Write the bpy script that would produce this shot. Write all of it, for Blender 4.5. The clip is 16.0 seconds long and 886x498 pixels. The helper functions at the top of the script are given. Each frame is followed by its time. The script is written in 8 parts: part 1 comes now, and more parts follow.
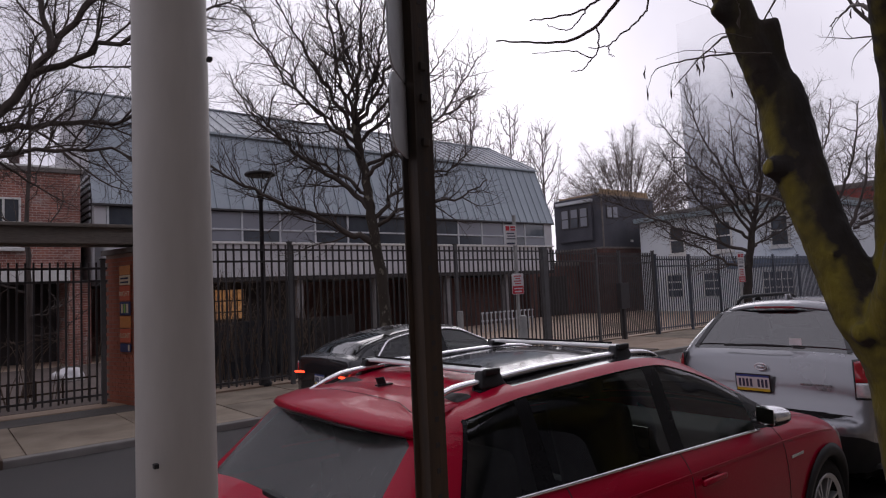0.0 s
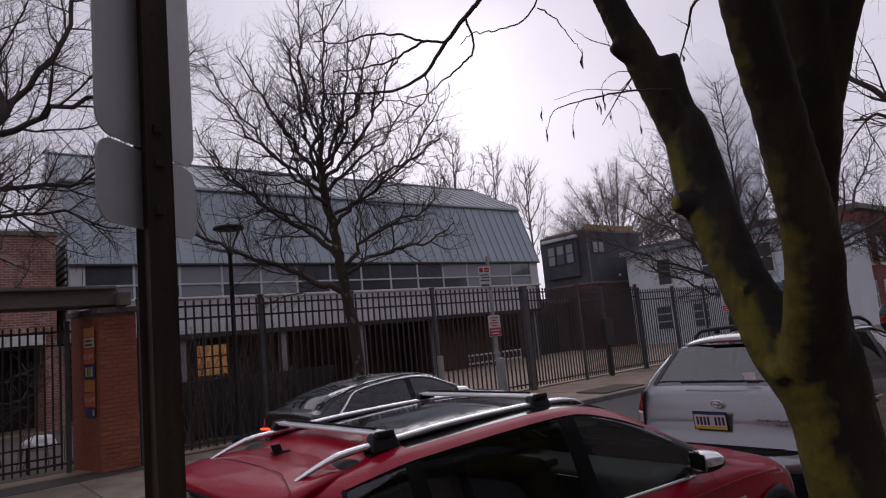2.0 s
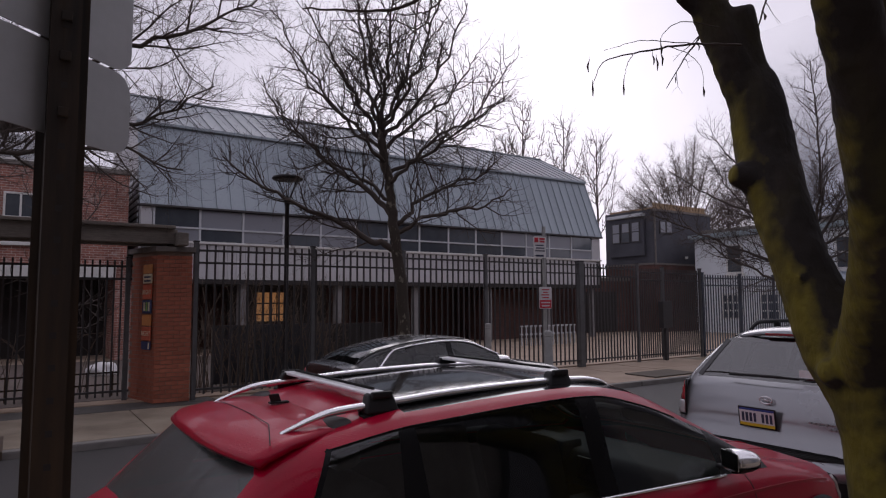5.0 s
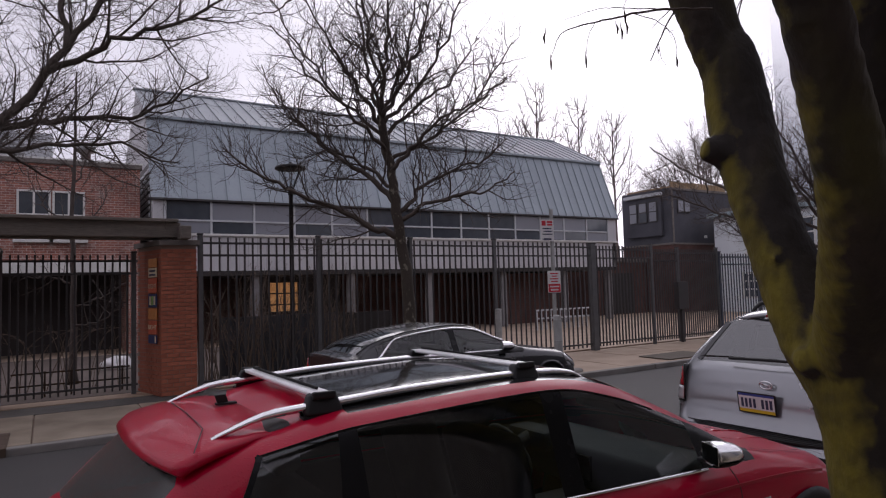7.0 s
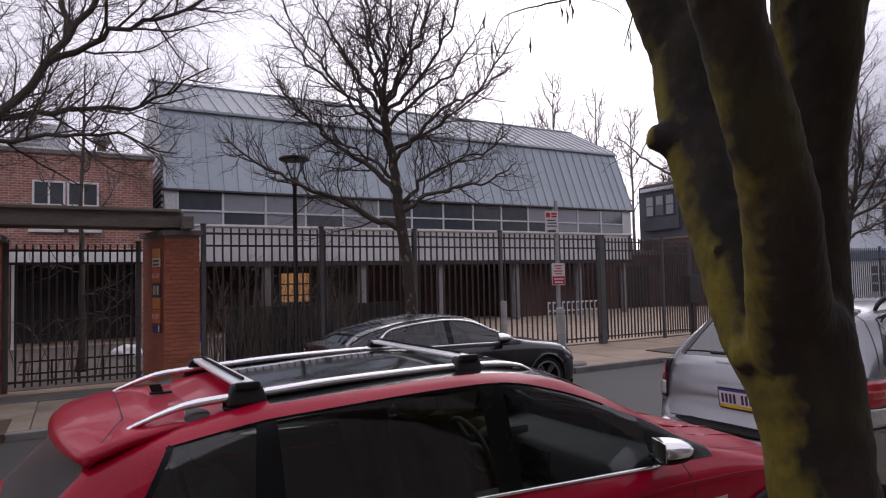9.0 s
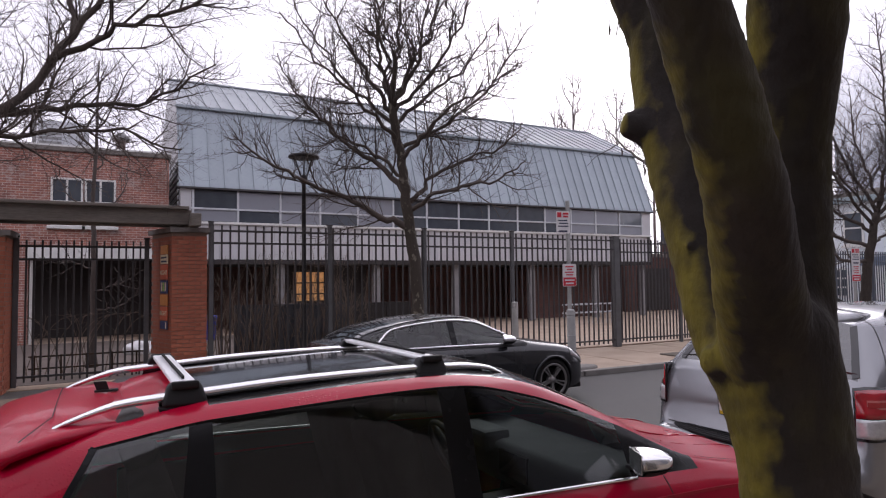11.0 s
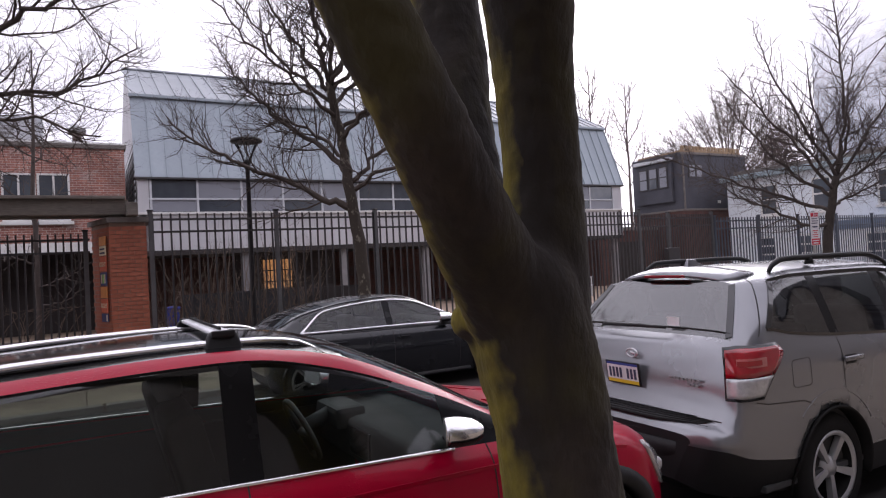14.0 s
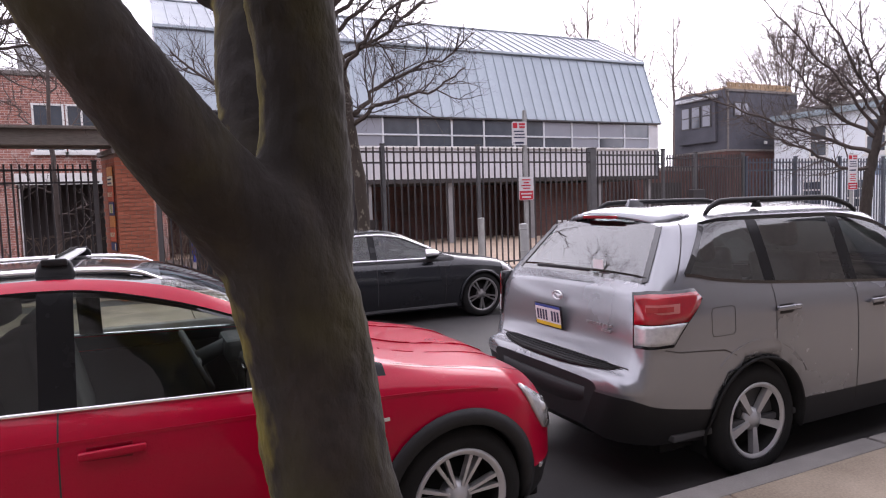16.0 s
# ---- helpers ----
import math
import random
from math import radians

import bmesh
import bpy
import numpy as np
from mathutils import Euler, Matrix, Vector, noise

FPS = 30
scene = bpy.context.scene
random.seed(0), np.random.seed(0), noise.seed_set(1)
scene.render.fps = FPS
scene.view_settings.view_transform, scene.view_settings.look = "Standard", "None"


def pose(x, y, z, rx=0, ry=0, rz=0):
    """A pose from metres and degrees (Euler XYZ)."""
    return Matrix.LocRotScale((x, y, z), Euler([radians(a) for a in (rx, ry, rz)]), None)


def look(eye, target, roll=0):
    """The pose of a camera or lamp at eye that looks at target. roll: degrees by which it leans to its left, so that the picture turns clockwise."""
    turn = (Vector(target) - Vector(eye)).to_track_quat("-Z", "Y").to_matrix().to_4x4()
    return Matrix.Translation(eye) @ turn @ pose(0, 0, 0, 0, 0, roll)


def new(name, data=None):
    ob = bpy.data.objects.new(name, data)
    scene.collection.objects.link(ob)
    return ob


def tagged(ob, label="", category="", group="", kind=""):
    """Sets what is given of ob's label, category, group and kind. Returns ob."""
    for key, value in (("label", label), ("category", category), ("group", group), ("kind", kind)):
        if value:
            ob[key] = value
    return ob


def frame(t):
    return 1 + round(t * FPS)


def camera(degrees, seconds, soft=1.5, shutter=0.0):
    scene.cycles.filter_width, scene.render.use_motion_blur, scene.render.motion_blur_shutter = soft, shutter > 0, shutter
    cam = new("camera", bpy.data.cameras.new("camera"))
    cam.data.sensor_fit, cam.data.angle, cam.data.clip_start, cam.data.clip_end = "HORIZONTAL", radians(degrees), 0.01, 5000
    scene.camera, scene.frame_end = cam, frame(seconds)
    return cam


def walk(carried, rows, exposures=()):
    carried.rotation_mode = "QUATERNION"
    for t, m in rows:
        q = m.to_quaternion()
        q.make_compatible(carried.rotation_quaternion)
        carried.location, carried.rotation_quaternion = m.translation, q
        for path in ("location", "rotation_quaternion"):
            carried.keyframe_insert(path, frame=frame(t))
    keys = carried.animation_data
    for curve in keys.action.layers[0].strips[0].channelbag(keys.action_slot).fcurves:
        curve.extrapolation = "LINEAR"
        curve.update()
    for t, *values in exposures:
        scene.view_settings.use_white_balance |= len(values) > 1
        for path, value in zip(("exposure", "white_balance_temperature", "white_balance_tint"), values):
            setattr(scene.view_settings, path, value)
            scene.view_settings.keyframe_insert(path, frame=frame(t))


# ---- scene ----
cam = camera(69.4, 16.0, 1.15)
METRES, EYE, TILT, LEAN, TURN = 8.0, 1.5, 0.0, 0.0, 0.0
PATH = [
    (0, (1.0, 0.962, 1.908), (2.251, 2.516, 2.038), -2.6),
    (0.5, (1.151, 0.937, 1.929), (2.415, 2.481, 2.07), -2.9),
    (1, (1.299, 0.945, 1.96), (2.661, 2.39, 2.203), -2.1),
    (1.5, (1.383, 0.85, 1.931), (2.793, 2.244, 2.191), -5.0),
    (2, (1.44, 0.748, 1.935), (2.703, 2.277, 2.194), -5.5),
    (2.5, (1.538, 0.805, 1.939), (2.733, 2.394, 2.162), -2.3),
    (3, (1.592, 0.83, 1.926), (2.757, 2.439, 2.162), -2.2),
    (3.5, (1.601, 0.816, 1.909), (2.735, 2.448, 2.14), -1.7),
    (4, (1.635, 0.828, 1.903), (2.747, 2.477, 2.12), -0.9),
    (6.5, (1.969, 0.775, 1.916), (3.061, 2.447, 2.03), -0.3),
    (7, (2.071, 0.785, 1.926), (3.125, 2.48, 2.047), -1.7),
    (7.5, (2.145, 0.684, 1.923), (3.155, 2.406, 2.053), -1.6),
    (8, (2.227, 0.621, 1.946), (3.222, 2.353, 2.051), -1.1),
    (8.5, (2.312, 0.641, 1.93), (3.319, 2.367, 2.028), -1.4),
    (11, (2.694, 0.669, 1.889), (3.636, 2.43, 1.99), -0.7),
    (11.5, (2.751, 0.697, 1.883), (3.687, 2.461, 1.992), -1.1),
    (12, (2.878, 0.632, 1.864), (3.821, 2.394, 1.951), -3.4),
    (12.5, (3.023, 0.545, 1.86), (3.948, 2.316, 1.936), -3.6),
    (13, (3.165, 0.616, 1.82), (4.072, 2.397, 1.875), -1.9),
    (13.5, (3.308, 0.611, 1.813), (4.211, 2.396, 1.863), -2.7),
    (14, (3.469, 0.431, 1.795), (4.441, 2.178, 1.841), -3.1),
    (14.5, (3.668, 0.335, 1.793), (4.627, 2.09, 1.775), -4.5),
    (15, (3.859, 0.311, 1.749), (4.806, 2.072, 1.691), -0.3),
    (15.5, (4.006, 0.264, 1.737), (5.04, 1.971, 1.613), -2.5),
    (16, (4.267, 0.167, 1.746), (5.104, 1.978, 1.604), -1.9),
]
walk(cam, [(t, look(eye, target, roll)) for t, eye, target, roll in PATH],
     [(0, -0.12, 6300, 18), (1.0, -0.38, 6250, 19), (1.5, -0.48, 6250, 20), (3, -0.3, 6250, 20), (4, -0.34, 6250, 21), (6.5, 0.0, 6300, 19), (8.5, 0.28, 6300, 18), (11, 0.77, 6300, 18), (12.5, 0.8, 6300, 18), (14, 0.88, 6300, 18), (15, 1.08, 6300, 19), (15.5, 1.25, 6300, 19), (16, 1.6, 6300, 19)])

# ---- world and light ----
world = bpy.data.worlds.new("world")
scene.world = world
world.use_nodes = True
wn, wl = world.node_tree.nodes, world.node_tree.links
wn.clear()
w_out = wn.new("ShaderNodeOutputWorld")
w_bg = wn.new("ShaderNodeBackground")
w_sky = wn.new("ShaderNodeTexSky")
w_sky.sky_type = "NISHITA"
w_sky.sun_disc = False
w_sky.sun_elevation = radians(23)
w_sky.sun_rotation = radians(42)
w_sky.dust_density = 4.0
w_hsv = wn.new("ShaderNodeHueSaturation")
w_hsv.inputs["Saturation"].default_value = 0.15
w_mix = wn.new("ShaderNodeMix")
w_mix.data_type = "RGBA"
w_mix.inputs["Factor"].default_value = 0.88
w_co = wn.new("ShaderNodeTexCoord")
w_ns = wn.new("ShaderNodeTexNoise")
w_ns.inputs["Scale"].default_value = 2.2
w_ns.inputs["Detail"].default_value = 5
w_cr = wn.new("ShaderNodeValToRGB")
w_cr.color_ramp.elements[0].position, w_cr.color_ramp.elements[0].color = 0.3, (5.9, 5.75, 6.5, 1)
w_cr.color_ramp.elements[1].position, w_cr.color_ramp.elements[1].color = 0.72, (9.6, 9.4, 10.0, 1)
wl.new(w_co.outputs["Generated"], w_ns.inputs["Vector"])
wl.new(w_ns.outputs["Fac"], w_cr.inputs["Fac"])
wl.new(w_sky.outputs["Color"], w_hsv.inputs["Color"])
wl.new(w_hsv.outputs["Color"], w_mix.inputs["A"])
wl.new(w_cr.outputs["Color"], w_mix.inputs["B"])
# the cloud is thinner, so brighter, towards the hidden sun
w_nrm, w_dot, w_rng, w_mul = (wn.new("ShaderNode" + k) for k in ("VectorMath", "VectorMath", "MapRange", "VectorMath"))
w_nrm.operation, w_dot.operation, w_mul.operation = "NORMALIZE", "DOT_PRODUCT", "SCALE"
w_dot.inputs[1].default_value = (0.62, 0.68, 0.39)
w_rng.interpolation_type = "SMOOTHSTEP"
w_rng.inputs["From Min"].default_value, w_rng.inputs["From Max"].default_value = -0.5, 1.0
w_rng.inputs["To Min"].default_value, w_rng.inputs["To Max"].default_value = 0.85, 0.93
wl.new(w_co.outputs["Generated"], w_nrm.inputs[0])
wl.new(w_nrm.outputs["Vector"], w_dot.inputs[0])
wl.new(w_dot.outputs["Value"], w_rng.inputs["Value"])
wl.new(w_mix.outputs["Result"], w_mul.inputs[0])
wl.new(w_rng.outputs["Result"], w_mul.inputs["Scale"])
wl.new(w_mul.outputs["Vector"], w_bg.inputs["Color"])
w_bg.inputs["Strength"].default_value = 0.11
wl.new(w_bg.outputs["Background"], w_out.inputs["Surface"])

sun = new("sun", bpy.data.lights.new("sun", "SUN"))
sun.data.energy = 0.5
sun.data.angle = radians(40)
sun.data.color = (1.0, 0.97, 0.93)
sun.matrix_world = look((62, 68, 60), (0, 0, 0))


# ---- materials ----
def mat(name, base, rough=0.7, metal=0.0, second=None, scale=3.0, fine=60.0, bump=0.2, amount=0.5, coat=0.0,
        spec=0.5, stretch=(1, 1, 1), island=0.0, obj=0.0, emit=None):
    """A principled material with coarse stains, fine grain and relief at real-world size."""
    m = bpy.data.materials.new(name)
    m.use_nodes = True
    n, l = m.node_tree.nodes, m.node_tree.links
    p = n["Principled BSDF"]
    second = second or tuple(c * 0.72 for c in base)
    co = n.new("ShaderNodeTexCoord")
    mp = n.new("ShaderNodeMapping")
    mp.inputs["Scale"].default_value = stretch
    l.new(co.outputs["Object"], mp.inputs["Vector"])
    n1, n2 = n.new("ShaderNodeTexNoise"), n.new("ShaderNodeTexNoise")
    n1.inputs["Scale"].default_value, n1.inputs["Detail"].default_value = scale, 5
    n2.inputs["Scale"].default_value, n2.inputs["Detail"].default_value = fine, 3
    l.new(mp.outputs["Vector"], n1.inputs["Vector"])
    l.new(mp.outputs["Vector"], n2.inputs["Vector"])
    add = n.new("ShaderNodeMath")
    add.operation = "MULTIPLY_ADD"
    add.inputs[1].default_value = 0.45
    l.new(n2.outputs["Fac"], add.inputs[0])
    l.new(n1.outputs["Fac"], add.inputs[2])
    rmp = n.new("ShaderNodeMapRange")
    rmp.inputs["From Min"].default_value, rmp.inputs["From Max"].default_value = 0.48, 0.95
    rmp.inputs["To Max"].default_value = amount
    l.new(add.outputs[0], rmp.inputs["Value"])
    mix = n.new("ShaderNodeMix")
    mix.data_type = "RGBA"
    mix.inputs["A"].default_value, mix.inputs["B"].default_value = (*base, 1), (*second, 1)
    l.new(rmp.outputs["Result"], mix.inputs["Factor"])
    col = mix.outputs["Result"]
    if island or obj:
        src = n.new("ShaderNodeNewGeometry").outputs["Random Per Island"] if island else n.new("ShaderNodeObjectInfo").outputs["Random"]
        vr = n.new("ShaderNodeMapRange")
        vr.inputs["To Min"].default_value, vr.inputs["To Max"].default_value = 1 - (island or obj), 1 + (island or obj)
        l.new(src, vr.inputs["Value"])
        hs = n.new("ShaderNodeHueSaturation")
        l.new(vr.outputs["Result"], hs.inputs["Value"])
        l.new(col, hs.inputs["Color"])
        col = hs.outputs["Color"]
    l.new(col, p.inputs["Base Color"])
    rr = n.new("ShaderNodeMapRange")
    rr.inputs["To Min"].default_value, rr.inputs["To Max"].default_value = max(rough - 0.08, 0.02), min(rough + 0.1, 1)
    l.new(n1.outputs["Fac"], rr.inputs["Value"])
    l.new(rr.outputs["Result"], p.inputs["Roughness"])
    p.inputs["Metallic"].default_value = metal
    p.inputs["Specular IOR Level"].default_value = spec
    p.inputs["Coat Weight"].default_value = coat
    p.inputs["Coat Roughness"].default_value = 0.04
    if bump:
        b = n.new("ShaderNodeBump")
        b.inputs["Strength"].default_value, b.inputs["Distance"].default_value = bump, 0.02
        l.new(add.outputs[0], b.inputs["Height"])
        l.new(b.outputs["Normal"], p.inputs["Normal"])
    if emit:
        p.inputs["Emission Color"].default_value, p.inputs["Emission Strength"].default_value = (*emit[0], 1), emit[1]
    return m


def brick_mat(name, c1, c2, mortar, size=(0.2, 0.065)):
    """Brickwork laid along the wall, with uneven bricks and stains."""
    m = mat(name, c1, 0.85, bump=0.0)
    n, l = m.node_tree.nodes, m.node_tree.links
    p = n["Principled BSDF"]
    co = n.new("ShaderNodeTexCoord")
    sep, com = n.new("ShaderNodeSeparateXYZ"), n.new("ShaderNodeCombineXYZ")
    l.new(co.outputs["Object"], sep.inputs[0])
    ad = n.new("ShaderNodeMath")
    l.new(sep.outputs["X"], ad.inputs[0])
    l.new(sep.outputs["Y"], ad.inputs[1])
    l.new(ad.outputs[0], com.inputs["X"])
    l.new(sep.outputs["Z"], com.inputs["Y"])
    bt = n.new("ShaderNodeTexBrick")
    bt.inputs["Scale"].default_value = 1.0
    bt.inputs["Brick Width"].default_value, bt.inputs["Row Height"].default_value = size[0] + 0.01, size[1] + 0.01
    bt.inputs["Mortar Size"].default_value = 0.006
    bt.inputs["Color1"].default_value, bt.inputs["Color2"].default_value = (*c1, 1), (*c2, 1)
    bt.inputs["Mortar"].default_value = (*mortar, 1)
    l.new(com.outputs[0], bt.inputs["Vector"])
    ns = n.new("ShaderNodeTexNoise")
    ns.inputs["Scale"].default_value, ns.inputs["Detail"].default_value = 0.9, 6
    l.new(co.outputs["Object"], ns.inputs["Vector"])
    st = n.new("ShaderNodeMapRange")
    st.inputs["From Min"].default_value, st.inputs["From Max"].default_value = 0.35, 0.75
    st.inputs["To Min"].default_value, st.inputs["To Max"].default_value = 0.7, 1.25
    l.new(ns.outputs["Fac"], st.inputs["Value"])
    hs = n.new("ShaderNodeHueSaturation")
    l.new(st.outputs["Result"], hs.inputs["Value"])
    l.new(bt.outputs["Color"], hs.inputs["Color"])
    # pale patches where the faces have weathered off
    pn, pr, pm = n.new("ShaderNodeTexNoise"), n.new("ShaderNodeMapRange"), n.new("ShaderNodeMix")
    pn.inputs["Scale"].default_value, pn.inputs["Detail"].default_value, pn.inputs["Roughness"].default_value = 1.9, 8, 0.75
    pr.inputs["From Min"].default_value, pr.inputs["From Max"].default_value, pr.inputs["To Max"].default_value = 0.53, 0.68, 0.6
    pm.data_type = "RGBA"
    pm.inputs["B"].default_value = (*(0.5 * a + 0.5 * max(mortar) for a in mortar), 1)
    l.new(co.outputs["Object"], pn.inputs["Vector"])
    l.new(pn.outputs["Fac"], pr.inputs["Value"])
    l.new(pr.outputs["Result"], pm.inputs["Factor"])
    l.new(hs.outputs["Color"], pm.inputs["A"])
    l.new(pm.outputs["Result"], p.inputs["Base Color"])
    b = n.new("ShaderNodeBump")
    b.invert = True
    b.inputs["Strength"].default_value, b.inputs["Distance"].default_value = 0.5, 0.01
    l.new(bt.outputs["Fac"], b.inputs["Height"])
    l.new(b.outputs["Normal"], p.inputs["Normal"])
    return m


def glass_mat(name, tint, gloss=1.0, rough=0.02, ior=1.5, streak=(1, 1, 1), relief=0.05, film=0.0):
    """A thin pane: tinted see-through with a Fresnel reflection."""
    m = bpy.data.materials.new(name)
    m.use_nodes = True
    n, l = m.node_tree.nodes, m.node_tree.links
    n.clear()
    out, mx = n.new("ShaderNodeOutputMaterial"), n.new("ShaderNodeMixShader")
    tr, gl, fr = n.new("ShaderNodeBsdfTransparent"), n.new("ShaderNodeBsdfGlossy"), n.new("ShaderNodeFresnel")
    tr.inputs["Color"].default_value = (*tint, 1)
    gl.inputs["Roughness"].default_value = rough
    gl.inputs["Color"].default_value = (gloss, gloss, gloss, 1)
    fr.inputs["IOR"].default_value = ior
    ns = n.new("ShaderNodeTexNoise")
    ns.inputs["Scale"].default_value = 1.5
    bp = n.new("ShaderNodeBump")
    bp.inputs["Strength"].default_value, bp.inputs["Distance"].default_value = relief, 0.01
    co, mp = n.new("ShaderNodeTexCoord"), n.new("ShaderNodeMapping")
    mp.inputs["Scale"].default_value = streak
    l.new(co.outputs["Object"], mp.inputs["Vector"])
    l.new(mp.outputs["Vector"], ns.inputs["Vector"])
    l.new(ns.outputs["Fac"], bp.inputs["Height"])
    l.new(bp.outputs["Normal"], gl.inputs["Normal"])
    l.new(fr.outputs[0], mx.inputs[0])
    l.new(tr.outputs[0], mx.inputs[1])
    l.new(gl.outputs[0], mx.inputs[2])
    last = mx.outputs[0]
    if film:
        # dried rain and dust, thicker in streaks
        df, fm, fn, fr2 = (n.new("ShaderNode" + k) for k in ("BsdfDiffuse", "MixShader", "TexNoise", "MapRange"))
        df.inputs["Color"].default_value = (0.6, 0.62, 0.6, 1)
        fn.inputs["Scale"].default_value, fn.inputs["Detail"].default_value = 7.0, 6
        fr2.inputs["From Min"].default_value, fr2.inputs["From Max"].default_value = 0.3, 0.75
        fr2.inputs["To Min"].default_value, fr2.inputs["To Max"].default_value = film * 0.6, film * 1.6
        l.new(mp.outputs["Vector"], fn.inputs["Vector"])
        l.new(fn.outputs["Fac"], fr2.inputs["Value"])
        l.new(fr2.outputs["Result"], fm.inputs[0])
        l.new(last, fm.inputs[1])
        l.new(df.outputs[0], fm.inputs[2])
        last = fm.outputs[0]
    l.new(last, out.inputs["Surface"])
    return m


M = {}
M["tarmac"] = mat("tarmac", (0.1, 0.092, 0.082), 0.7, second=(0.06, 0.056, 0.052), scale=1.4, fine=150, bump=0.35, amount=0.8)
M["rust"] = mat("rust", (0.1, 0.066, 0.045), 0.7, 0.2, second=(0.05, 0.038, 0.03), scale=8, fine=90, bump=0.4)
M["asphalt"] = mat("asphalt", (0.03, 0.028, 0.028), 0.7, second=(0.066, 0.06, 0.058), scale=1.1, fine=160, bump=0.35, amount=0.7)
M["earth"] = mat("earth", (0.09, 0.075, 0.06), 0.95, second=(0.16, 0.14, 0.11), scale=0.5, fine=40, bump=0.5, amount=0.8)
M["slab"] = mat("slab", (0.34, 0.28, 0.21), 0.75, second=(0.15, 0.118, 0.085), scale=1.3, fine=70, bump=0.4, amount=1.0, obj=0.12)
M["apron"] = mat("apron", (0.42, 0.32, 0.24), 0.8, second=(0.27, 0.205, 0.15), scale=1.2, fine=110, bump=0.25, amount=0.8, obj=0.08)
M["yard"] = mat("yard", (0.1, 0.078, 0.066), 0.9, second=(0.155, 0.125, 0.108), scale=1.5, fine=40, bump=0.4, amount=0.8)
M["kerb"] = mat("kerb", (0.24, 0.225, 0.21), 0.85, second=(0.15, 0.14, 0.13), scale=3, fine=90, bump=0.4, amount=0.8, obj=0.08)
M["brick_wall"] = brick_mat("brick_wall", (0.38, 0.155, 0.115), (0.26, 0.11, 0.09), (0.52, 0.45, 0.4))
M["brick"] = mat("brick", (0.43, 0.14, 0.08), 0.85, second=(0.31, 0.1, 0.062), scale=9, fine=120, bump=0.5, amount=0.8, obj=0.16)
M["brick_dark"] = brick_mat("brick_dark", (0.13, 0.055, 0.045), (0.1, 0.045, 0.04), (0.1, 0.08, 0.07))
M["mortar"] = mat("mortar", (0.27, 0.19, 0.15), 0.95, scale=12, fine=150, bump=0.4)
M["roof"] = mat("roof", (0.33, 0.375, 0.41), 0.5, 0.2, second=(0.25, 0.29, 0.325), scale=0.7, fine=9, bump=0.03, amount=0.7, obj=0.05)
M["roof_top"] = mat("roof_top", (0.34, 0.365, 0.39), 0.5, 0.2, second=(0.25, 0.275, 0.295), scale=0.7, fine=9, bump=0.03, amount=0.7, obj=0.07)
M["slate_board"] = mat("slate_board", (0.062, 0.066, 0.078), 0.8, second=(0.042, 0.045, 0.052), scale=2.0, fine=40, bump=0.1, amount=0.8, obj=0.12)
M["panel"] = mat("panel", (0.55, 0.55, 0.57), 0.8, second=(0.44, 0.44, 0.455), scale=1.0, fine=60, bump=0.1, amount=0.7, obj=0.05)
M["frame_grey"] = mat("frame_grey", (0.55, 0.57, 0.6), 0.5, scale=4, bump=0.03)
M["white_paint"] = mat("white_paint", (0.72, 0.72, 0.7), 0.6, second=(0.5, 0.5, 0.48), scale=3, bump=0.06, amount=0.6)
# near-black: shade of openings put into colour; also dark doors and bars
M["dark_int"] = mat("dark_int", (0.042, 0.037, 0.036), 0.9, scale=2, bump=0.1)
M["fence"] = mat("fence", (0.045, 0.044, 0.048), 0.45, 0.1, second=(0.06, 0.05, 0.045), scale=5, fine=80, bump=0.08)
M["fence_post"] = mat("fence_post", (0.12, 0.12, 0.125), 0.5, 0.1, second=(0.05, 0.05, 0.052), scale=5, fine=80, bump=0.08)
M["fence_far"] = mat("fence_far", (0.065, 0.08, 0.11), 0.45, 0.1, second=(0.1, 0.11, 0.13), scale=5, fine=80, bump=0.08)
M["render_grey"] = mat("render_grey", (0.22, 0.21, 0.2), 0.9, second=(0.16, 0.15, 0.14), scale=0.8, fine=30, bump=0.2)
M["stone_cap"] = mat("stone_cap", (0.2, 0.18, 0.165), 0.85, second=(0.08, 0.07, 0.065), scale=6, bump=0.3)
M["timber"] = mat("timber", (0.33, 0.29, 0.25), 0.85, second=(0.1, 0.09, 0.08), scale=2, fine=50, bump=0.3, stretch=(0.15, 1, 1), amount=0.8)
M["bark"] = mat("bark", (0.062, 0.048, 0.04), 0.95, second=(0.035, 0.028, 0.024), scale=14, fine=70, bump=0.9, stretch=(1, 1, 0.35), amount=1.0)
M["column"] = mat("column", (0.25, 0.245, 0.25), 0.85, second=(0.17, 0.165, 0.17), scale=3, fine=60, bump=0.15, amount=0.8)
M["street_bark"] = mat("street_bark", (0.06, 0.048, 0.034), 0.95, second=(0.19, 0.175, 0.12), scale=9, fine=40, bump=0.9, stretch=(1, 1, 0.5), amount=0.5)
M["flecked_bark"] = mat("flecked_bark", (0.05, 0.039, 0.03), 0.95, second=(0.21, 0.19, 0.15), scale=9, fine=40, bump=0.9, stretch=(1, 1, 0.6), amount=0.75)
_rng = M["flecked_bark"].node_tree.nodes["Map Range"]
_rng.inputs["From Min"].default_value, _rng.inputs["From Max"].default_value = 0.8, 0.88
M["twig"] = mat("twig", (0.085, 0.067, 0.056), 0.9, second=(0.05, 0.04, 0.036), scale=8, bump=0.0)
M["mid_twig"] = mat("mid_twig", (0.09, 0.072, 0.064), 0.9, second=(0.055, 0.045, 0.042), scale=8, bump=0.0)
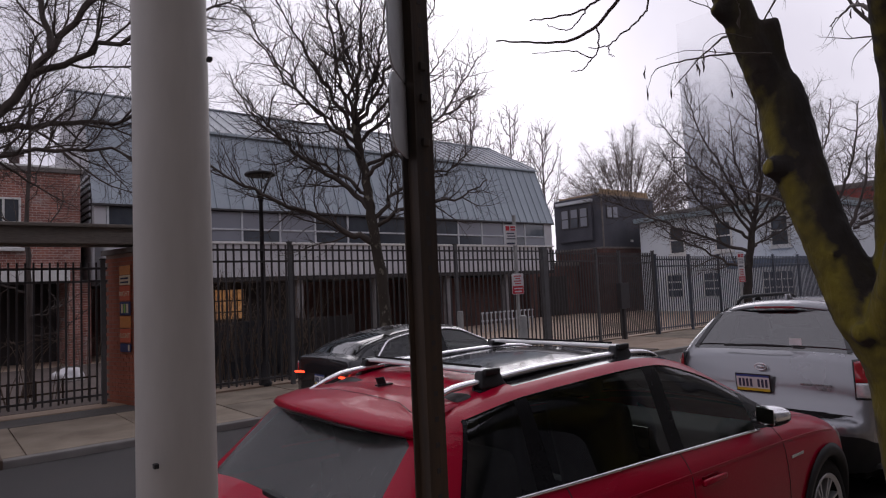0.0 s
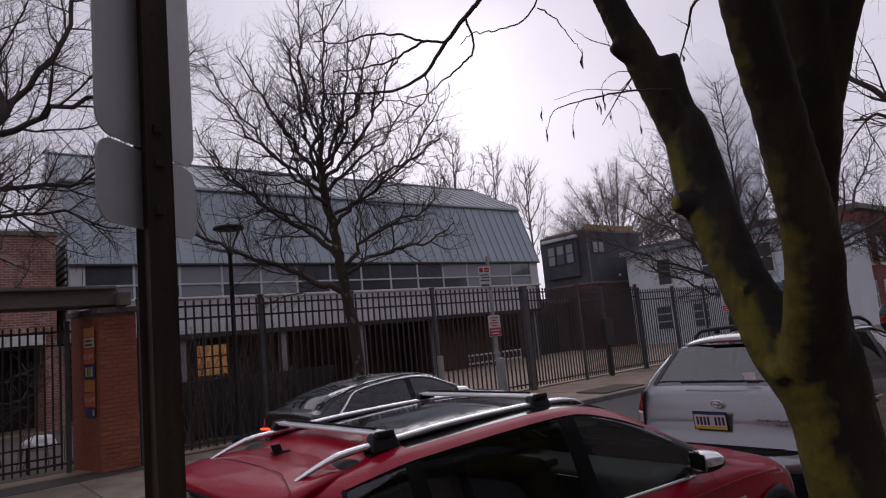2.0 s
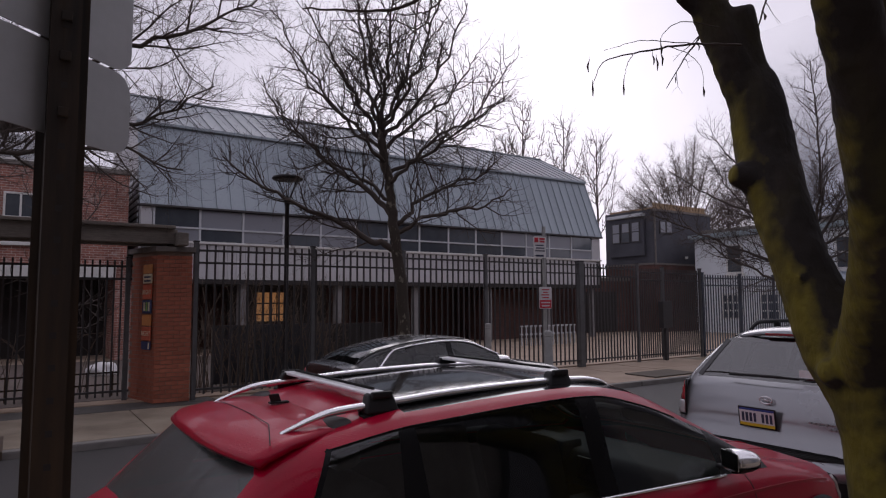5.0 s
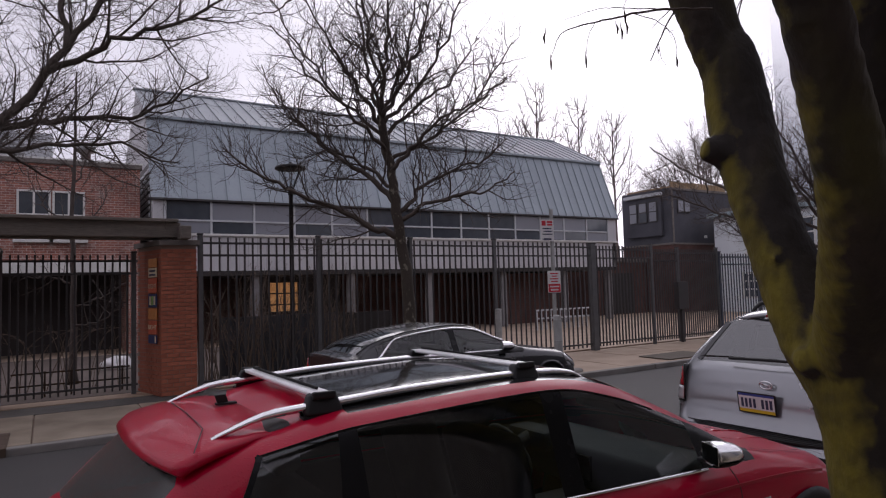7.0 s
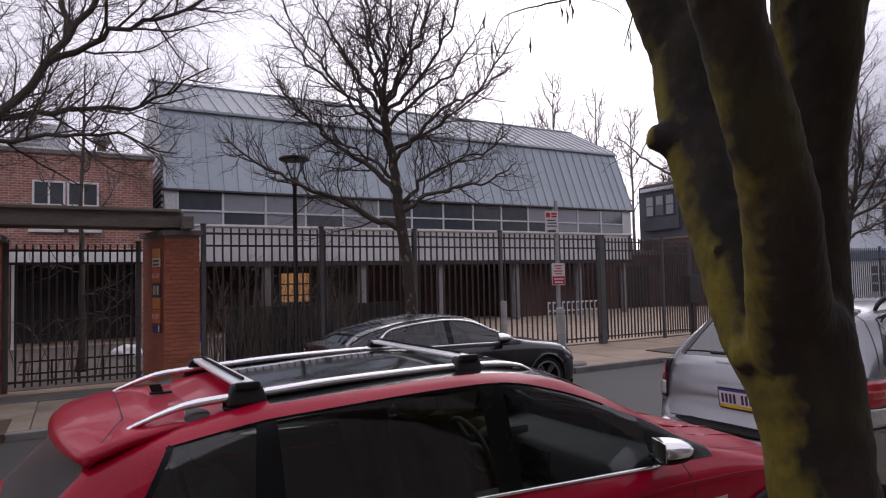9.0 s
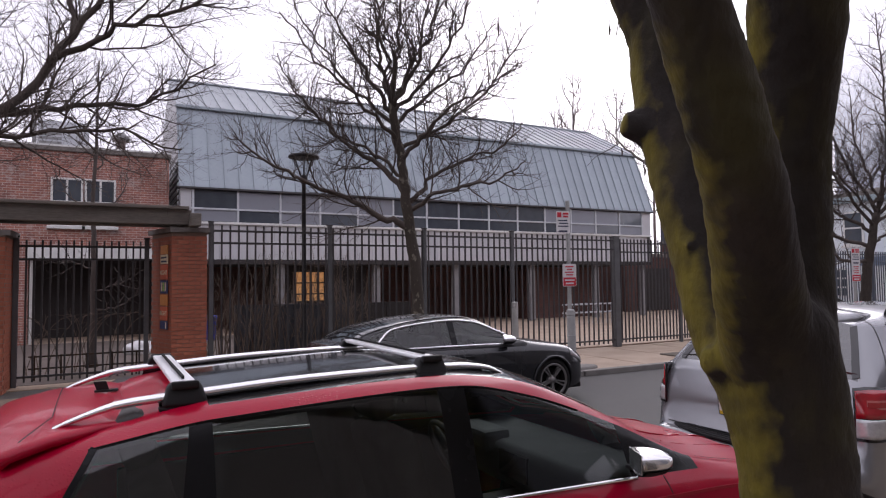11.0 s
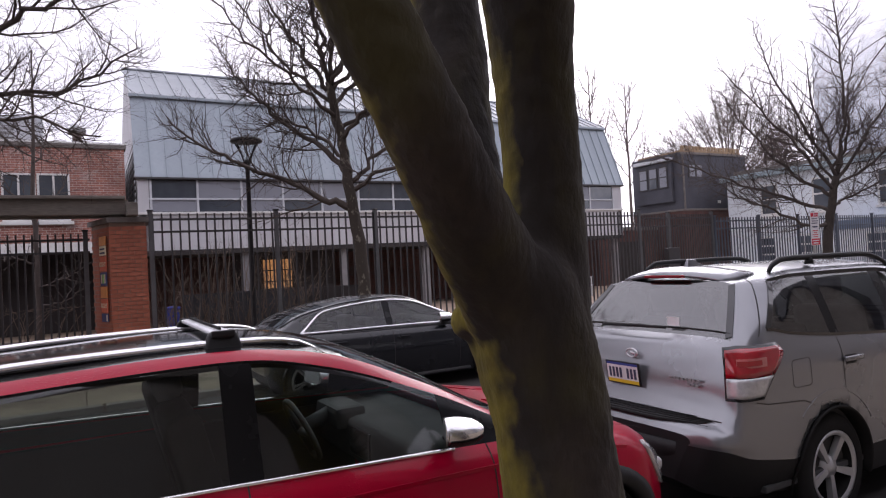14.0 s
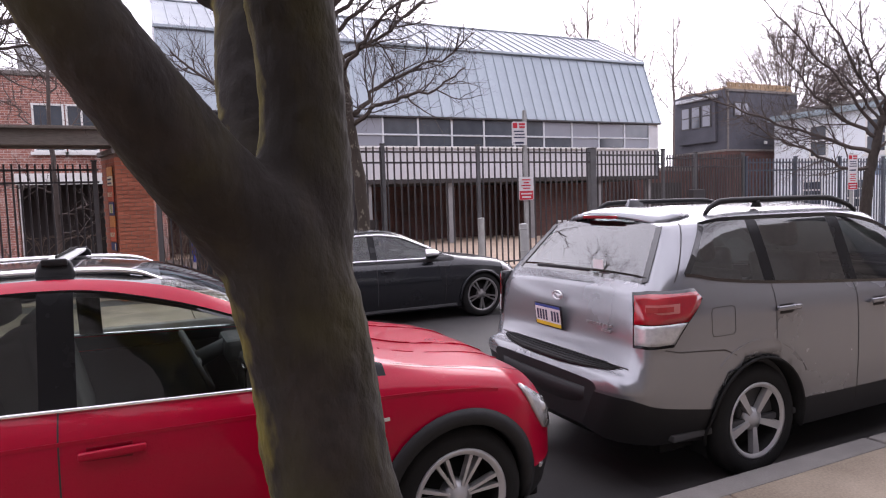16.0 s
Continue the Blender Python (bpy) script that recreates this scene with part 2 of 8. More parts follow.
# twigs of distant trees, paler for the haze put into their colour
M["hazed_twig"] = mat("hazed_twig", (0.15, 0.12, 0.11), 0.95, second=(0.11, 0.09, 0.08), scale=4, bump=0.0)
M["white_pole"] = mat("white_pole", (0.47, 0.45, 0.42), 0.55, second=(0.36, 0.34, 0.315), scale=2.5, fine=45, bump=0.05, amount=0.8, stretch=(1, 1, 0.25))
M["rust_post"] = mat("rust_post", (0.012, 0.01, 0.009), 0.7, second=(0.1, 0.055, 0.025), scale=6, fine=50, bump=0.3, amount=0.8, stretch=(1, 1, 0.12))
M["sign_back"] = mat("sign_back", (0.43, 0.44, 0.455), 0.5, 0.25, second=(0.33, 0.34, 0.35), scale=5, fine=40, bump=0.04)
M["lamp_black"] = mat("lamp_black", (0.016, 0.016, 0.018), 0.45, 0.2, second=(0.03, 0.03, 0.032), scale=9, bump=0.05)
M["pale_post"] = mat("pale_post", (0.42, 0.42, 0.41), 0.7, second=(0.28, 0.28, 0.27), scale=4, fine=60, bump=0.12, amount=0.9)
M["sign_white"] = mat("sign_white", (0.75, 0.74, 0.74), 0.5, scale=6, bump=0.02)
M["sign_red"] = mat("sign_red", (0.6, 0.03, 0.05), 0.5, scale=6, bump=0.02)
M["galv"] = mat("galv", (0.3, 0.3, 0.3), 0.5, 0.5, second=(0.22, 0.22, 0.22), scale=6, bump=0.06)
M["red_paint"] = mat("red_paint", (0.4, 0.001, 0.026), 0.3, 0.0, second=(0.33, 0.001, 0.02), scale=1.5, fine=110, bump=0.02, amount=0.5, coat=0.35, spec=0.12)
# rain beads on the paint
_n, _l = M["red_paint"].node_tree.nodes, M["red_paint"].node_tree.links
_co, _vo, _mr, _ns, _nr, _mu, _bp = (_n.new("ShaderNode" + k) for k in ("TexCoord", "TexVoronoi", "MapRange", "TexNoise", "MapRange", "Math", "Bump"))
_vo.inputs["Scale"].default_value, _ns.inputs["Scale"].default_value = 85, 4.0
_mr.inputs["From Min"].default_value, _mr.inputs["From Max"].default_value = 0.38, 0.12
_nr.inputs["From Min"].default_value, _nr.inputs["From Max"].default_value = 0.42, 0.6
_mu.operation = "MULTIPLY"
_bp.inputs["Strength"].default_value, _bp.inputs["Distance"].default_value = 0.35, 0.002
for _t in (_vo, _ns):
    _l.new(_co.outputs["Object"], _t.inputs["Vector"])
_l.new(_vo.outputs["Distance"], _mr.inputs["Value"])
_l.new(_ns.outputs["Fac"], _nr.inputs["Value"])
_l.new(_mr.outputs["Result"], _mu.inputs[0])
_l.new(_nr.outputs["Result"], _mu.inputs[1])
_l.new(_mu.outputs[0], _bp.inputs["Height"])
_l.new(_bp.outputs["Normal"], _n["Principled BSDF"].inputs["Coat Normal"])
_l.new(_bp.outputs["Normal"], _n["Principled BSDF"].inputs["Normal"])
# darker copy of the red paint, for shade behind the door handles
M["shaded_red"] = mat("shaded_red", (0.2, 0.001, 0.012), 0.3, second=(0.16, 0.001, 0.01), scale=3, bump=0.0, coat=0.3, spec=0.12)
M["silver_paint"] = mat("silver_paint", (0.265, 0.27, 0.286), 0.25, 0.6, second=(0.235, 0.24, 0.253), scale=1.5, fine=500, bump=0.0, amount=0.5, coat=0.6)
M["black_paint"] = mat("black_paint", (0.012, 0.013, 0.016), 0.25, 0.0, second=(0.018, 0.018, 0.02), scale=2, bump=0.0, coat=0.6, spec=0.3)
M["white_car"] = mat("white_car", (0.7, 0.69, 0.68), 0.3, scale=2, bump=0.0, coat=0.8)
M["plastic"] = mat("plastic", (0.014, 0.014, 0.015), 0.55, second=(0.024, 0.024, 0.025), scale=6, fine=300, bump=0.1, spec=0.3)
M["gloss_black"] = mat("gloss_black", (0.01, 0.01, 0.011), 0.12, scale=4, bump=0.0, coat=0.5)
M["rubber"] = mat("rubber", (0.013, 0.013, 0.013), 0.85, second=(0.024, 0.023, 0.022), scale=8, fine=120, bump=0.25, spec=0.2)
M["alloy"] = mat("alloy", (0.5, 0.5, 0.51), 0.32, 0.5, second=(0.5, 0.5, 0.51), scale=6, bump=0.0)
M["mirror_silver"] = mat("mirror_silver", (0.8, 0.81, 0.82), 0.1, 1.0, scale=6, bump=0.0)
M["chrome"] = mat("chrome", (0.78, 0.78, 0.79), 0.22, 0.6, scale=6, bump=0.0)
M["rail_silver"] = mat("rail_silver", (0.95, 0.95, 0.96), 0.2, 0.85, second=(0.85, 0.85, 0.86), scale=6, bump=0.0)
M["bar_silver"] = mat("bar_silver", (0.82, 0.82, 0.83), 0.35, 0.15, second=(0.7, 0.7, 0.71), scale=6, bump=0.0)
M["pillar_black"] = mat("pillar_black", (0.008, 0.008, 0.009), 0.25, scale=6, bump=0.0, spec=0.2)
M["lens_red"] = mat("lens_red", (0.42, 0.01, 0.02), 0.12, second=(0.3, 0.01, 0.015), scale=30, bump=0.05, coat=1.0)
M["lens_dark"] = mat("lens_dark", (0.22, 0.008, 0.014), 0.15, second=(0.15, 0.006, 0.01), scale=30, bump=0.03, coat=0.6)
M["lens_pink"] = mat("lens_pink", (0.62, 0.2, 0.2), 0.15, second=(0.5, 0.12, 0.12), scale=30, bump=0.03, coat=1.0)
M["lens_clear"] = mat("lens_clear", (0.6, 0.6, 0.6), 0.12, 0.3, second=(0.3, 0.3, 0.31), scale=25, bump=0.1, coat=1.0)
M["brake_glow"] = mat("brake_glow", (0.6, 0.02, 0.01), 0.2, bump=0.0, emit=((1.0, 0.06, 0.02), 3.0))
M["car_glass"] = glass_mat("car_glass", (0.8, 0.87, 0.83), ior=1.6, film=0.002)
M["dark_glass"] = glass_mat("dark_glass", (0.55, 0.6, 0.56), 1.0, 0.015, 1.62, film=0.004)
M["suv_glass"] = glass_mat("suv_glass", (0.4, 0.44, 0.43), 1.0, 0.01, 1.9, film=0.004)
M["rear_glass"] = glass_mat("rear_glass", (0.22, 0.26, 0.25), 1.0, 0.01, 2.3, relief=0.015, film=0.003)
M["wet_glass"] = glass_mat("wet_glass", (0.09, 0.11, 0.105), 0.75, 0.22, 1.7, (2.0, 9.0, 2.0), 0.3, film=0.06)
M["dark_alloy"] = mat("dark_alloy", (0.26, 0.25, 0.245), 0.35, 0.7, scale=6, bump=0.0)
M["lamp_glass"] = glass_mat("lamp_glass", (0.96, 0.97, 0.97), 0.6, 0.02, 1.12)
M["interior"] = mat("interior", (0.06, 0.06, 0.062), 0.85, scale=5, bump=0.1)
M["seat"] = mat("seat", (0.085, 0.082, 0.08), 0.85, second=(0.03, 0.03, 0.03), scale=6, fine=150, bump=0.15)
M["plate_y"] = mat("plate_y", (0.75, 0.55, 0.03), 0.5, scale=8, bump=0.0)
M["plate_b"] = mat("plate_b", (0.04, 0.07, 0.3), 0.5, scale=8, bump=0.0)
M["ink"] = mat("ink", (0.04, 0.045, 0.09), 0.6, scale=8, bump=0.0)
M["dark_house"] = mat("dark_house", (0.09, 0.092, 0.11), 0.75, second=(0.04, 0.04, 0.05), scale=0.6, fine=15, bump=0.15, amount=0.8)
M["tan_roof"] = mat("tan_roof", (0.36, 0.25, 0.15), 0.9, second=(0.25, 0.17, 0.1), scale=1.5, fine=20, bump=0.3, amount=0.8)
M["stucco"] = mat("stucco", (0.74, 0.79, 0.83), 0.9, second=(0.62, 0.66, 0.7), scale=0.7, fine=40, bump=0.15, amount=0.7)
M["blue_trim"] = mat("blue_trim", (0.16, 0.22, 0.32), 0.6, scale=3, bump=0.05)
M["cornice"] = mat("cornice", (0.3, 0.37, 0.4), 0.7, scale=3, bump=0.1)
M["tan_house"] = mat("tan_house", (0.4, 0.27, 0.18), 0.9, second=(0.3, 0.2, 0.13), scale=0.8, fine=30, bump=0.2)
M["red_house"] = brick_mat("red_house", (0.3, 0.06, 0.05), (0.24, 0.05, 0.045), (0.25, 0.15, 0.13))
M["lit"] = mat("lit", (0.5, 0.36, 0.18), 0.6, second=(0.22, 0.13, 0.05), scale=5, fine=14, bump=0.0, amount=1.0, emit=((1.0, 0.46, 0.16), 0.18))
M["poster_o"] = mat("poster_o", (0.65, 0.27, 0.08), 0.6, second=(0.5, 0.2, 0.06), scale=12, bump=0.02)
M["poster_r"] = mat("poster_r", (0.6, 0.14, 0.07), 0.6, second=(0.5, 0.1, 0.05), scale=12, bump=0.02)
M["poster_g"] = mat("poster_g", (0.3, 0.5, 0.1), 0.6, scale=12, bump=0.02)
M["poster_c"] = mat("poster_c", (0.7, 0.6, 0.42), 0.6, scale=12, bump=0.02)
M["poster_b"] = mat("poster_b", (0.05, 0.06, 0.15), 0.6, scale=12, bump=0.02)
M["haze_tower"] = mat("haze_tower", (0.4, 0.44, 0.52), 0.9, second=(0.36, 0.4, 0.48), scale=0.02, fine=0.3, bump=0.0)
# haze put into the material: more see-through towards the top
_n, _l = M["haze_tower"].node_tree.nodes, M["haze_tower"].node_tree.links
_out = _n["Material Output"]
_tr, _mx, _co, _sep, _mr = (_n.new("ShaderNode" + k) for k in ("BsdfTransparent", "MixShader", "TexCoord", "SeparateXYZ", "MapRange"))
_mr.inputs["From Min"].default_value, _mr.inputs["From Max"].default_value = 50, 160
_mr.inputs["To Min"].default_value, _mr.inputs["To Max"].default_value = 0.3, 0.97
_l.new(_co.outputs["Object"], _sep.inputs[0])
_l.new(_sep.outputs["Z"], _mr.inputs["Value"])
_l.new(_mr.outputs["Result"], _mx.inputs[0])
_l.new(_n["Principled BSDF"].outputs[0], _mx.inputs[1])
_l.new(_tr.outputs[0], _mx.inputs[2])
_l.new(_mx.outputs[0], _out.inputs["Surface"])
M["ivy"] = mat("ivy", (0.17, 0.13, 0.1), 0.9, second=(0.1, 0.075, 0.06), scale=9, bump=0.0)
M["blue_bin"] = mat("blue_bin", (0.03, 0.05, 0.3), 0.5, scale=5, bump=0.03)

# bark with moss on the weather side of the near tree
M["moss_bark"] = mat("moss_bark", (0.038, 0.028, 0.02), 0.95, second=(0.016, 0.012, 0.01), scale=5, fine=34, bump=0.8, stretch=(1, 1, 0.6), amount=1.0)
_n, _l = M["moss_bark"].node_tree.nodes, M["moss_bark"].node_tree.links
_p = _n["Principled BSDF"]
_src = _p.inputs["Base Color"].links[0].from_socket
_geo, _dot, _ns, _ad, _mr, _mx = (_n.new("ShaderNode" + k) for k in ("NewGeometry", "VectorMath", "TexNoise", "Math", "MapRange", "Mix"))
_dot.operation = "DOT_PRODUCT"
_dot.inputs[1].default_value = (-0.9, 0.42, 0.12)
_co = _n.new("ShaderNodeTexCoord")
_ns.inputs["Scale"].default_value, _ns.inputs["Detail"].default_value = 6.0, 6
_l.new(_co.outputs["Object"], _ns.inputs["Vector"])
_l.new(_geo.outputs["Normal"], _dot.inputs[0])
_l.new(_dot.outputs["Value"], _ad.inputs[0])
_l.new(_ns.outputs["Fac"], _ad.inputs[1])
_mr.inputs["From Min"].default_value, _mr.inputs["From Max"].default_value = 1.1, 1.5
_sep, _hgt, _sub = (_n.new("ShaderNode" + k) for k in ("SeparateXYZ", "MapRange", "Math"))
_hgt.inputs["From Min"].default_value, _hgt.inputs["From Max"].default_value = 1.5, 3.2
_hgt.inputs["To Min"].default_value, _hgt.inputs["To Max"].default_value = 0.0, 0.2
_sub.operation = "SUBTRACT"
_l.new(_co.outputs["Object"], _sep.inputs[0])
_l.new(_sep.outputs["Z"], _hgt.inputs["Value"])
_l.new(_ad.outputs[0], _sub.inputs[0])
_l.new(_hgt.outputs["Result"], _sub.inputs[1])
_l.new(_sub.outputs[0], _mr.inputs["Value"])
_mx.data_type = "RGBA"
_mx.inputs["B"].default_value = (0.15, 0.122, 0.012, 1)
_l.new(_mr.outputs["Result"], _mx.inputs["Factor"])
_wet, _wmap, _wr, _wm = (_n.new("ShaderNode" + k) for k in ("TexNoise", "Mapping", "MapRange", "Mix"))
_wmap.inputs["Scale"].default_value = (4.5, 4.5, 1.1)
_wet.inputs["Scale"].default_value, _wet.inputs["Detail"].default_value = 1.0, 4
_wr.inputs["From Min"].default_value, _wr.inputs["From Max"].default_value, _wr.inputs["To Max"].default_value = 0.42, 0.55, 0.9
_wm.data_type = "RGBA"
_wm.inputs["B"].default_value = (0.016, 0.012, 0.01, 1)
_l.new(_co.outputs["Object"], _wmap.inputs["Vector"])
_l.new(_wmap.outputs["Vector"], _wet.inputs["Vector"])
_l.new(_wet.outputs["Fac"], _wr.inputs["Value"])
_l.new(_wr.outputs["Result"], _wm.inputs["Factor"])
_ol, _or, _om = (_n.new("ShaderNode" + k) for k in ("TexNoise", "MapRange", "Mix"))
_ol.inputs["Scale"].default_value, _ol.inputs["Detail"].default_value = 2.6, 7
_or.inputs["From Min"].default_value, _or.inputs["From Max"].default_value, _or.inputs["To Max"].default_value = 0.42, 0.66, 0.8
_om.data_type = "RGBA"
_om.inputs["B"].default_value = (0.042, 0.037, 0.009, 1)
_l.new(_co.outputs["Object"], _ol.inputs["Vector"])
_l.new(_ol.outputs["Fac"], _or.inputs["Value"])
_l.new(_or.outputs["Result"], _om.inputs["Factor"])
_l.new(_src, _om.inputs["A"])
_l.new(_om.outputs["Result"], _wm.inputs["A"])
_l.new(_wm.outputs["Result"], _mx.inputs["A"])
_l.new(_mx.outputs["Result"], _p.inputs["Base Color"])


# ---- mesh helpers ----
def mesh_of(bm, name, smooth=False):
    me = bpy.data.meshes.new(name)
    bm.to_mesh(me)
    bm.free()
    if smooth:
        for f in me.polygons:
            f.use_smooth = True
    return me


def raw_mesh(name, verts, faces, smooth=True):
    me = bpy.data.meshes.new(name)
    me.from_pydata([tuple(v) for v in verts], [], faces)
    if smooth:
        me.polygons.foreach_set("use_smooth", [True] * len(me.polygons))
    me.update()
    return me


def obj_of(name, me, material, parent=None, label="", at=None):
    ob = new(name, me)
    if material is not None and not me.materials:
        me.materials.append(M[material])
    if parent is not None:
        ob.parent = parent
    if at is not None:
        ob.matrix_basis = at
    if label:
        ob["label"] = label
    return ob


def part(name, bm, material, parent, label="", smooth=False):
    return obj_of(name, mesh_of(bm, name, smooth), material, parent, label)


def thing(name, at, label, category, group="", kind="", rz=0.0):
    e = new(name)
    e.empty_display_size = 0.2
    e.matrix_basis = pose(*at, 0, 0, rz)
    return tagged(e, label, category, group, kind)


def solid(name, bm, material, label="", category="", group="", kind="", smooth=False):
    return tagged(obj_of(name, mesh_of(bm, name, smooth), material), label, category, group, kind)


def add_box(bm, x0, x1, y0, y1, z0, z1, bevel=0.0, m=None):
    made = bmesh.ops.create_cube(bm, size=1.0)
    vs = made["verts"]
    for v in vs:
        v.co = Vector((x0 + (v.co.x + 0.5) * (x1 - x0), y0 + (v.co.y + 0.5) * (y1 - y0), z0 + (v.co.z + 0.5) * (z1 - z0)))
    if bevel:
        es = list({e for v in vs for e in v.link_edges})
        out = bmesh.ops.bevel(bm, geom=es, offset=bevel, segments=2, affect="EDGES", profile=0.6)
        vs = list({v for f in out["faces"] for v in f.verts} | {v for v in vs if v.is_valid})
    if m is not None:
        for v in vs:
            v.co = m @ v.co
    return vs


def box(x0, x1, y0, y1, z0, z1, bevel=0.0, m=None):
    bm = bmesh.new()
    add_box(bm, x0, x1, y0, y1, z0, z1, bevel, m)
    return bm


def lathe(profile, n=24, axis="z"):
    """A turned solid from (radius, height) pairs."""
    verts, faces = [], []
    for r, h in profile:
        for k in range(n):
            a = 2 * math.pi * k / n
            p = (r * math.cos(a), r * math.sin(a), h)
            verts.append(p if axis == "z" else (p[0], p[2], p[1]))
    for i in range(len(profile) - 1):
        for k in range(n):
            a, b = i * n + k, i * n + (k + 1) % n
            faces.append((a, b, b + n, a + n) if axis == "z" else (a, a + n, b + n, b))
    return verts, faces


class Tubes:
    """Tapered round branches gathered into one mesh."""

    def __init__(self):
        self.v, self.f = [], []

    def add(self, pts, radii, sides=6, cap=True, rough=0.0, seed=0):
        pts = [Vector(p) for p in pts]
        base = len(self.v)
        ref = Vector((0.37, 0.91, 0.18)).normalized()
        for i, p in enumerate(pts):
            d = (pts[min(i + 1, len(pts) - 1)] - pts[max(i - 1, 0)]).normalized()
            if abs(d.dot(ref)) > 0.93:
                ref = Vector((0.9, -0.2, 0.38)).normalized()
            a = d.cross(ref).normalized()
            b = d.cross(a)
            for k in range(sides):
                t = 2 * math.pi * k / sides
                r = radii[i]
                if rough:
                    q = p + (a * math.cos(t) + b * math.sin(t)) * r
                    r *= 1 + rough * noise.noise(q * 5 + Vector((seed, 0, 0))) + rough * 0.6 * noise.noise(q * 14)
                self.v.append(p + (a * math.cos(t) + b * math.sin(t)) * r)
        n = len(pts)
        for i in range(n - 1):
            for k in range(sides):
                k2 = (k + 1) % sides
                self.f.append((base + i * sides + k, base + i * sides + k2, base + (i + 1) * sides + k2, base + (i + 1) * sides + k))
        if cap:
            self.f.append(tuple(base + k for k in reversed(range(sides))))
            self.f.append(tuple(base + (n - 1) * sides + k for k in range(sides)))

    def mesh(self, name, smooth=True):
        return raw_mesh(name, self.v, self.f, smooth)


def curve_pts(ctrl, n):
    """Catmull-Rom through control points."""
    c = [Vector(p) for p in ctrl]
    c = [c[0] * 2 - c[1]] + c + [c[-1] * 2 - c[-2]]
    out = []
    segs = len(c) - 3
    for i in range(segs):
        for k in range(n):
            t = k / n
            p0, p1, p2, p3 = c[i:i + 4]
            out.append(0.5 * (2 * p1 + (p2 - p0) * t + (2 * p0 - 5 * p1 + 4 * p2 - p3) * t * t + (3 * p1 - p0 - 3 * p2 + p3) * t ** 3))
    out.append(c[-2])
    return out


def bars(name, parent, material, rects, depth, face="y", at=0.0):
    """Flat raised marks: rects of (u0, u1, v0, v1) on a face across y or x."""
    for u0, u1, v0, v1 in rects:
        if face == "y":
            part(name, box(u0, u1, at - depth, at, v0, v1), material, parent)
        else:
            part(name, box(at - depth, at, u0, u1, v0, v1), material, parent)

# ---- ground, road, pavements ----
FENCE_Y, KERB_N, KERB_F, PAVE = 13.23, 2.70, 10.19, 0.15
solid("ground", box(-400, 600, -400, 700, -0.5, 0.0), "earth", "bare earth reaching to the horizon", "ground", kind="structure")
bm = bmesh.new()
grid = [[bm.verts.new((x, y, 0.004 + 0.055 * max(min(max((6.9 - x) / 0.9, 0), 1) * min(max((6.6 - y) / 1.5, 0), 1), min(max((y - 6.6) / 1.4, 0), 1)))) for y in (KERB_N, 3.5, 4.4, 5.1, 5.5, 5.9, 6.3, 6.6, 8.0, KERB_F)] for x in (-80, -20, 0, 3, 5, 6.0, 6.3, 6.6, 6.9, 7.5, 12, 40, 220)]
for ra, rb in zip(grid, grid[1:]):
    for k in range(len(ra) - 1):
        bm.faces.new((ra[k], rb[k], rb[k + 1], ra[k + 1]))
solid("road", bm, "asphalt", "worn grey asphalt street with patches", "road", kind="structure")
near_pave = solid("pavement_near", box(-40, 120, -5.5, KERB_N - 0.16, -0.3, PAVE - 0.03), "mortar", "concrete pavement of square slabs beside the parked cars", "pavement", kind="structure")
far_pave = solid("pavement_far", box(-40, 120, KERB_F + 0.16, 18.0, -0.3, PAVE - 0.03), "mortar", "concrete pavement of slabs in front of the railing", "pavement", kind="structure")


def slab_mesh(w, d, h=0.06, seed=0):
    bm = box(-w / 2, w / 2, -d / 2, d / 2, -h, 0, 0.012)
    return mesh_of(bm, "slab")


for base, ys, x0, x1, dx, mt in ((near_pave, (-2.85, -1.5, -0.15, 1.2), -8, 18, 1.5, "slab"), (far_pave, (11.1, 12.6), -6, 32, 1.55, "slab")):
    me = slab_mesh(dx - 0.012, (1.35 if base is near_pave else 1.5) - 0.012)
    ap = slab_mesh(dx - 0.012, 1.5 - 0.012)
    n = int((x1 - x0) / dx)
    for yy in ys:
        for k in range(n):
            x = x0 + (k + 0.5) * dx
            if base is far_pave and x < 4.85:
                continue
            apron = base is far_pave and 11.0 < x < 19.5
            ob = obj_of("slab", ap if apron else me, "apron" if apron else mt, base)
            tilt = random.uniform(-0.25, 0.25)
            ob.matrix_basis = pose(x, yy + (0.68 if base is near_pave else 0), PAVE + random.uniform(-0.003, 0.003), tilt, random.uniform(-0.25, 0.25), 0)
# before the gate the slabs are deep, with dark tarmac behind them
me = slab_mesh(1.46 - 0.014, 2.34)
for k in range(9):
    obj_of("slab", me, "slab", far_pave).matrix_basis = pose(4.85 - 1.46 * (k + 0.5), 11.54, PAVE + random.uniform(-0.004, 0.004), random.uniform(-0.15, 0.15), random.uniform(-0.2, 0.2), 0)
part("tarmac_strip", box(-9, 4.85, 12.725, 15.6, PAVE - 0.06, PAVE - 0.004, 0.004), "tarmac", far_pave, "dark damp tarmac before the gate")
drain = solid("drain_cover", box(0.5, 1.68, 10.165, 11.25, 0.02, PAVE + 0.014, 0.008), "rust", "rusty iron cover over the kerb inlet", "drain cover", kind="structure")
for name, y0, y1 in (("kerb_near", KERB_N - 0.16, KERB_N), ("kerb_far", KERB_F, KERB_F + 0.16)):
    k = tagged(new(name), "weathered concrete kerb stones along the street", "kerb", kind="structure")
    bm = box(-1.18, 1.18, y0, y1, -0.2, PAVE + 0.006, 0.02)
    me = mesh_of(bm, "kerb_stone")
    for i in range(-3, 20):
        obj_of("kerb_stone", me, "kerb", k).matrix_basis = pose(i * 2.4, 0, random.uniform(-0.006, 0.006))

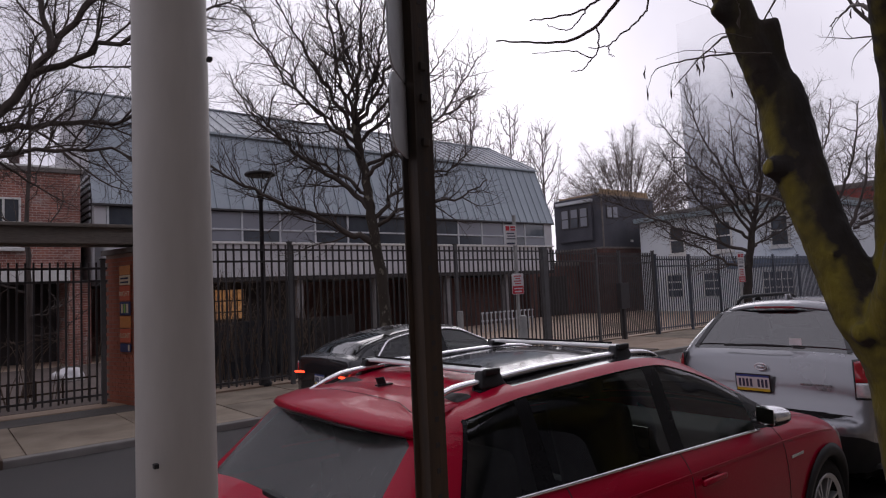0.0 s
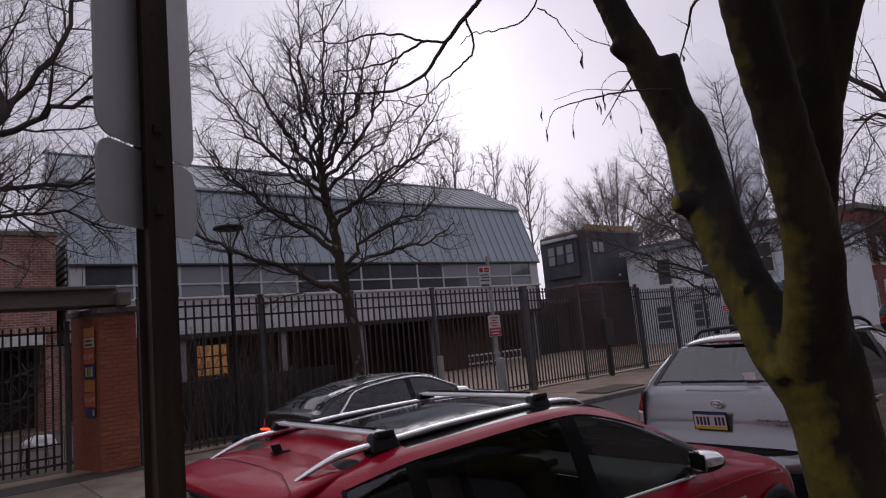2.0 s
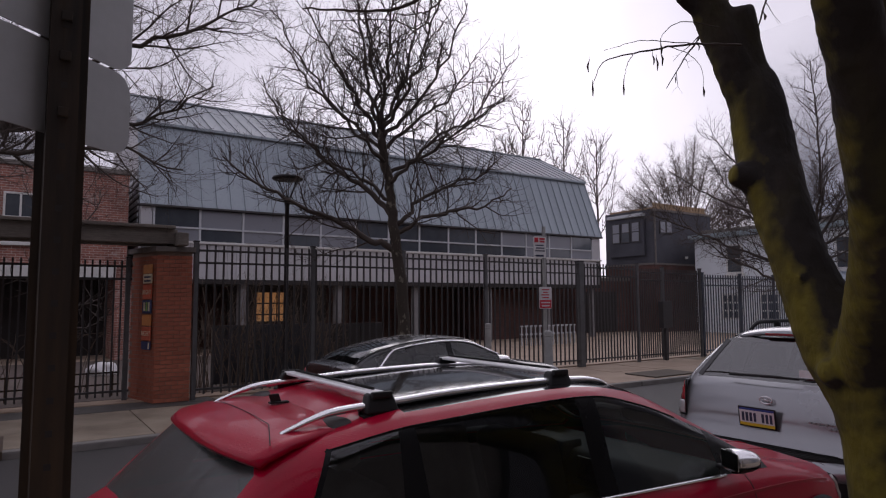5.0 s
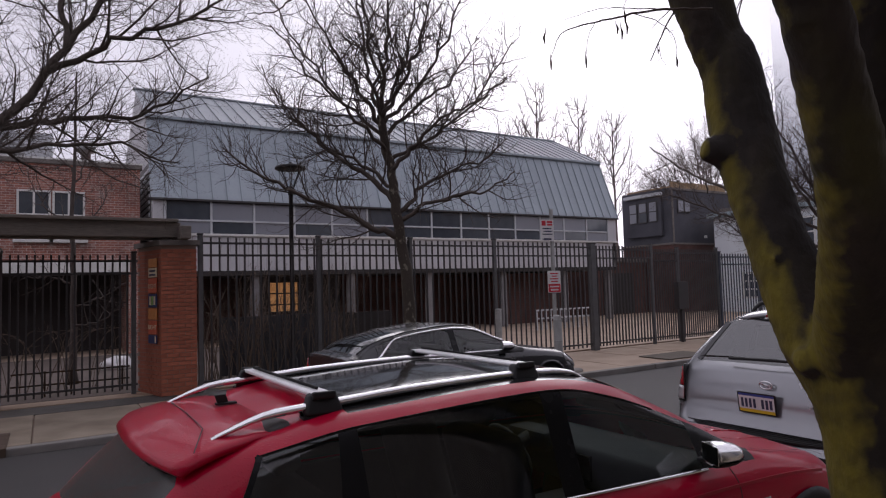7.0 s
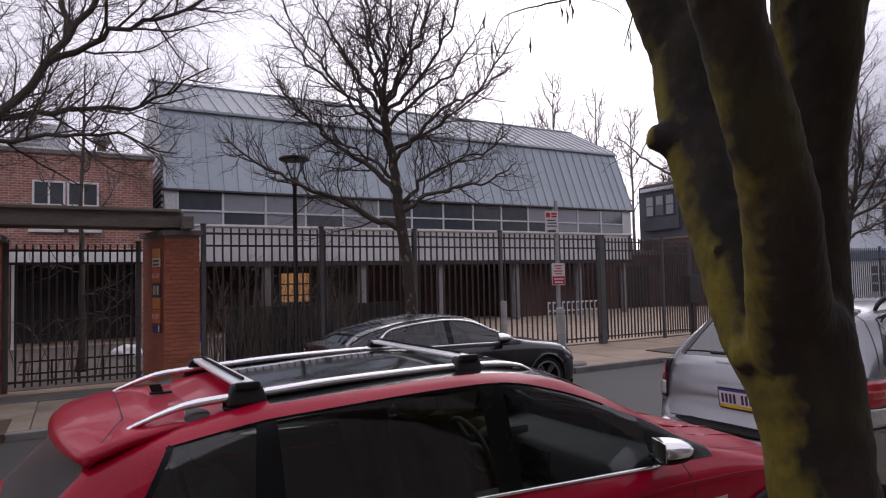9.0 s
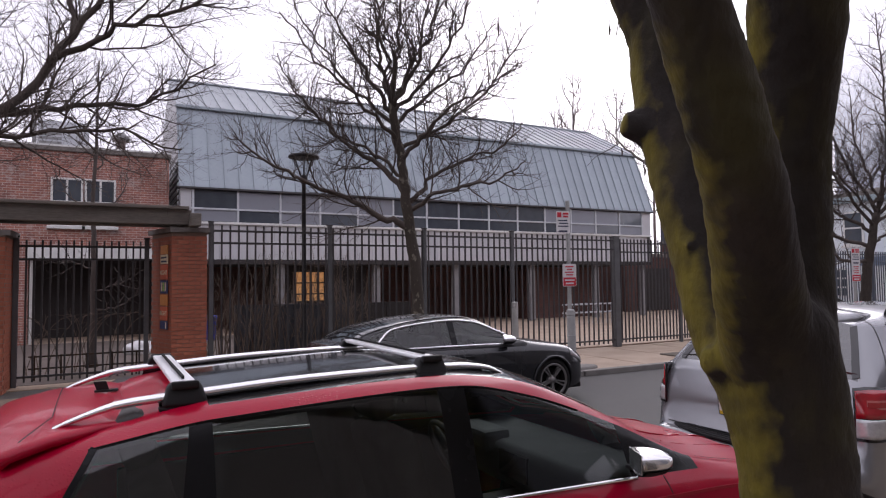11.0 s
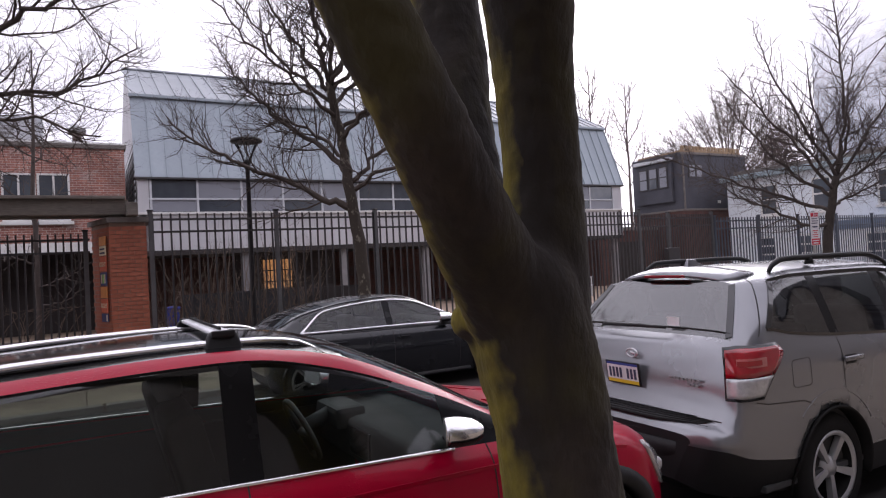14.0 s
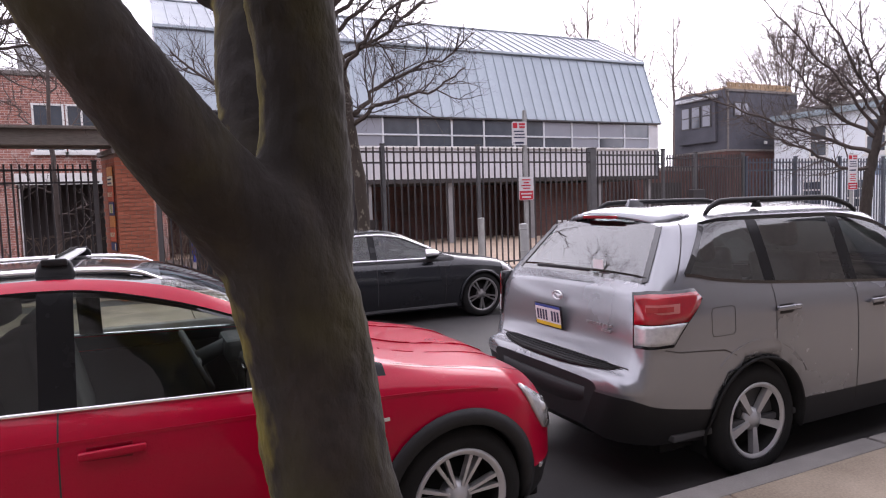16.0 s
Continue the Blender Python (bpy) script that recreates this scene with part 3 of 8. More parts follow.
# bare square of earth in the far pavement
solid("tree_pit", box(14.0, 15.6, 10.45, 11.35, PAVE + 0.004, PAVE + 0.03, 0.01), "earth", "bare earth tree pit in the pavement", "tree pit", kind="structure")

# courtyard behind the railing
solid("courtyard", box(-12, 40, 13.5, 40, -0.2, PAVE + 0.012), "apron", "pale courtyard paving behind the railing", "ground", kind="structure")

solid("yard_ground", box(-12, 8.8, 14.0, 23.1, PAVE + 0.013, PAVE + 0.02), "yard", "damp brown earth of the yard behind the gate", "ground", kind="structure")

# ---- metal-roofed hall ----
HX0, HX1, HY = 4.95, 25.9, 22.95
hall = thing("hall", (0, 0, PAVE), "long hall with blue-grey standing-seam mansard roof and window strip", "building")
Z0 = -PAVE
part("band_core", box(HX0, HX1, HY + 0.06, HY + 0.4, 2.72 + Z0, 3.86 + Z0), "panel", hall)
bmp = mesh_of(box(-0.149, 0.149, 0, 0.06, 2.70 + Z0, 3.88 + Z0, 0.005), "band_panel")
nb = int((HX1 - HX0) / 0.3)
for k in range(nb):
    obj_of("band_panel", bmp, "panel", hall).matrix_basis = pose(HX0 + (k + 0.5) * (HX1 - HX0) / nb, HY, 0)
part("sill", box(HX0 - 0.05, HX1 + 0.05, HY - 0.08, HY + 0.2, 3.88 + Z0, 3.96 + Z0, 0.01), "white_paint", hall, "pale window sill flashing")
# soffit near-black, for the shade under the hall
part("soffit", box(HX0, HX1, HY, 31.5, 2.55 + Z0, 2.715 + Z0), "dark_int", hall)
# windows in bays
bays = 14
bw = (HX1 - 0.55 - (HX0 + 0.38)) / bays
bx0 = HX0 + 0.38
fv = mesh_of(box(-0.035, 0.035, -0.03, 0.06, 3.96 + Z0, 5.02 + Z0, 0.006), "mullion")
pl = mesh_of(box(-bw / 2 + 0.035, bw / 2 - 0.035, 0.012, 0.024, 3.98 + Z0, 4.36 + Z0), "pane")
ph = mesh_of(box(-bw / 2 + 0.035, bw / 2 - 0.035, 0.012, 0.024, 4.42 + Z0, 5.0 + Z0), "pane")
M["hall_glass"] = mat("hall_glass", (0.05, 0.06, 0.075), 0.06, second=(0.09, 0.1, 0.115), scale=0.7, fine=3, bump=0.015, amount=0.9, spec=1.0, obj=0.25)
M["hall_pale_pane"] = mat("hall_pale_pane", (0.24, 0.25, 0.285), 0.3, second=(0.19, 0.2, 0.23), scale=0.8, fine=4, bump=0.01, spec=0.8)
strip = part("window_strip", box(HX0 + 0.3, HX1 - 0.45, HY - 0.035, HY + 0.06, 4.36 + Z0, 4.42 + Z0, 0.006), "frame_grey", hall, "pale transom of the window strip")
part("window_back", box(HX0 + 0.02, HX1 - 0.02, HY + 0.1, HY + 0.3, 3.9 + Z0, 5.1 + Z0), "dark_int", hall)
for k in range(bays + 1):
    obj_of("mullion", fv, "frame_grey", hall).matrix_basis = pose(bx0 + k * bw, HY, 0)
# bays with the paler panes, lower and upper row
pale_lo, pale_hi = (0, 2, 4, 11, 13), (1, 2, 3, 4, 10, 11, 12)
for k in range(bays):
    for me, pale_bays in ((pl, pale_lo), (ph, pale_hi)):
        m2 = me.copy()
        obj_of("pane", m2, "hall_pale_pane" if k in pale_bays else "hall_glass", hall).matrix_basis = pose(bx0 + (k + 0.5) * bw, HY, 0)
for xa, xb in ((HX0, HX0 + 0.33), (HX1 - 0.5, HX1)):
    part("corner_post", box(xa, xb, HY - 0.01, HY + 0.35, 3.96 + Z0, 5.06 + Z0, 0.01), "panel", hall)


def roof_slope(y0, z0, y1, z1, pitch, material, name, x0=HX0 - 0.06, x1=HX1 + 0.06):
    """Standing-seam pans between two levels, each with its raised seam."""
    L = math.hypot(y1 - y0, z1 - z0)
    n = int((x1 - x0) / pitch)
    w = (x1 - x0) / n
    bm = box(-w / 2, w / 2, 0, L, 0, 0.02)
    add_box(bm, w / 2 - 0.014, w / 2 + 0.014, 0, L, 0.018, 0.065)
    me = mesh_of(bm, name)
    a = math.degrees(math.atan2(z1 - z0, y1 - y0))
    for k in range(n):
        obj_of(name, me, material, hall).matrix_basis = pose(x0 + (k + 0.5) * w, y0, z0 + Z0, a, 0, 0)


EAVE_Y, EAVE_Z, RIDGE_Y, RIDGE_Z = 24.0, 7.98, 27.35, 9.85
roof_slope(HY - 0.08, 5.08, EAVE_Y, EAVE_Z, 0.47, "roof", "roof_pan")
roof_slope(EAVE_Y - 0.1, EAVE_Z + 0.05, RIDGE_Y, RIDGE_Z, 0.47, "roof_top", "upper_roof_pan")
part("drip_edge", box(HX0 - 0.1, HX1 + 0.1, HY - 0.14, HY + 0.05, 5.02 + Z0, 5.09 + Z0, 0.01), "fence", hall, "dark drip edge")
part("gutter_line", box(HX0 - 0.1, HX1 + 0.1, EAVE_Y - 0.16, EAVE_Y, EAVE_Z - 0.04 + Z0, EAVE_Z + 0.05 + Z0, 0.015), "roof", hall)
part("ridge_cap", box(HX0 - 0.1, HX1 + 0.1, RIDGE_Y - 0.15, RIDGE_Y + 0.15, RIDGE_Z - 0.02 + Z0, RIDGE_Z + 0.05 + Z0, 0.02), "roof_top", hall)


def gable(x, t, material, name):
    prof = [(HY, 2.7), (HY, 5.06), (EAVE_Y, EAVE_Z - 0.02), (RIDGE_Y, RIDGE_Z - 0.02), (2 * RIDGE_Y - EAVE_Y, EAVE_Z - 0.02), (2 * RIDGE_Y - HY, 5.06), (2 * RIDGE_Y - HY, 2.7)]
    v = [(x, y, z + Z0) for y, z in prof] + [(x + t, y, z + Z0) for y, z in prof]
    n = len(prof)
    f = [tuple(range(n)), tuple(reversed(range(n, 2 * n)))] + [(i, (i + 1) % n, n + (i + 1) % n, n + i) for i in range(n)]
    obj_of(name, raw_mesh(name, v, f, False), material, hall)


gable(HX0 + 0.001, 0.25, "panel", "gable_wall")
gable(HX1 - 0.251, 0.25, "panel", "gable_wall")
# dark backing sheet stands in for shade between the boards
part("siding_shadow", box(HX0 - 0.02, HX0 - 0.003, HY + 0.35, 31.6, 3.9 + Z0, 6.35 + Z0), "fence", hall, "dark sheet for the shade between the gable louvres")
board = mesh_of(box(-0.06, -0.022, 0, 8.1, -0.06, 0.06, 0.008), "gable_board")
for k in range(11):
    obj_of("gable_board", board, "frame_grey", hall).matrix_basis = pose(HX0, HY + 0.4, 3.95 + k * 0.21 + Z0, 0, 0, 0)
part("back_roof", box(HX0, HX1, RIDGE_Y, 2 * RIDGE_Y - HY, 5.1 + Z0, 5.3 + Z0), "roof", hall)
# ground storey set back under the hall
# dark brick here carries part of the undercroft's shade in its colour
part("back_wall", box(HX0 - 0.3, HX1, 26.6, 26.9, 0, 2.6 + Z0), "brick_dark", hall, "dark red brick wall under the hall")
part("end_wall", box(HX0 - 0.32, HX0 - 0.02, HY + 0.5, 31.7, 0, 2.7 + Z0), "brick_wall", hall)
for x in (8.28, 11.9, 15.35, 19.1, 22.7, 25.6):
    part("column", box(x - 0.13, x + 0.13, HY + 0.22, HY + 0.48, 0, 2.56 + Z0, 0.015), "column", hall, "grey concrete column")
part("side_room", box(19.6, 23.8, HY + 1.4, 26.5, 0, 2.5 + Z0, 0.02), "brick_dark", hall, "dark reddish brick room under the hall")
for x0 in (11.32, 22.4):
    part("vent_window", box(x0, x0 + 0.42, 26.52, 26.6, 1.72 + Z0, 2.16 + Z0, 0.01), "frame_grey", hall)

lit_window = thing("lit_window", (9.74, 24.6, PAVE), "warm lit window with a dark grid under the hall", "window")
part("glow_pane", box(-0.57, 0.57, 0.05, 0.1, 1.05, 2.15), "lit", lit_window, "glowing amber window pane")
for k in range(5):
    part("window_bar", box(-0.58 + k * 0.28, -0.545 + k * 0.28, 0.0, 0.06, 1.02, 2.2, 0.004), "dark_int", lit_window)
for z in (1.02, 1.3, 1.72, 2.15):
    part("window_bar", box(-0.58, 0.58, -0.005, 0.055, z, z + 0.05, 0.004), "dark_int", lit_window)
part("wall_panel", box(-1.5, 2.3, 0.1, 0.3, 0, 2.4), "dark_int", lit_window)

# ---- brick building beside the hall ----
bb = thing("brick_building", (0, 0, PAVE), "two-storey red brick building with white windows", "building")
BX0, BX1, BY = -16.0, 4.62, 23.2
part("wall_upper", box(BX0, BX1, BY, BY + 0.35, 3.04 + Z0, 6.0 + Z0), "brick_wall", bb)
part("wall_pier", box(0.1, 0.78, BY, BY + 0.35, 0, 3.04 + Z0), "brick_wall", bb)
part("wall_pier", box(4.3, BX1, BY, BY + 0.35, 0, 3.04 + Z0), "brick_wall", bb)
part("wall_lower", box(BX0, -4.5, BY, BY + 0.35, 0, 3.04 + Z0), "brick_wall", bb)
part("wall_side", box(BX1 - 0.3, BX1, BY + 0.352, 33, 0, 6.0 + Z0), "brick_wall", bb)
part("parapet", box(BX0, BX1 + 0.06, BY - 0.06, BY + 0.45, 6.0 + Z0, 6.14 + Z0, 0.02), "stone_cap", bb)
part("parapet_flashing", box(BX0, BX1 + 0.08, BY - 0.02, BY + 0.5, 6.142 + Z0, 6.2 + Z0, 0.01), "white_paint", bb)
part("flat_roof", box(BX0, BX1 - 0.32, BY + 0.52, 33, 5.6 + Z0, 5.8 + Z0), "stone_cap", bb)
part("fascia", box(0.76, 4.32, BY - 0.09, BY - 0.003, 2.72 + Z0, 3.06 + Z0, 0.01), "white_paint", bb, "white fascia board over a dark opening")
# near-black sheets give the shade inside the opening
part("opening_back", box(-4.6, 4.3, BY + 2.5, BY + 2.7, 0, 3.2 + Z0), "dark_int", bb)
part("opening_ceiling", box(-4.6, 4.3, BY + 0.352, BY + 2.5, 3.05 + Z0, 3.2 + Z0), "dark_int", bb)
for x in (0.82,):
    part("opening_post", box(x, x + 0.07, BY + 0.1, BY + 0.2, 0, 2.72 + Z0), "white_paint", bb)


def sash_window(parent, x0, x1, z0, z1, y, cols=2, rows=2, frame_m="white_paint", glass_m="hall_glass", w=0.07):
    win = part("window", box(x0, x1, y - 0.05, y - 0.003, z0, z0 + w, 0.006), frame_m, parent)
    part("window_head", box(x0, x1, y - 0.05, y - 0.003, z1 - w, z1, 0.006), frame_m, win)
    for k in range(cols + 1):
        xx = x0 + (x1 - x0 - w) * k / cols
        part("window_frame", box(xx, xx + w, y - 0.045, y - 0.004, z0 + w, z1 - w, 0.006), frame_m, win)
    for r in range(1, rows):
        zz = z0 + (z1 - z0) * r / rows
        part("window_frame", box(x0 + w, x1 - w, y - 0.04, y - 0.005, zz - w / 2, zz + w / 2, 0.006), frame_m, win)
    part("pane", box(x0 + w / 2, x1 - w / 2, y - 0.02, y - 0.006, z0 + w / 2, z1 - w / 2), glass_m, win)
    part("window_sill", box(x0 - 0.08, x1 + 0.08, y - 0.14, y - 0.001, z0 - 0.1, z0 - 0.002, 0.01), "white_paint", win)
    return win


for x0 in (1.32, -3.9, -9.0):
    sash_window(bb, x0, x0 + 0.86, 3.72 + Z0, 5.19 + Z0, BY, 2, 2, w=0.06)
    sash_window(bb, x0 + 0.9, x0 + 1.76, 3.72 + Z0, 5.19 + Z0, BY, 2, 2, w=0.06)

# rooftop plant
hvac = thing("rooftop_unit", (1.45, 27.6, 5.8), "pale metal air-handling unit on the flat roof", "rooftop unit")
part("casing", box(-0.8, 0.8, -0.5, 0.5, 0.35, 2.0, 0.03), "frame_grey", hvac)
for k in range(5):
    part("louvre", box(-0.75, -0.05, -0.52, -0.5, 0.8 + k * 0.17, 0.9 + k * 0.17, 0.006), "galv", hvac)
part("curb", box(-0.85, 0.85, -0.55, 0.55, 0, 0.36), "stone_cap", hvac)
part("pipe", box(-1.0, -0.86, -0.06, 0.06, 0, 2.3, 0.02), "galv", hvac)
vent = thing("roof_vent", (3.3, 27.6, 5.8), "round metal roof vent on a brick base", "roof vent")
part("base", box(-0.9, 0.8, -0.4, 0.4, 0, 1.15, 0.02), "brick_wall", vent)
v, f = lathe([(0, 1.15), (0.16, 1.15), (0.16, 1.5), (0.3, 1.52), (0.3, 1.72), (0.1, 1.86), (0, 1.87)], 16)
obj_of("cowl", raw_mesh("cowl", v, f), "galv", vent)

# ---- dark corner house, white house, terraces ----
dh = thing("dark_house", (31.7, 24.2, 0), "dark grey corner house with window bay and tan roof deck", "house")
part("wall", box(0, 5.4, 0, 3.55, 4.05, 7.15), "dark_house", dh)
part("brick_base", box(-0.04, 5.44, -0.04, 3.59, 0, 4.05, 0.02), "brick_dark", dh, "dull dark brick lower storey")
part("string_course", box(-0.08, 5.46, -0.08, 3.62, 3.95, 4.06, 0.02), "stone_cap", dh)
part("roof_deck", box(0.35, 5.35, 0.25, 3.45, 7.152, 7.32, 0.03), "tan_roof", dh, "tan timber roof deck")
for k in range(16):
    part("deck_board", box(0.4 + k * 0.31, 0.66 + k * 0.31, 0.3, 0.34, 7.32, 7.52, 0.01), "tan_roof", dh)
part("deck_rail", box(0.36, 5.34, 0.28, 0.36, 7.52, 7.57, 0.01), "tan_roof", dh)
part("cornice", box(-0.07, 5.46, -0.07, 0.0, 7.02, 7.15, 0.01), "stone_cap", dh)
part("downpipe", box(0.02, 0.1, -0.09, -0.01, 4.06, 7.02, 0.02), "stone_cap", dh)
bay = part("bay", box(-0.2, -0.002, 0.55, 3.05, 4.5, 6.75, 0.03), "dark_house", dh, "dark projecting window bay")
part("awning", box(-0.4, -0.05, 0.5, 3.1, 6.76, 6.95, 0.03), "frame_grey", bay, "pale flat awning over the bay")
for k in range(3):
    y0 = 0.78 + k * 0.72
    wn_ = part("window", box(-0.24, -0.202, y0, y0 + 0.62, 5.3, 6.5, 0.01), "fence", dh)
    part("pane", box(-0.252, -0.242, y0 + 0.07, y0 + 0.55, 5.36, 5.88), "hall_glass" if k == 1 else "hall_pale_pane", wn_)
    part("pane", box(-0.252, -0.242, y0 + 0.07, y0 + 0.55, 5.94, 6.44), "hall_pale_pane", wn_)
for k in range(2):
    wn_ = part("window", box(0.5 + k * 0.56, 1.03 + k * 0.56, -0.05, -0.003, 5.75, 6.5, 0.01), "fence", dh)
    part("pane", box(0.56 + k * 0.56, 0.97 + k * 0.56, -0.065, -0.052, 5.82, 6.43), "hall_pale_pane", wn_)
part("wall_lamp", box(2.75, 2.9, -0.12, -0.004, 4.35, 4.5, 0.02), "white_paint", dh, "small pale lamp on the wall")

wh = thing("white_house", (34.0, 0, 0), "pale blue-white stucco house with sash windows", "house")
part("wall", box(0, 9, 13.4, 23.2, 0, 5.35), "stucco", wh)
part("cornice", box(-0.35, 9.2, 13.2, 23.4, 5.35, 5.62, 0.03), "cornice", wh, "grey-blue projecting cornice")
part("roof", box(0.3, 8.8, 13.6, 23.0, 5.62, 5.9, 0.05), "stone_cap", wh)
for y0 in (20.3, 17.6, 14.7):
    wn_ = part("window", box(-0.06, -0.003, y0, y0 + 0.95, 3.35, 4.95, 0.01), "white_paint", wh)
    part("pane", box(-0.075, -0.062, y0 + 0.1, y0 + 0.85, 3.45, 4.12), "hall_glass", wn_)
    part("pane", box(-0.075, -0.062, y0 + 0.1, y0 + 0.85, 4.2, 4.85), "hall_glass", wn_)
    part("window_sill", box(-0.12, -0.001, y0 - 0.08, y0 + 1.03, 3.24, 3.345, 0.01), "white_paint", wn_)
porch = part("porch", box(-1.6, -0.002, 13.5, 17.2, 2.35, 2.75, 0.04), "blue_trim", wh, "dark blue porch roof")
part("porch_wall", box(-1.5, -0.004, 13.6, 17.1, 0, 2.34), "stucco", wh)
wn_ = part("window", box(-1.56, -1.503, 14.0, 15.5, 0.9, 2.2, 0.01), "white_paint", wh, "white many-paned window")
for i in range(5):
    for j in range(3):
        part("pane", box(-1.575, -1.562, 14.08 + i * 0.28, 14.3 + i * 0.28, 1.0 + j * 0.39, 1.32 + j * 0.39), "hall_glass", wn_)
for y0 in (18.4, 20.6):
    wn_ = part("window", box(-0.06, -0.003, y0, y0 + 1.0, 0.9, 2.3, 0.01), "white_paint", wh)
    for i in range(3):
        for j in range(3):
            part("pane", box(-0.075, -0.062, y0 + 0.07 + i * 0.3, y0 + 0.31 + i * 0.3, 0.98 + j * 0.43, 1.33 + j * 0.43), "hall_glass", wn_)


def terrace(x0, x1, material, top, n, label, frame_m="white_paint"):
    h = thing("terraced_house", (x0, 14.2, 0), label, "house", group="terraced houses down the street")
    w = x1 - x0
    part("wall", box(0, w, 0, 9, 0, top), material, h)
    part("cornice", box(-0.02, w + 0.02, -0.3, 9.05, top + 0.002, top + 0.35, 0.04), "stone_cap", h)
    for k in range(n):
        xx = (k + 0.5) * w / n - 0.5
        for z0, z1 in ((0.9, 2.6), (3.6, 5.3)):
            sash_window(h, xx, xx + 1.0, z0, z1, 0, 1, 2, frame_m)
    part("door", box(w - 1.2, w - 0.2, -0.08, -0.004, 0.3, 2.4, 0.02), "dark_int", h)
    part("step", box(w - 1.35, w - 0.05, -1.2, -0.09, 0, 0.3, 0.02), "kerb", h)
    return h


terrace(44.2, 53.5, "red_house", 6.9, 4, "red-painted brick terraced house with pale shutters")
terrace(53.6, 66.0, "stucco", 6.7, 5, "white-painted terraced house with dark shutters")
terrace(66.1, 82.0, "tan_house", 7.6, 5, "tan brick terraced house")
terrace(82.1, 110.0, "brick_wall", 8.0, 6, "dull brick terraced house")

# unseen walls added behind the camera; height and tones shape light and reflections
for k, m in enumerate(("render_grey", "dark_house", "stone_cap", "dark_house", "render_grey", "stone_cap", "dark_house", "render_grey", "stone_cap", "dark_house", "render_grey", "stone_cap")):
    solid("wall_south_%d" % (k + 1), box(-25 + k * 5.9, -19.1 + k * 5.9, -6.1 - 0.12 * (k % 3), -5.5 - 0.12 * (k % 3), -0.2, 12.2 + 0.35 * (k * 7 % 4)), m, "unseen plain wall added behind the camera to block sky light", "wall", kind="structure")
solid("wall_west", box(-60, -59, -10, 60, -0.2, 8.0), "brick_wall", "plain brick wall closing the street", "wall", kind="structure")

# distant tower, its haze put into the material
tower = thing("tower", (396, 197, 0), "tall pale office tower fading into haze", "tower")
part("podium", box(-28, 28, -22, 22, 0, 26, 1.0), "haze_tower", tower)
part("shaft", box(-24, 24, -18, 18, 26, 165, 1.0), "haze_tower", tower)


# ---- brick gate piers, beam and railings ----
def pier(name, plan, z1, label, posters=False):
    """A brick pier on a four-cornered plan, brick by brick over a mortar core."""
    t = thing(name, (0, 0, PAVE), label, "gate pier", group="brick gate piers")
    inset = []
    cx, cy = sum(p[0] for p in plan) / 4, sum(p[1] for p in plan) / 4
    for x, y in plan:
        d = Vector((cx - x, cy - y)).normalized() * 0.014
        inset.append((x + d.x, y + d.y))
    h = z1 - PAVE
    v = [(x, y, 0) for x, y in inset] + [(x, y, h) for x, y in inset]
    f = [(3, 2, 1, 0), (4, 5, 6, 7)] + [(i, (i + 1) % 4, 4 + (i + 1) % 4, 4 + i) for i in range(4)]
    obj_of("core", raw_mesh("core", v, f, False), "mortar", t)
    rows = int(h / 0.075)
    faces = ((0, 1), (3, 0), (1, 2))
    for a, b in faces:
        p, q = Vector(plan[a]), Vector(plan[b])
        L = (q - p).length
        ang = math.degrees(math.atan2(q.y - p.y, q.x - p.x))
        n = max(round(L / 0.21), 1)
        w = L / n
        full = mesh_of(box(0.004, w - 0.004, 0, 0.03, 0, 0.065, 0.004), "brick")
        half = mesh_of(box(0.004, w / 2 - 0.004, 0, 0.03, 0, 0.065, 0.004), "brick")
        if (a, b) != (0, 1) and L > 0.8:
            verts, fcs = [], []
            for r in range(rows):
                for k in range(n):
                    o = (r % 2) * w / 2
                    x0, x1_ = k * w + 0.004 + o, (k + 1) * w - 0.004 + o
                    x1_ = min(x1_, L)
                    z = r * 0.075
                    s = len(verts)
                    verts += [(x0, 0, z), (x1_, 0, z), (x1_, 0, z + 0.065), (x0, 0, z + 0.065), (x0, 0.03, z), (x1_, 0.03, z), (x1_, 0.03, z + 0.065), (x0, 0.03, z + 0.065)]
                    fcs += [(s, s + 1, s + 2, s + 3), (s + 3, s + 2, s + 6, s + 7), (s + 1, s + 5, s + 6, s + 2), (s, s + 3, s + 7, s + 4), (s, s + 4, s + 5, s + 1)]
            ob = obj_of("brick_face", raw_mesh("brick_face", verts, fcs, False), "brick", t)
            ob["kind"] = "stuff"
            ob.matrix_basis = pose(p.x, p.y, 0, 0, 0, ang)
            continue
        for r in range(rows):
            x = 0.0
            while x < L - 0.03:
                hb = r % 2 and x == 0.0
                ww = w / 2 if hb or x + w > L + 0.02 else w
                ob = obj_of("brick", half if ww < w else full, "brick", t)
                d = (q - p).normalized()
                ob.matrix_basis = pose(p.x + d.x * x, p.y + d.y * x, r * 0.075 + 0.004, 0, 0, ang)
                x += ww
    cap = [(x + (x - cx) * 0.12, y + (y - cy) * 0.12) for x, y in plan]
    v = [(x, y, h) for x, y in cap] + [(x, y, h + 0.09) for x, y in cap]
    f = [(3, 2, 1, 0), (4, 5, 6, 7)] + [(i, (i + 1) % 4, 4 + (i + 1) % 4, 4 + i) for i in range(4)]
    obj_of("cap", raw_mesh("cap", v, f, False), "stone_cap", t, "dark stone cap")
    return t


pier("gate_pier", [(3.82, 13.17), (4.42, 13.13), (4.46, 14.0), (3.55, 14.15)], 2.84, "orange-red brick gate pier with a dark stone cap")
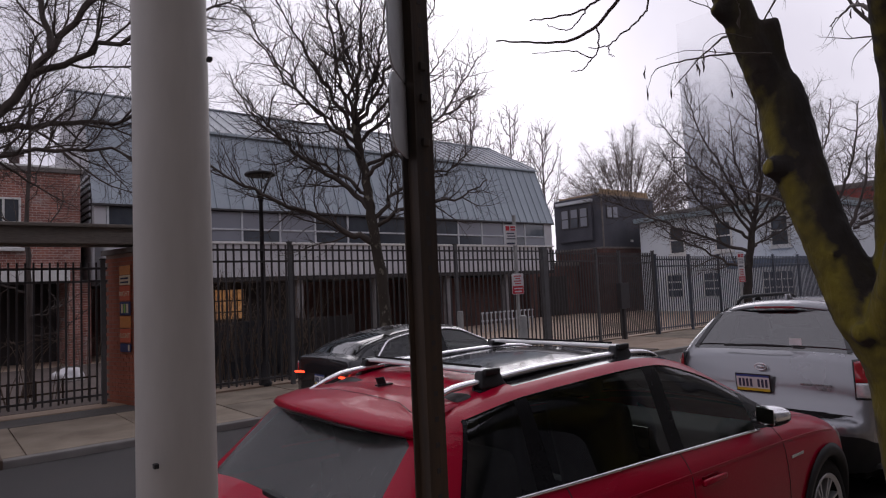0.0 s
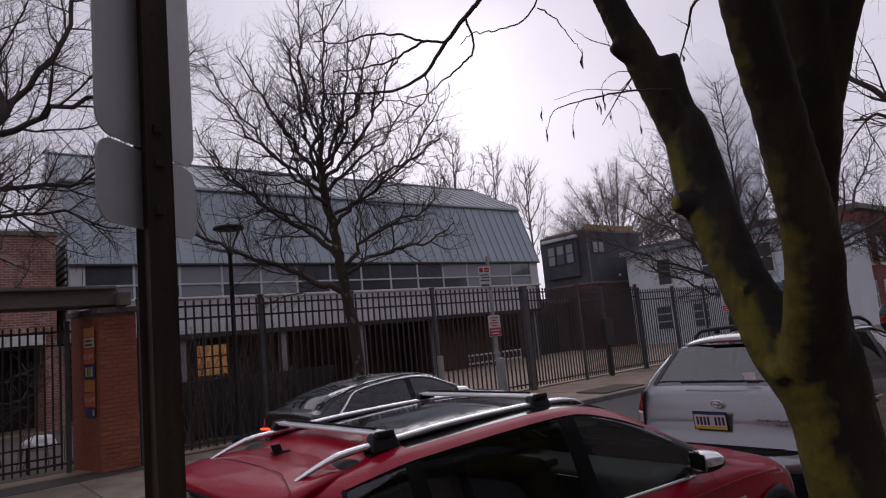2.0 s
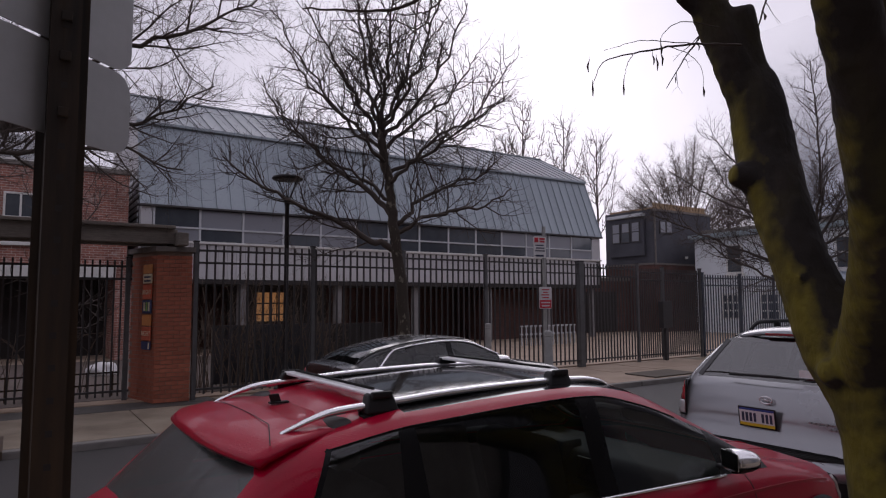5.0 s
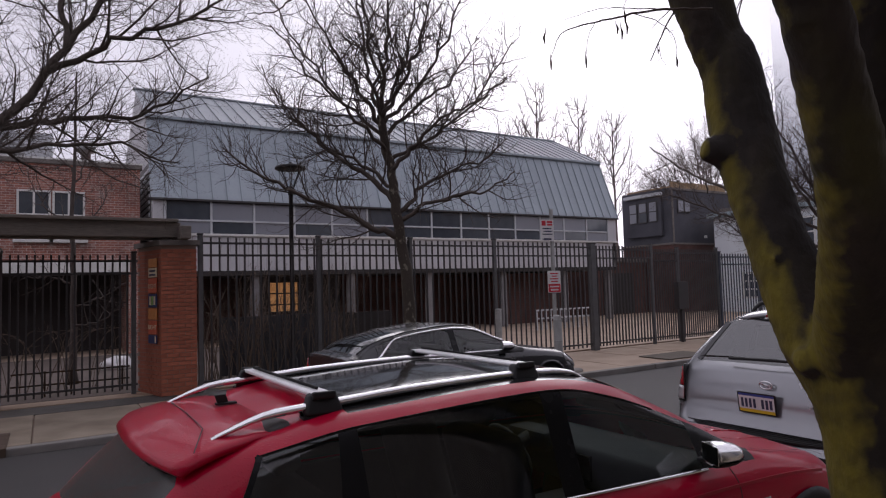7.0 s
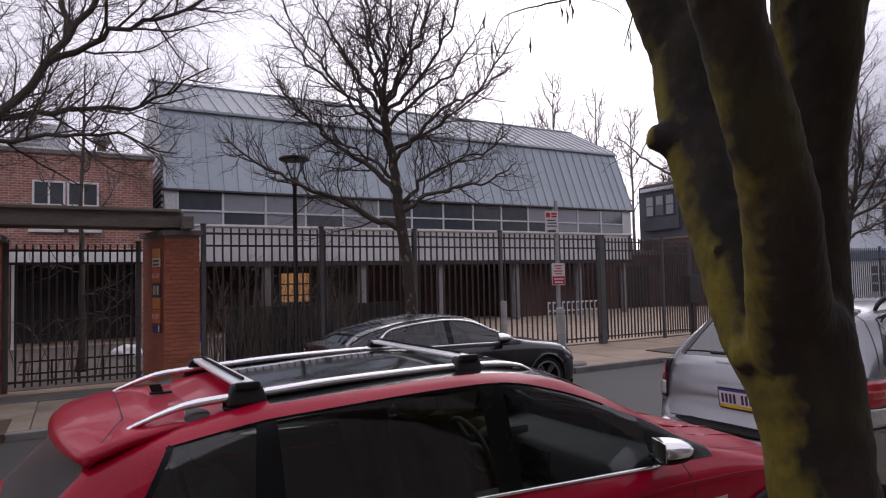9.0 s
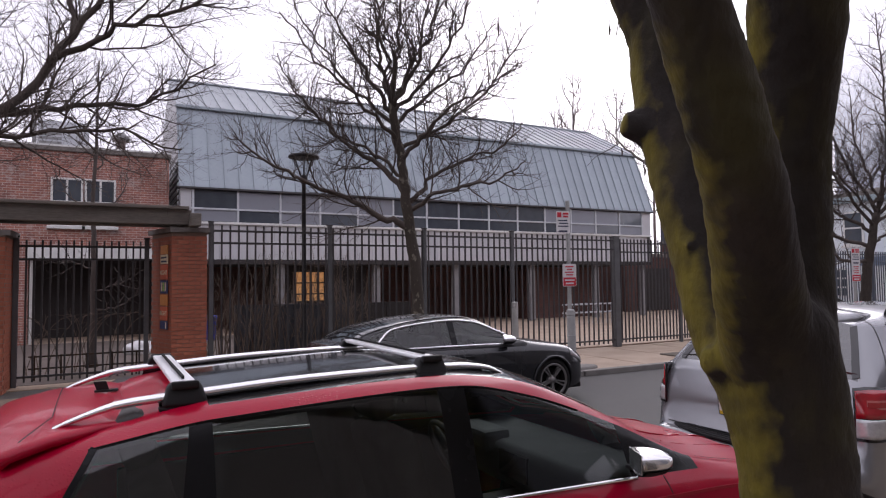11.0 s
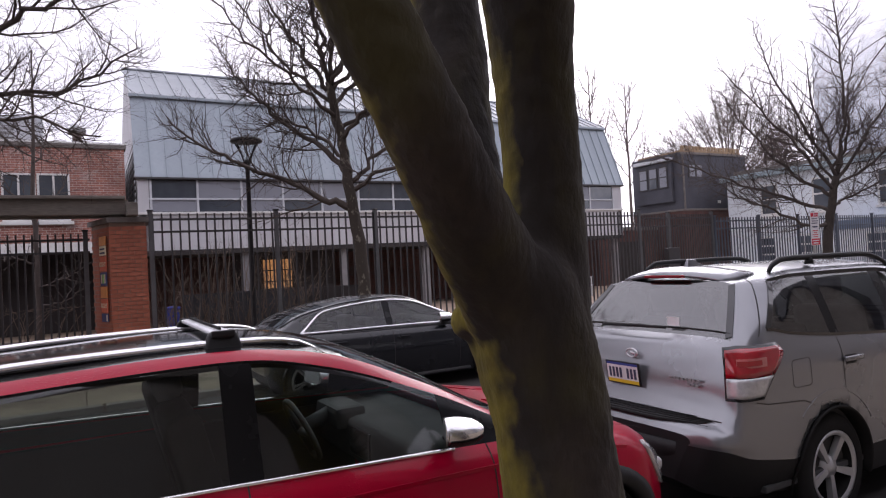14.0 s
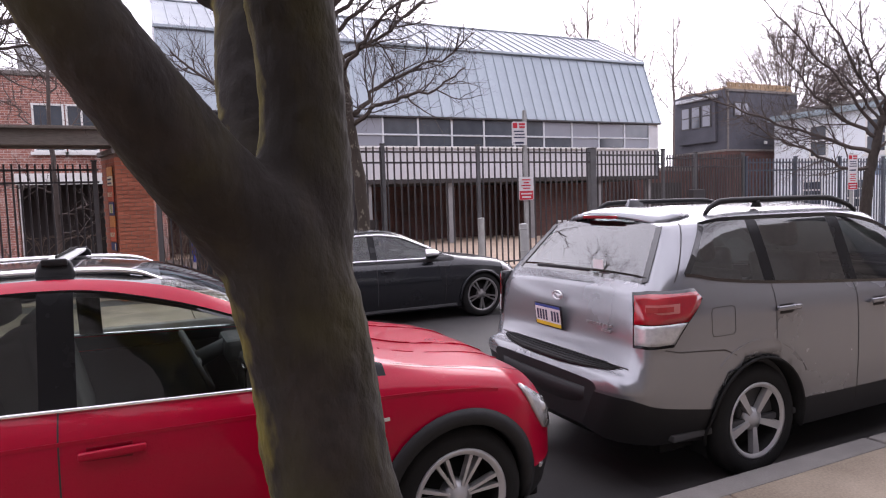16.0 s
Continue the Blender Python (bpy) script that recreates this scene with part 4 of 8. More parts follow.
pier("gate_pier", [(0.1, 13.2), (1.32, 13.15), (1.36, 14.0), (0.05, 14.1)], 2.72, "wide orange-red brick gate pier beside the gate")

beam = thing("pergola_beam", (0, 13.45, 2.95), "weathered grey timber beam resting across the gate piers", "beam")
part("beam_front", box(-3.5, 4.15, -0.3, -0.16, 0.03, 0.3, 0.012), "timber", beam)
part("beam_back", box(-3.5, 4.15, 0.35, 0.5, 0.03, 0.3, 0.012), "timber", beam)
part("beam_end", box(4.1, 4.28, -0.62, 0.7, -0.01, 0.22, 0.015), "timber", beam, "cross timber end of the beam")
part("beam_top", box(-3.5, 4.1, -0.4, 0.6, 0.302, 0.36, 0.01), "timber", beam)

poster = thing("poster_board", (3.735, 13.42, PAVE), "column of orange poster panels on the pier's side face", "sign", rz=math.degrees(math.atan2(13.17 - 14.15, 3.82 - 3.55)))
PL = [(2.3, 2.46, "poster_o"), (2.12, 2.29, "poster_c"), (1.84, 2.1, "poster_r"), (1.58, 1.82, "poster_b"), (1.36, 1.56, "poster_o"), (1.1, 1.34, "poster_r"), (0.93, 1.08, "poster_b")]
for z0, z1, m in PL:
    part("panel", box(-0.17, 0.17, -0.03, -0.012, z0, z1, 0.003), m, poster)
for z in (1.9, 1.16):
    tx = bpy.data.curves.new("word", "FONT")
    tx.body = "RIGHT"
    tx.size = 0.12
    tx.align_x = "CENTER"
    tx.extrude = 0.002
    tx.materials.append(M["poster_c"])
    ob = new("word", tx)
    ob.parent = poster
    ob.matrix_basis = pose(0, -0.033, z + 0.02, 90, 0, 0)
for k in range(3):
    part("mark", box(-0.12 + k * 0.09, -0.06 + k * 0.09, -0.033, -0.03, 1.62, 1.78), "poster_g" if k == 1 else "poster_c", poster)
for k in range(2):
    part("mark", box(-0.13, 0.13, -0.033, -0.03, 2.15 + k * 0.07, 2.18 + k * 0.07), "ink", poster)
part("mark", box(0.1, 0.15, -0.033, -0.03, 0.95, 1.06), "poster_c", poster)


def railing(name, x0, x1, y, top, posts, label, material="fence", step=0.155, thick=0.0, z0=PAVE, dy=0.0):
    """Square pickets with rails and posts, standing on the pavement."""
    t = thing(name, (x0, y, z0), label, "railing", group="railings along the street", rz=math.degrees(math.atan2(dy, x1 - x0)))
    L, h = math.hypot(x1 - x0, dy), top - z0
    pm = mesh_of(box(-0.015, 0.015, -0.015, 0.015, 0.09, h, 0.0), "picket")
    n = int(L / step)
    for k in range(n):
        obj_of("picket", pm, material, t).matrix_basis = pose((k + 0.5) * L / n, 0, 0)
    for z in (0.16, h - 0.36, h - 0.13):
        part("rail", box(0, L, -0.02, 0.02, z, z + 0.04, 0.004), material, t)
    for px in posts:
        w = 0.085 if px == thick else 0.04
        px = px - x0
        part("post", box(px - w, px + w, -w, w, 0, h + 0.04, 0.006), "fence_post" if material == "fence" else material, t)
        part("post_cap", box(px - w - 0.012, px + w + 0.012, -w - 0.012, w + 0.012, h + 0.04, h + 0.07, 0.008), material, t)
    return t


railing("railing", 4.46, 14.42, FENCE_Y, 3.0, (4.5, 6.8, 8.95, 11.26), "tall black steel railing with flat-topped pickets")
railing("railing_gate", 14.5, 16.88, FENCE_Y + 0.02, 2.94, (14.5, 16.85), "tall black steel gate with close pickets", thick=14.5, step=0.12)
railing("railing_gate", 16.95, 19.85, FENCE_Y + 0.02, 2.86, (18.0, 19.85), "tall black steel gate leaf with close pickets", step=0.1)
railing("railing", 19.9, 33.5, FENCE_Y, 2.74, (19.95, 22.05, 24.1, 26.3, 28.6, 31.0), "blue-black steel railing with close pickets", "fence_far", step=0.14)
railing("railing", 1.37, 3.52, 13.86, 2.7, (1.4, 3.45), "black steel gate railing between brick piers", step=0.115)
railing("railing", -5.5, 0.05, 13.86, 2.7, (-5.4, -2.6), "black steel railing beside the gate pier")

hoarding = thing("site_board", (6.5, 14.75, PAVE), "low slate-grey boarding behind the black railing", "boarding")
for k in range(4):
    part("board", box(-1.3 + k * 0.65, -0.66 + k * 0.65, 0, 0.03, 0.06, 1.25, 0.006), "slate_board", hoarding)
    part("batten", box(-1.3 + k * 0.65, -1.24 + k * 0.65, 0.032, 0.08, 0, 1.27, 0.004), "timber", hoarding)
part("rail", box(-1.31, 1.3, -0.012, 0.042, 1.252, 1.285, 0.004), "slate_board", hoarding)
downpipe = thing("downpipe", (8.45, 24.3, PAVE), "thin white downpipe under the hall", "pipe")
v, f = lathe([(0.0, 0.0), (0.045, 0.0), (0.045, 2.34), (0.0, 2.35)], 12)
obj_of("pipe", raw_mesh("pipe", v, f), "white_paint", downpipe)
for z in (0.5, 1.9):
    v, f = lathe([(0.046, z), (0.06, z), (0.06, z + 0.05), (0.046, z + 0.05)], 12)
    obj_of("collar", raw_mesh("collar", v, f), "galv", downpipe)
lb = thing("letter_box", (17.9, FENCE_Y - 0.12, PAVE), "dark metal box fixed to the gate", "box")
part("box", box(-0.22, 0.22, -0.1, 0.08, 0.95, 1.75, 0.02), "fence", lb)
part("stand", box(-0.05, 0.05, -0.05, 0.03, 0, 0.96, 0.005), "fence", lb)
screen = thing("dark_screen", (5.4, 15.2, PAVE), "low dark panel fence behind the railing", "panel")
for k in range(5):
    part("panel", box(1.0 + k * 0.62, 1.6 + k * 0.62, 0, 0.05, 0.05, 1.25, 0.006), "dark_int", screen)

# low dark outbuildings behind the gates
ob_ = thing("outbuilding", (27.2, 26.0, PAVE), "low dark brick outbuilding behind the railing", "outbuilding")
part("wall", box(0, 4.3, 0, 5, 0, 2.9), "brick_dark", ob_)
part("roof", box(-0.15, 4.35, -0.15, 5.1, 2.902, 3.1, 0.03), "stone_cap", ob_)
for k in range(1):
    part("door", box(0.8 + k * 3.4, 3.2 + k * 3.4, -0.06, -0.004, 0.05, 2.3, 0.01), "dark_int", ob_)
solid("wall_north", box(-60, 120, 46, 46.5, -0.2, 4.2), "brick_dark", "plain dark brick garden wall behind the buildings", "wall", kind="structure")


# ---- cars: bodies lofted from stations, x ahead, y left, z up from the ground ----
def hermite(keys, vals, xs):
    """Smooth values through keys without overshoot."""
    keys, vals = np.asarray(keys, float), np.asarray(vals, float)
    h = np.diff(keys)[:, None]
    d = np.diff(vals, axis=0) / h
    m = np.zeros_like(vals)
    m[0], m[-1] = d[0], d[-1]
    for i in range(1, len(keys) - 1):
        same = d[i - 1] * d[i] > 0
        w = 2 * d[i - 1] * d[i] / np.where(same, d[i - 1] + d[i], 1)
        m[i] = np.where(same, w, 0)
    out = []
    for x in xs:
        i = int(np.clip(np.searchsorted(keys, x, side="right") - 1, 0, len(keys) - 2))
        t = (x - keys[i]) / (keys[i + 1] - keys[i])
        hh = keys[i + 1] - keys[i]
        out.append((2 * t ** 3 - 3 * t ** 2 + 1) * vals[i] + (t ** 3 - 2 * t ** 2 + t) * hh * m[i] + (-2 * t ** 3 + 3 * t ** 2) * vals[i + 1] + (t ** 3 - t ** 2) * hh * m[i + 1])
    return np.array(out)


class Body:
    """A car skin: rows of stations (x, points of half a section as (y, z) from the sill to the roof's middle)."""

    def __init__(self, stations, warp=None, ring_sub=None):
        self.warp = warp or (lambda x, z: x)
        self.x = [s[0] for s in stations]
        sec = np.array([s[1] for s in stations], float)
        K, R, _ = sec.shape
        self.xs, self.cell = [], []
        for i in range(K - 1):
            n = max(2, int((self.x[i + 1] - self.x[i]) / 0.045))
            for k in range(n):
                self.xs.append(self.x[i] + (self.x[i + 1] - self.x[i]) * k / n)
                self.cell.append(i)
        self.xs.append(self.x[-1])
        along = hermite(self.x, sec.reshape(K, -1), self.xs).reshape(len(self.xs), R, 2)
        self.rs, self.rcell = [], []
        ring_sub = ring_sub or [4, 4, 4, 2, 6, 2, 3, 3]
        for j in range(R - 1):
            for k in range(ring_sub[j]):
                self.rs.append(j + k / ring_sub[j])
                self.rcell.append(j)
        self.rs.append(R - 1)
        self.g = np.stack([hermite(range(R), s, self.rs) for s in along])  # stations, rings, (y, z)

    def at(self, x, r):
        """The skin's place at x and ring r (right side: y below 0)."""
        i = float(np.interp(x, self.xs, range(len(self.xs))))
        j = float(np.interp(r, self.rs, range(len(self.rs))))
        i0, j0 = min(int(i), len(self.xs) - 2), min(int(j), len(self.rs) - 2)
        a, b = i - i0, j - j0
        g = self.g
        p = (1 - a) * ((1 - b) * g[i0, j0] + b * g[i0, j0 + 1]) + a * ((1 - b) * g[i0 + 1, j0] + b * g[i0 + 1, j0 + 1])
        return Vector((float(self.warp(x, p[1])), -p[0], p[1]))

    def meshes(self, kinds, wheels):
        """Splits the skin by kinds(cell along, cell round) and cuts the wheel arches."""
        n, r = len(self.xs), len(self.rs)
        P = np.zeros((n, r, 3))
        P[..., 0] = np.array(self.xs)[:, None]
        P[..., 1:] = self.g
        inside = np.zeros((n, r), bool)
        deep = np.zeros((n, r), bool)
        for wx, wz, wr in wheels:
            dx, dz = P[..., 0] - wx, P[..., 2] - wz
            d = np.hypot(dx, dz)
            hit = (d < wr) & (np.array(self.rs)[None] < 3.6)
            inside |= hit & (d < wr * 0.9)
            edge = (d < wr * 1.1) & (d > 0.02) & (np.array(self.rs)[None] < 3.6) & (d > wr * 0.72)
            s = wr / np.maximum(d, 1e-6)
            P[..., 0] = np.where(edge & (d < wr), wx + dx * s, P[..., 0])
            P[..., 2] = np.where(edge & (d < wr), wz + dz * s, P[..., 2])
            inside |= d < wr * 0.72
            deep |= d < wr * 0.72
        P[..., 0] = np.vectorize(self.warp)(P[..., 0], P[..., 2])
        groups = {}
        for i in range(n - 1):
            for j in range(r - 1):
                q = [(i, j), (i + 1, j), (i + 1, j + 1), (i, j + 1)]
                if all(inside[a] for a in q) or any(deep[a] for a in q):
                    continue
                k = kinds(self.cell[i], self.rcell[j])
                if k:
                    groups.setdefault(k, []).append(q)
        out = {}
        jobs = []
        for k, quads in groups.items():
            # panes and pillars are one mesh a side
            jobs += [(k + "+", quads, (1,)), (k + "-", quads, (-1,))] if k[0] == "*" else [(k, quads, (1, -1))]
        for k, quads, sides in jobs:
            idx, verts, faces = {}, [], []
            for side in sides:
                for q in quads:
                    f = []
                    for a in q:
                        key = (*a, side)
                        if key not in idx:
                            idx[key] = len(verts)
                            verts.append((P[a][0], side * P[a][1], P[a][2]))
                        f.append(idx[key])
                    faces.append(tuple(f) if side < 0 else tuple(reversed(f)))
            me = raw_mesh("skin", verts, faces)
            bm = bmesh.new()
            bm.from_mesh(me)
            bmesh.ops.remove_doubles(bm, verts=bm.verts, dist=0.0008)
            bmesh.ops.dissolve_degenerate(bm, edges=bm.edges, dist=0.0005)
            bmesh.ops.recalc_face_normals(bm, faces=bm.faces)
            bm.to_mesh(me)
            bm.free()
            me.polygons.foreach_set("use_smooth", [True] * len(me.polygons))
            out[k] = me
        return out


def ribbon(pts, widths, up, lift=0.0, thick=0.004):
    """A thin raised band along points; up gives its width's direction."""
    verts, faces = [], []
    n = len(pts)
    for i, p in enumerate(pts):
        d = (pts[min(i + 1, n - 1)] - pts[max(i - 1, 0)]).normalized()
        u = Vector(up)
        u = (u - d * u.dot(d)).normalized()
        out = d.cross(u).normalized()
        if out.y > 0:
            out = -out
        w = widths if not isinstance(widths, (list, tuple)) else widths[i]
        a, b = p + u * w / 2, p - u * w / 2
        verts += [a + out * (lift + thick), b + out * (lift + thick), b + out * lift, a + out * lift]
    for i in range(n - 1):
        s = 4 * i
        for k in range(4):
            faces.append((s + k, s + (k + 1) % 4, s + 4 + (k + 1) % 4, s + 4 + k))
    faces += [(0, 1, 2, 3), (4 * n - 1, 4 * n - 2, 4 * n - 3, 4 * n - 4)]
    return verts, faces


def add_ribbon(name, pts, widths, up, material, parent, lift=0.0, thick=0.004, both=True, label=""):
    v, f = ribbon(pts, widths, up, lift, thick)
    obj_of(name, raw_mesh(name, v, f, False), material, parent, label)
    if both:
        v2 = [Vector((p.x, -p.y, p.z)) for p in v]
        obj_of(name, raw_mesh(name, v2, [tuple(reversed(q)) for q in f], False), material, parent, label)


def sheet(name, rows, material, parent, thick=0.012, label="", smooth=True):
    """A curved plate from rows of points, given a thickness inwards."""
    R, C = len(rows), len(rows[0])
    verts = [Vector(p) for row in rows for p in row]
    faces = [(i * C + j, i * C + j + 1, (i + 1) * C + j + 1, (i + 1) * C + j) for i in range(R - 1) for j in range(C - 1)]
    ob = obj_of(name, raw_mesh(name, verts, faces, smooth), material, parent, label)
    so = ob.modifiers.new("thickness", "SOLIDIFY")
    so.thickness, so.offset = thick, 0.0
    return ob


def wheel(parent, x, y, r, rim_r, spokes, twin, rim_m, side=-1, width=0.22, broad=1.0):
    """A tyre on a spoked rim; side -1: the car's right."""
    w = part("wheel", box(-0.05, 0.05, -0.05, 0.05, -0.05, 0.05, 0.01), "plastic", parent)
    w.matrix_basis = pose(x, y, r, 0, 0, 0 if side < 0 else 180)
    h = width / 2
    prof = [(rim_r - 0.01, h * 0.8), (rim_r + 0.01, h), (r - 0.05, h * 1.02), (r - 0.012, h * 0.86), (r, h * 0.6), (r, -h * 0.6), (r - 0.012, -h * 0.86), (r - 0.05, -h * 1.02), (rim_r, -h)]
    v, f = lathe([(a, -b) for a, b in prof], 40, "y")
    obj_of("tyre", raw_mesh("tyre", v, f), "rubber", w)
    v, f = lathe([(rim_r - 0.012, -h * 0.9), (rim_r + 0.008, -h * 1.0), (rim_r - 0.008, -h * 1.03), (rim_r - 0.026, -h * 0.9)], 40, "y")
    rim = obj_of("rim", raw_mesh("rim", v, f), rim_m, w)
    v, f = lathe([(rim_r - 0.024, -h * 0.9), (rim_r - 0.03, -h * 0.2), (rim_r - 0.03, h * 0.2), (0.0, h * 0.22)], 32, "y")
    obj_of("barrel", raw_mesh("barrel", v, f), "rubber", rim)
    v, f = lathe([(0.0, -h * 0.16), (rim_r - 0.075, -h * 0.16), (rim_r - 0.075, 0.0)], 28, "y")
    obj_of("brake_disc", raw_mesh("brake_disc", v, f), "rubber", rim)
    v, f = lathe([(0.0, -h * 0.86), (0.028, -h * 0.86), (0.034, -h * 0.8), (0.07, -h * 0.7), (0.075, h * 0.1)], 20, "y")
    obj_of("hub", raw_mesh("hub", v, f), rim_m, rim)
    bm = bmesh.new()
    for k in range(spokes):
        a0 = 360 / spokes * k + 90
        for da, w0, w1 in ((-7.5, 0.02 * broad, 0.03 * broad), (7.5, 0.02 * broad, 0.03 * broad)) if twin else ((0, 0.036 * broad, 0.06 * broad),):
            mm = pose(0, 0, 0, 0, a0 + da, 0)
            s0, s1 = 0.05, rim_r - 0.018
            vs = add_box(bm, s0, s1, -h * 0.8, -h * 0.45, -0.5, 0.5)
            for q in vs:
                t = (q.co.x - s0) / (s1 - s0)
                q.co.z *= w0 + (w1 - w0) * t
                q.co.y -= 0.012 * math.sin(math.pi * t) * 1.0 + (h * 0.1 if t > 0.5 else 0)
                q.co = mm @ q.co
    obj_of("spokes", mesh_of(bm, "spokes"), rim_m, rim)
    return w


def arch_lip(parent, body, wx, wz, wr, material, width=0.055, z_min=0.2):
    """A band round the wheel arch that follows the skin."""
    rows_o, rows_i = [], []
    for k in range(25):
        a = math.radians(-14 + 208 * k / 24)
        for rr, rows in ((wr - 0.012, rows_i), (wr + width, rows_o)):
            x, z = wx + rr * math.cos(a), wz + rr * math.sin(a)
            z = max(z, z_min)
            col = [body.at(x, r) for r in np.linspace(0, 3.8, 24)]
            y = float(np.interp(z, [c.z for c in col], [c.y for c in col]))
            rows.append(Vector((x, y - (0.012 if rr > wr else 0.016), z)))
    inner = [Vector((p.x, p.y + 0.16, p.z)) for p in rows_i]
    lo = [rows_o, [(a + b) / 2 + Vector((0, -0.008, 0)) for a, b in zip(rows_o, rows_i)], rows_i, inner]
    sheet("arch_trim", lo, material, parent, 0.006)
    sheet("arch_trim", [[Vector((p.x, -p.y, p.z)) for p in row] for row in lo], material, parent, 0.006)


def arch_well(parent, wx, wz, wr, half, depth=0.32):
    verts, faces = [], []
    for k in range(19):
        a = math.radians(-25 + 230 * k / 18)
        for y in (half - 0.06, half - depth):
            verts.append((wx + (wr + 0.005) * math.cos(a), y, max(wz + (wr + 0.005) * math.sin(a), 0.17)))
    faces = [(2 * k, 2 * k + 1, 2 * k + 3, 2 * k + 2) for k in range(18)] + [tuple(2 * k + 1 for k in range(19))]
    for s in (1, -1):
        obj_of("arch_liner", raw_mesh("arch_liner", [(x, s * y, z) for x, y, z in verts], faces), "rubber", parent)


def seat(parent, x, y, z, w=0.5, h=0.62, head=True):
    lean = pose(x - 0.16, y, z + 0.2, 0, -14, 0)
    s = part("seat", box(-0.24, 0.26, -w / 2, w / 2, 0.0, 0.18, 0.05, pose(x, y, z)), "seat", parent, smooth=True)
    part("backrest", box(-0.06, 0.08, -w / 2, w / 2, 0, h, 0.05, lean), "seat", s, smooth=True)
    if head:
        part("headrest", box(-0.05, 0.06, -0.13, 0.13, h + 0.05, h + 0.24, 0.04, lean), "seat", s, smooth=True)


def cabin(parent, dash_x, floor_z, half, rear_x, front_seat_x, back_seat_x, z_seat=0.42, steer=True):
    part("cabin_floor", box(rear_x, dash_x + 0.5, -half + 0.05, half - 0.05, floor_z - 0.04, floor_z, 0.01), "interior", parent)
    d = part("dashboard", box(dash_x, dash_x + 0.5, -half + 0.08, half - 0.08, floor_z + 0.4, 0.93, 0.06), "interior", parent, smooth=True)
    part("centre_console", box(dash_x - 0.7, dash_x + 0.1, -0.12, 0.12, floor_z, floor_z + 0.38, 0.03), "interior", parent)
    part("screen", box(dash_x - 0.012, dash_x + 0.02, -0.13, 0.13, 0.76, 0.9, 0.006), "gloss_black", d)
    part("instrument_hood", box(dash_x - 0.06, dash_x + 0.12, 0.2, 0.56, 0.86, 0.98, 0.03), "interior", d)
    for y in (-0.37, 0.37):
        seat(parent, front_seat_x, y, z_seat)
    for y in (-0.4, 0.4):
        seat(parent, back_seat_x, y, z_seat, 0.58, 0.56)
    if steer:
        v, f = [], []
        t = Tubes()
        mm = pose(dash_x - 0.2, 0.37, 0.86, 0, 66, 0)
        t.add([mm @ Vector((0.18 * math.cos(a), 0.18 * math.sin(a), 0)) for a in np.linspace(0, 2 * math.pi, 25)], [0.016] * 25, 8, False)
        for a in (0.4, math.pi - 0.4, -math.pi / 2):
            t.add([mm @ Vector((0, 0, 0)), mm @ Vector((0.17 * math.cos(a), 0.17 * math.sin(a), 0))], [0.03, 0.015], 6)
        t.add([mm @ Vector((0, 0, 0.0)), mm @ Vector((0, 0, 0.22))], [0.05, 0.04], 8)
        obj_of("steering_wheel", t.mesh("steering_wheel"), "interior", parent)
    for s in (1, -1):
        part("door_card", box(rear_x + 0.55, dash_x + 0.25, s * (half - 0.1) - 0.02, s * (half - 0.1) + 0.02, floor_z, 0.9, 0.01), "interior", parent)


def plate(parent, x, y, z, ang=0.0):
    """A rear plate: blue, white and yellow bands with its characters as bars."""
    p = part("number_plate", box(-0.006, 0.004, -0.155, 0.155, -0.08, 0.08, 0.006, pose(x, y, z, 0, ang, 0)), "plastic", parent, "number plate in a dark frame")
    for m, z0, z1 in (("plate_b", 0.054, 0.07), ("sign_white", -0.046, 0.053), ("plate_y", -0.07, -0.047)):
        part("band", box(-0.0085, -0.0062, -0.143, 0.143, z0, z1, 0, pose(x, y, z, 0, ang, 0)), m, p)
    for k in range(8):
        if k != 3:
            part("character_bar", box(-0.0105, -0.0086, -0.128 + k * 0.033, -0.108 + k * 0.033, -0.034, 0.036, 0, pose(x, y, z, 0, ang, 0)), "ink", p)
    return p


def sec(wb, zb, w1, z1, w2, z2, w3, z3, w4, z4, w5, z5, w6, z6, w7, z7, z8):
    return [(wb, zb), (w1, z1), (w2, z2), (w3, z3), (w4, z4), (w5, z5), (w6, z6), (w7, z7), (0.0, z8)]


def low(x, w, zb, zt, wt, lip=0.0):
    """A station that stays below the windows: nose or tail."""
    h = zt - zb
    return (x, sec(w * 0.94, zb, w, zb + h * 0.25, w, zb + h * 0.5, w * 0.985, zb + h * 0.75, wt + (w - wt) * 0.5, zb + h * 0.93,
                   wt, zt - 0.012, wt * 0.8, zt - 0.004, wt * 0.45, zt, zt + lip))


def lean_back(x_from, x_full, belt, slope):
    """Moves the skin ahead with height behind x_from, so that the tail leans."""
    def warp(x, z):
        t = min(max((x_from - x) / (x_from - x_full), 0.0), 1.0)
        return x + slope * max(z - belt, 0.0) * t
    return warp


def skin_parts(car, meshes, table):
    """Hangs the split skin under the car: kind -> (part name, material, label), with a dark lining inside it."""
    body = meshes["body"]
    co = [v.co.copy() for v in body.vertices]
    faces = [tuple(reversed(p.vertices)) for p in body.polygons if all(co[i].z > 0.88 for i in p.vertices)]
    obj_of("headlining", raw_mesh("headlining", [(c.x * 0.99, c.y * 0.955, 0.88 + (c.z - 0.88) * 0.94) for c in co], faces), "interior", car, "dark cabin lining")
    for k, me in meshes.items():
        name, material, label = table[k.rstrip("+-")]
        obj_of(name, me, material, car, label)


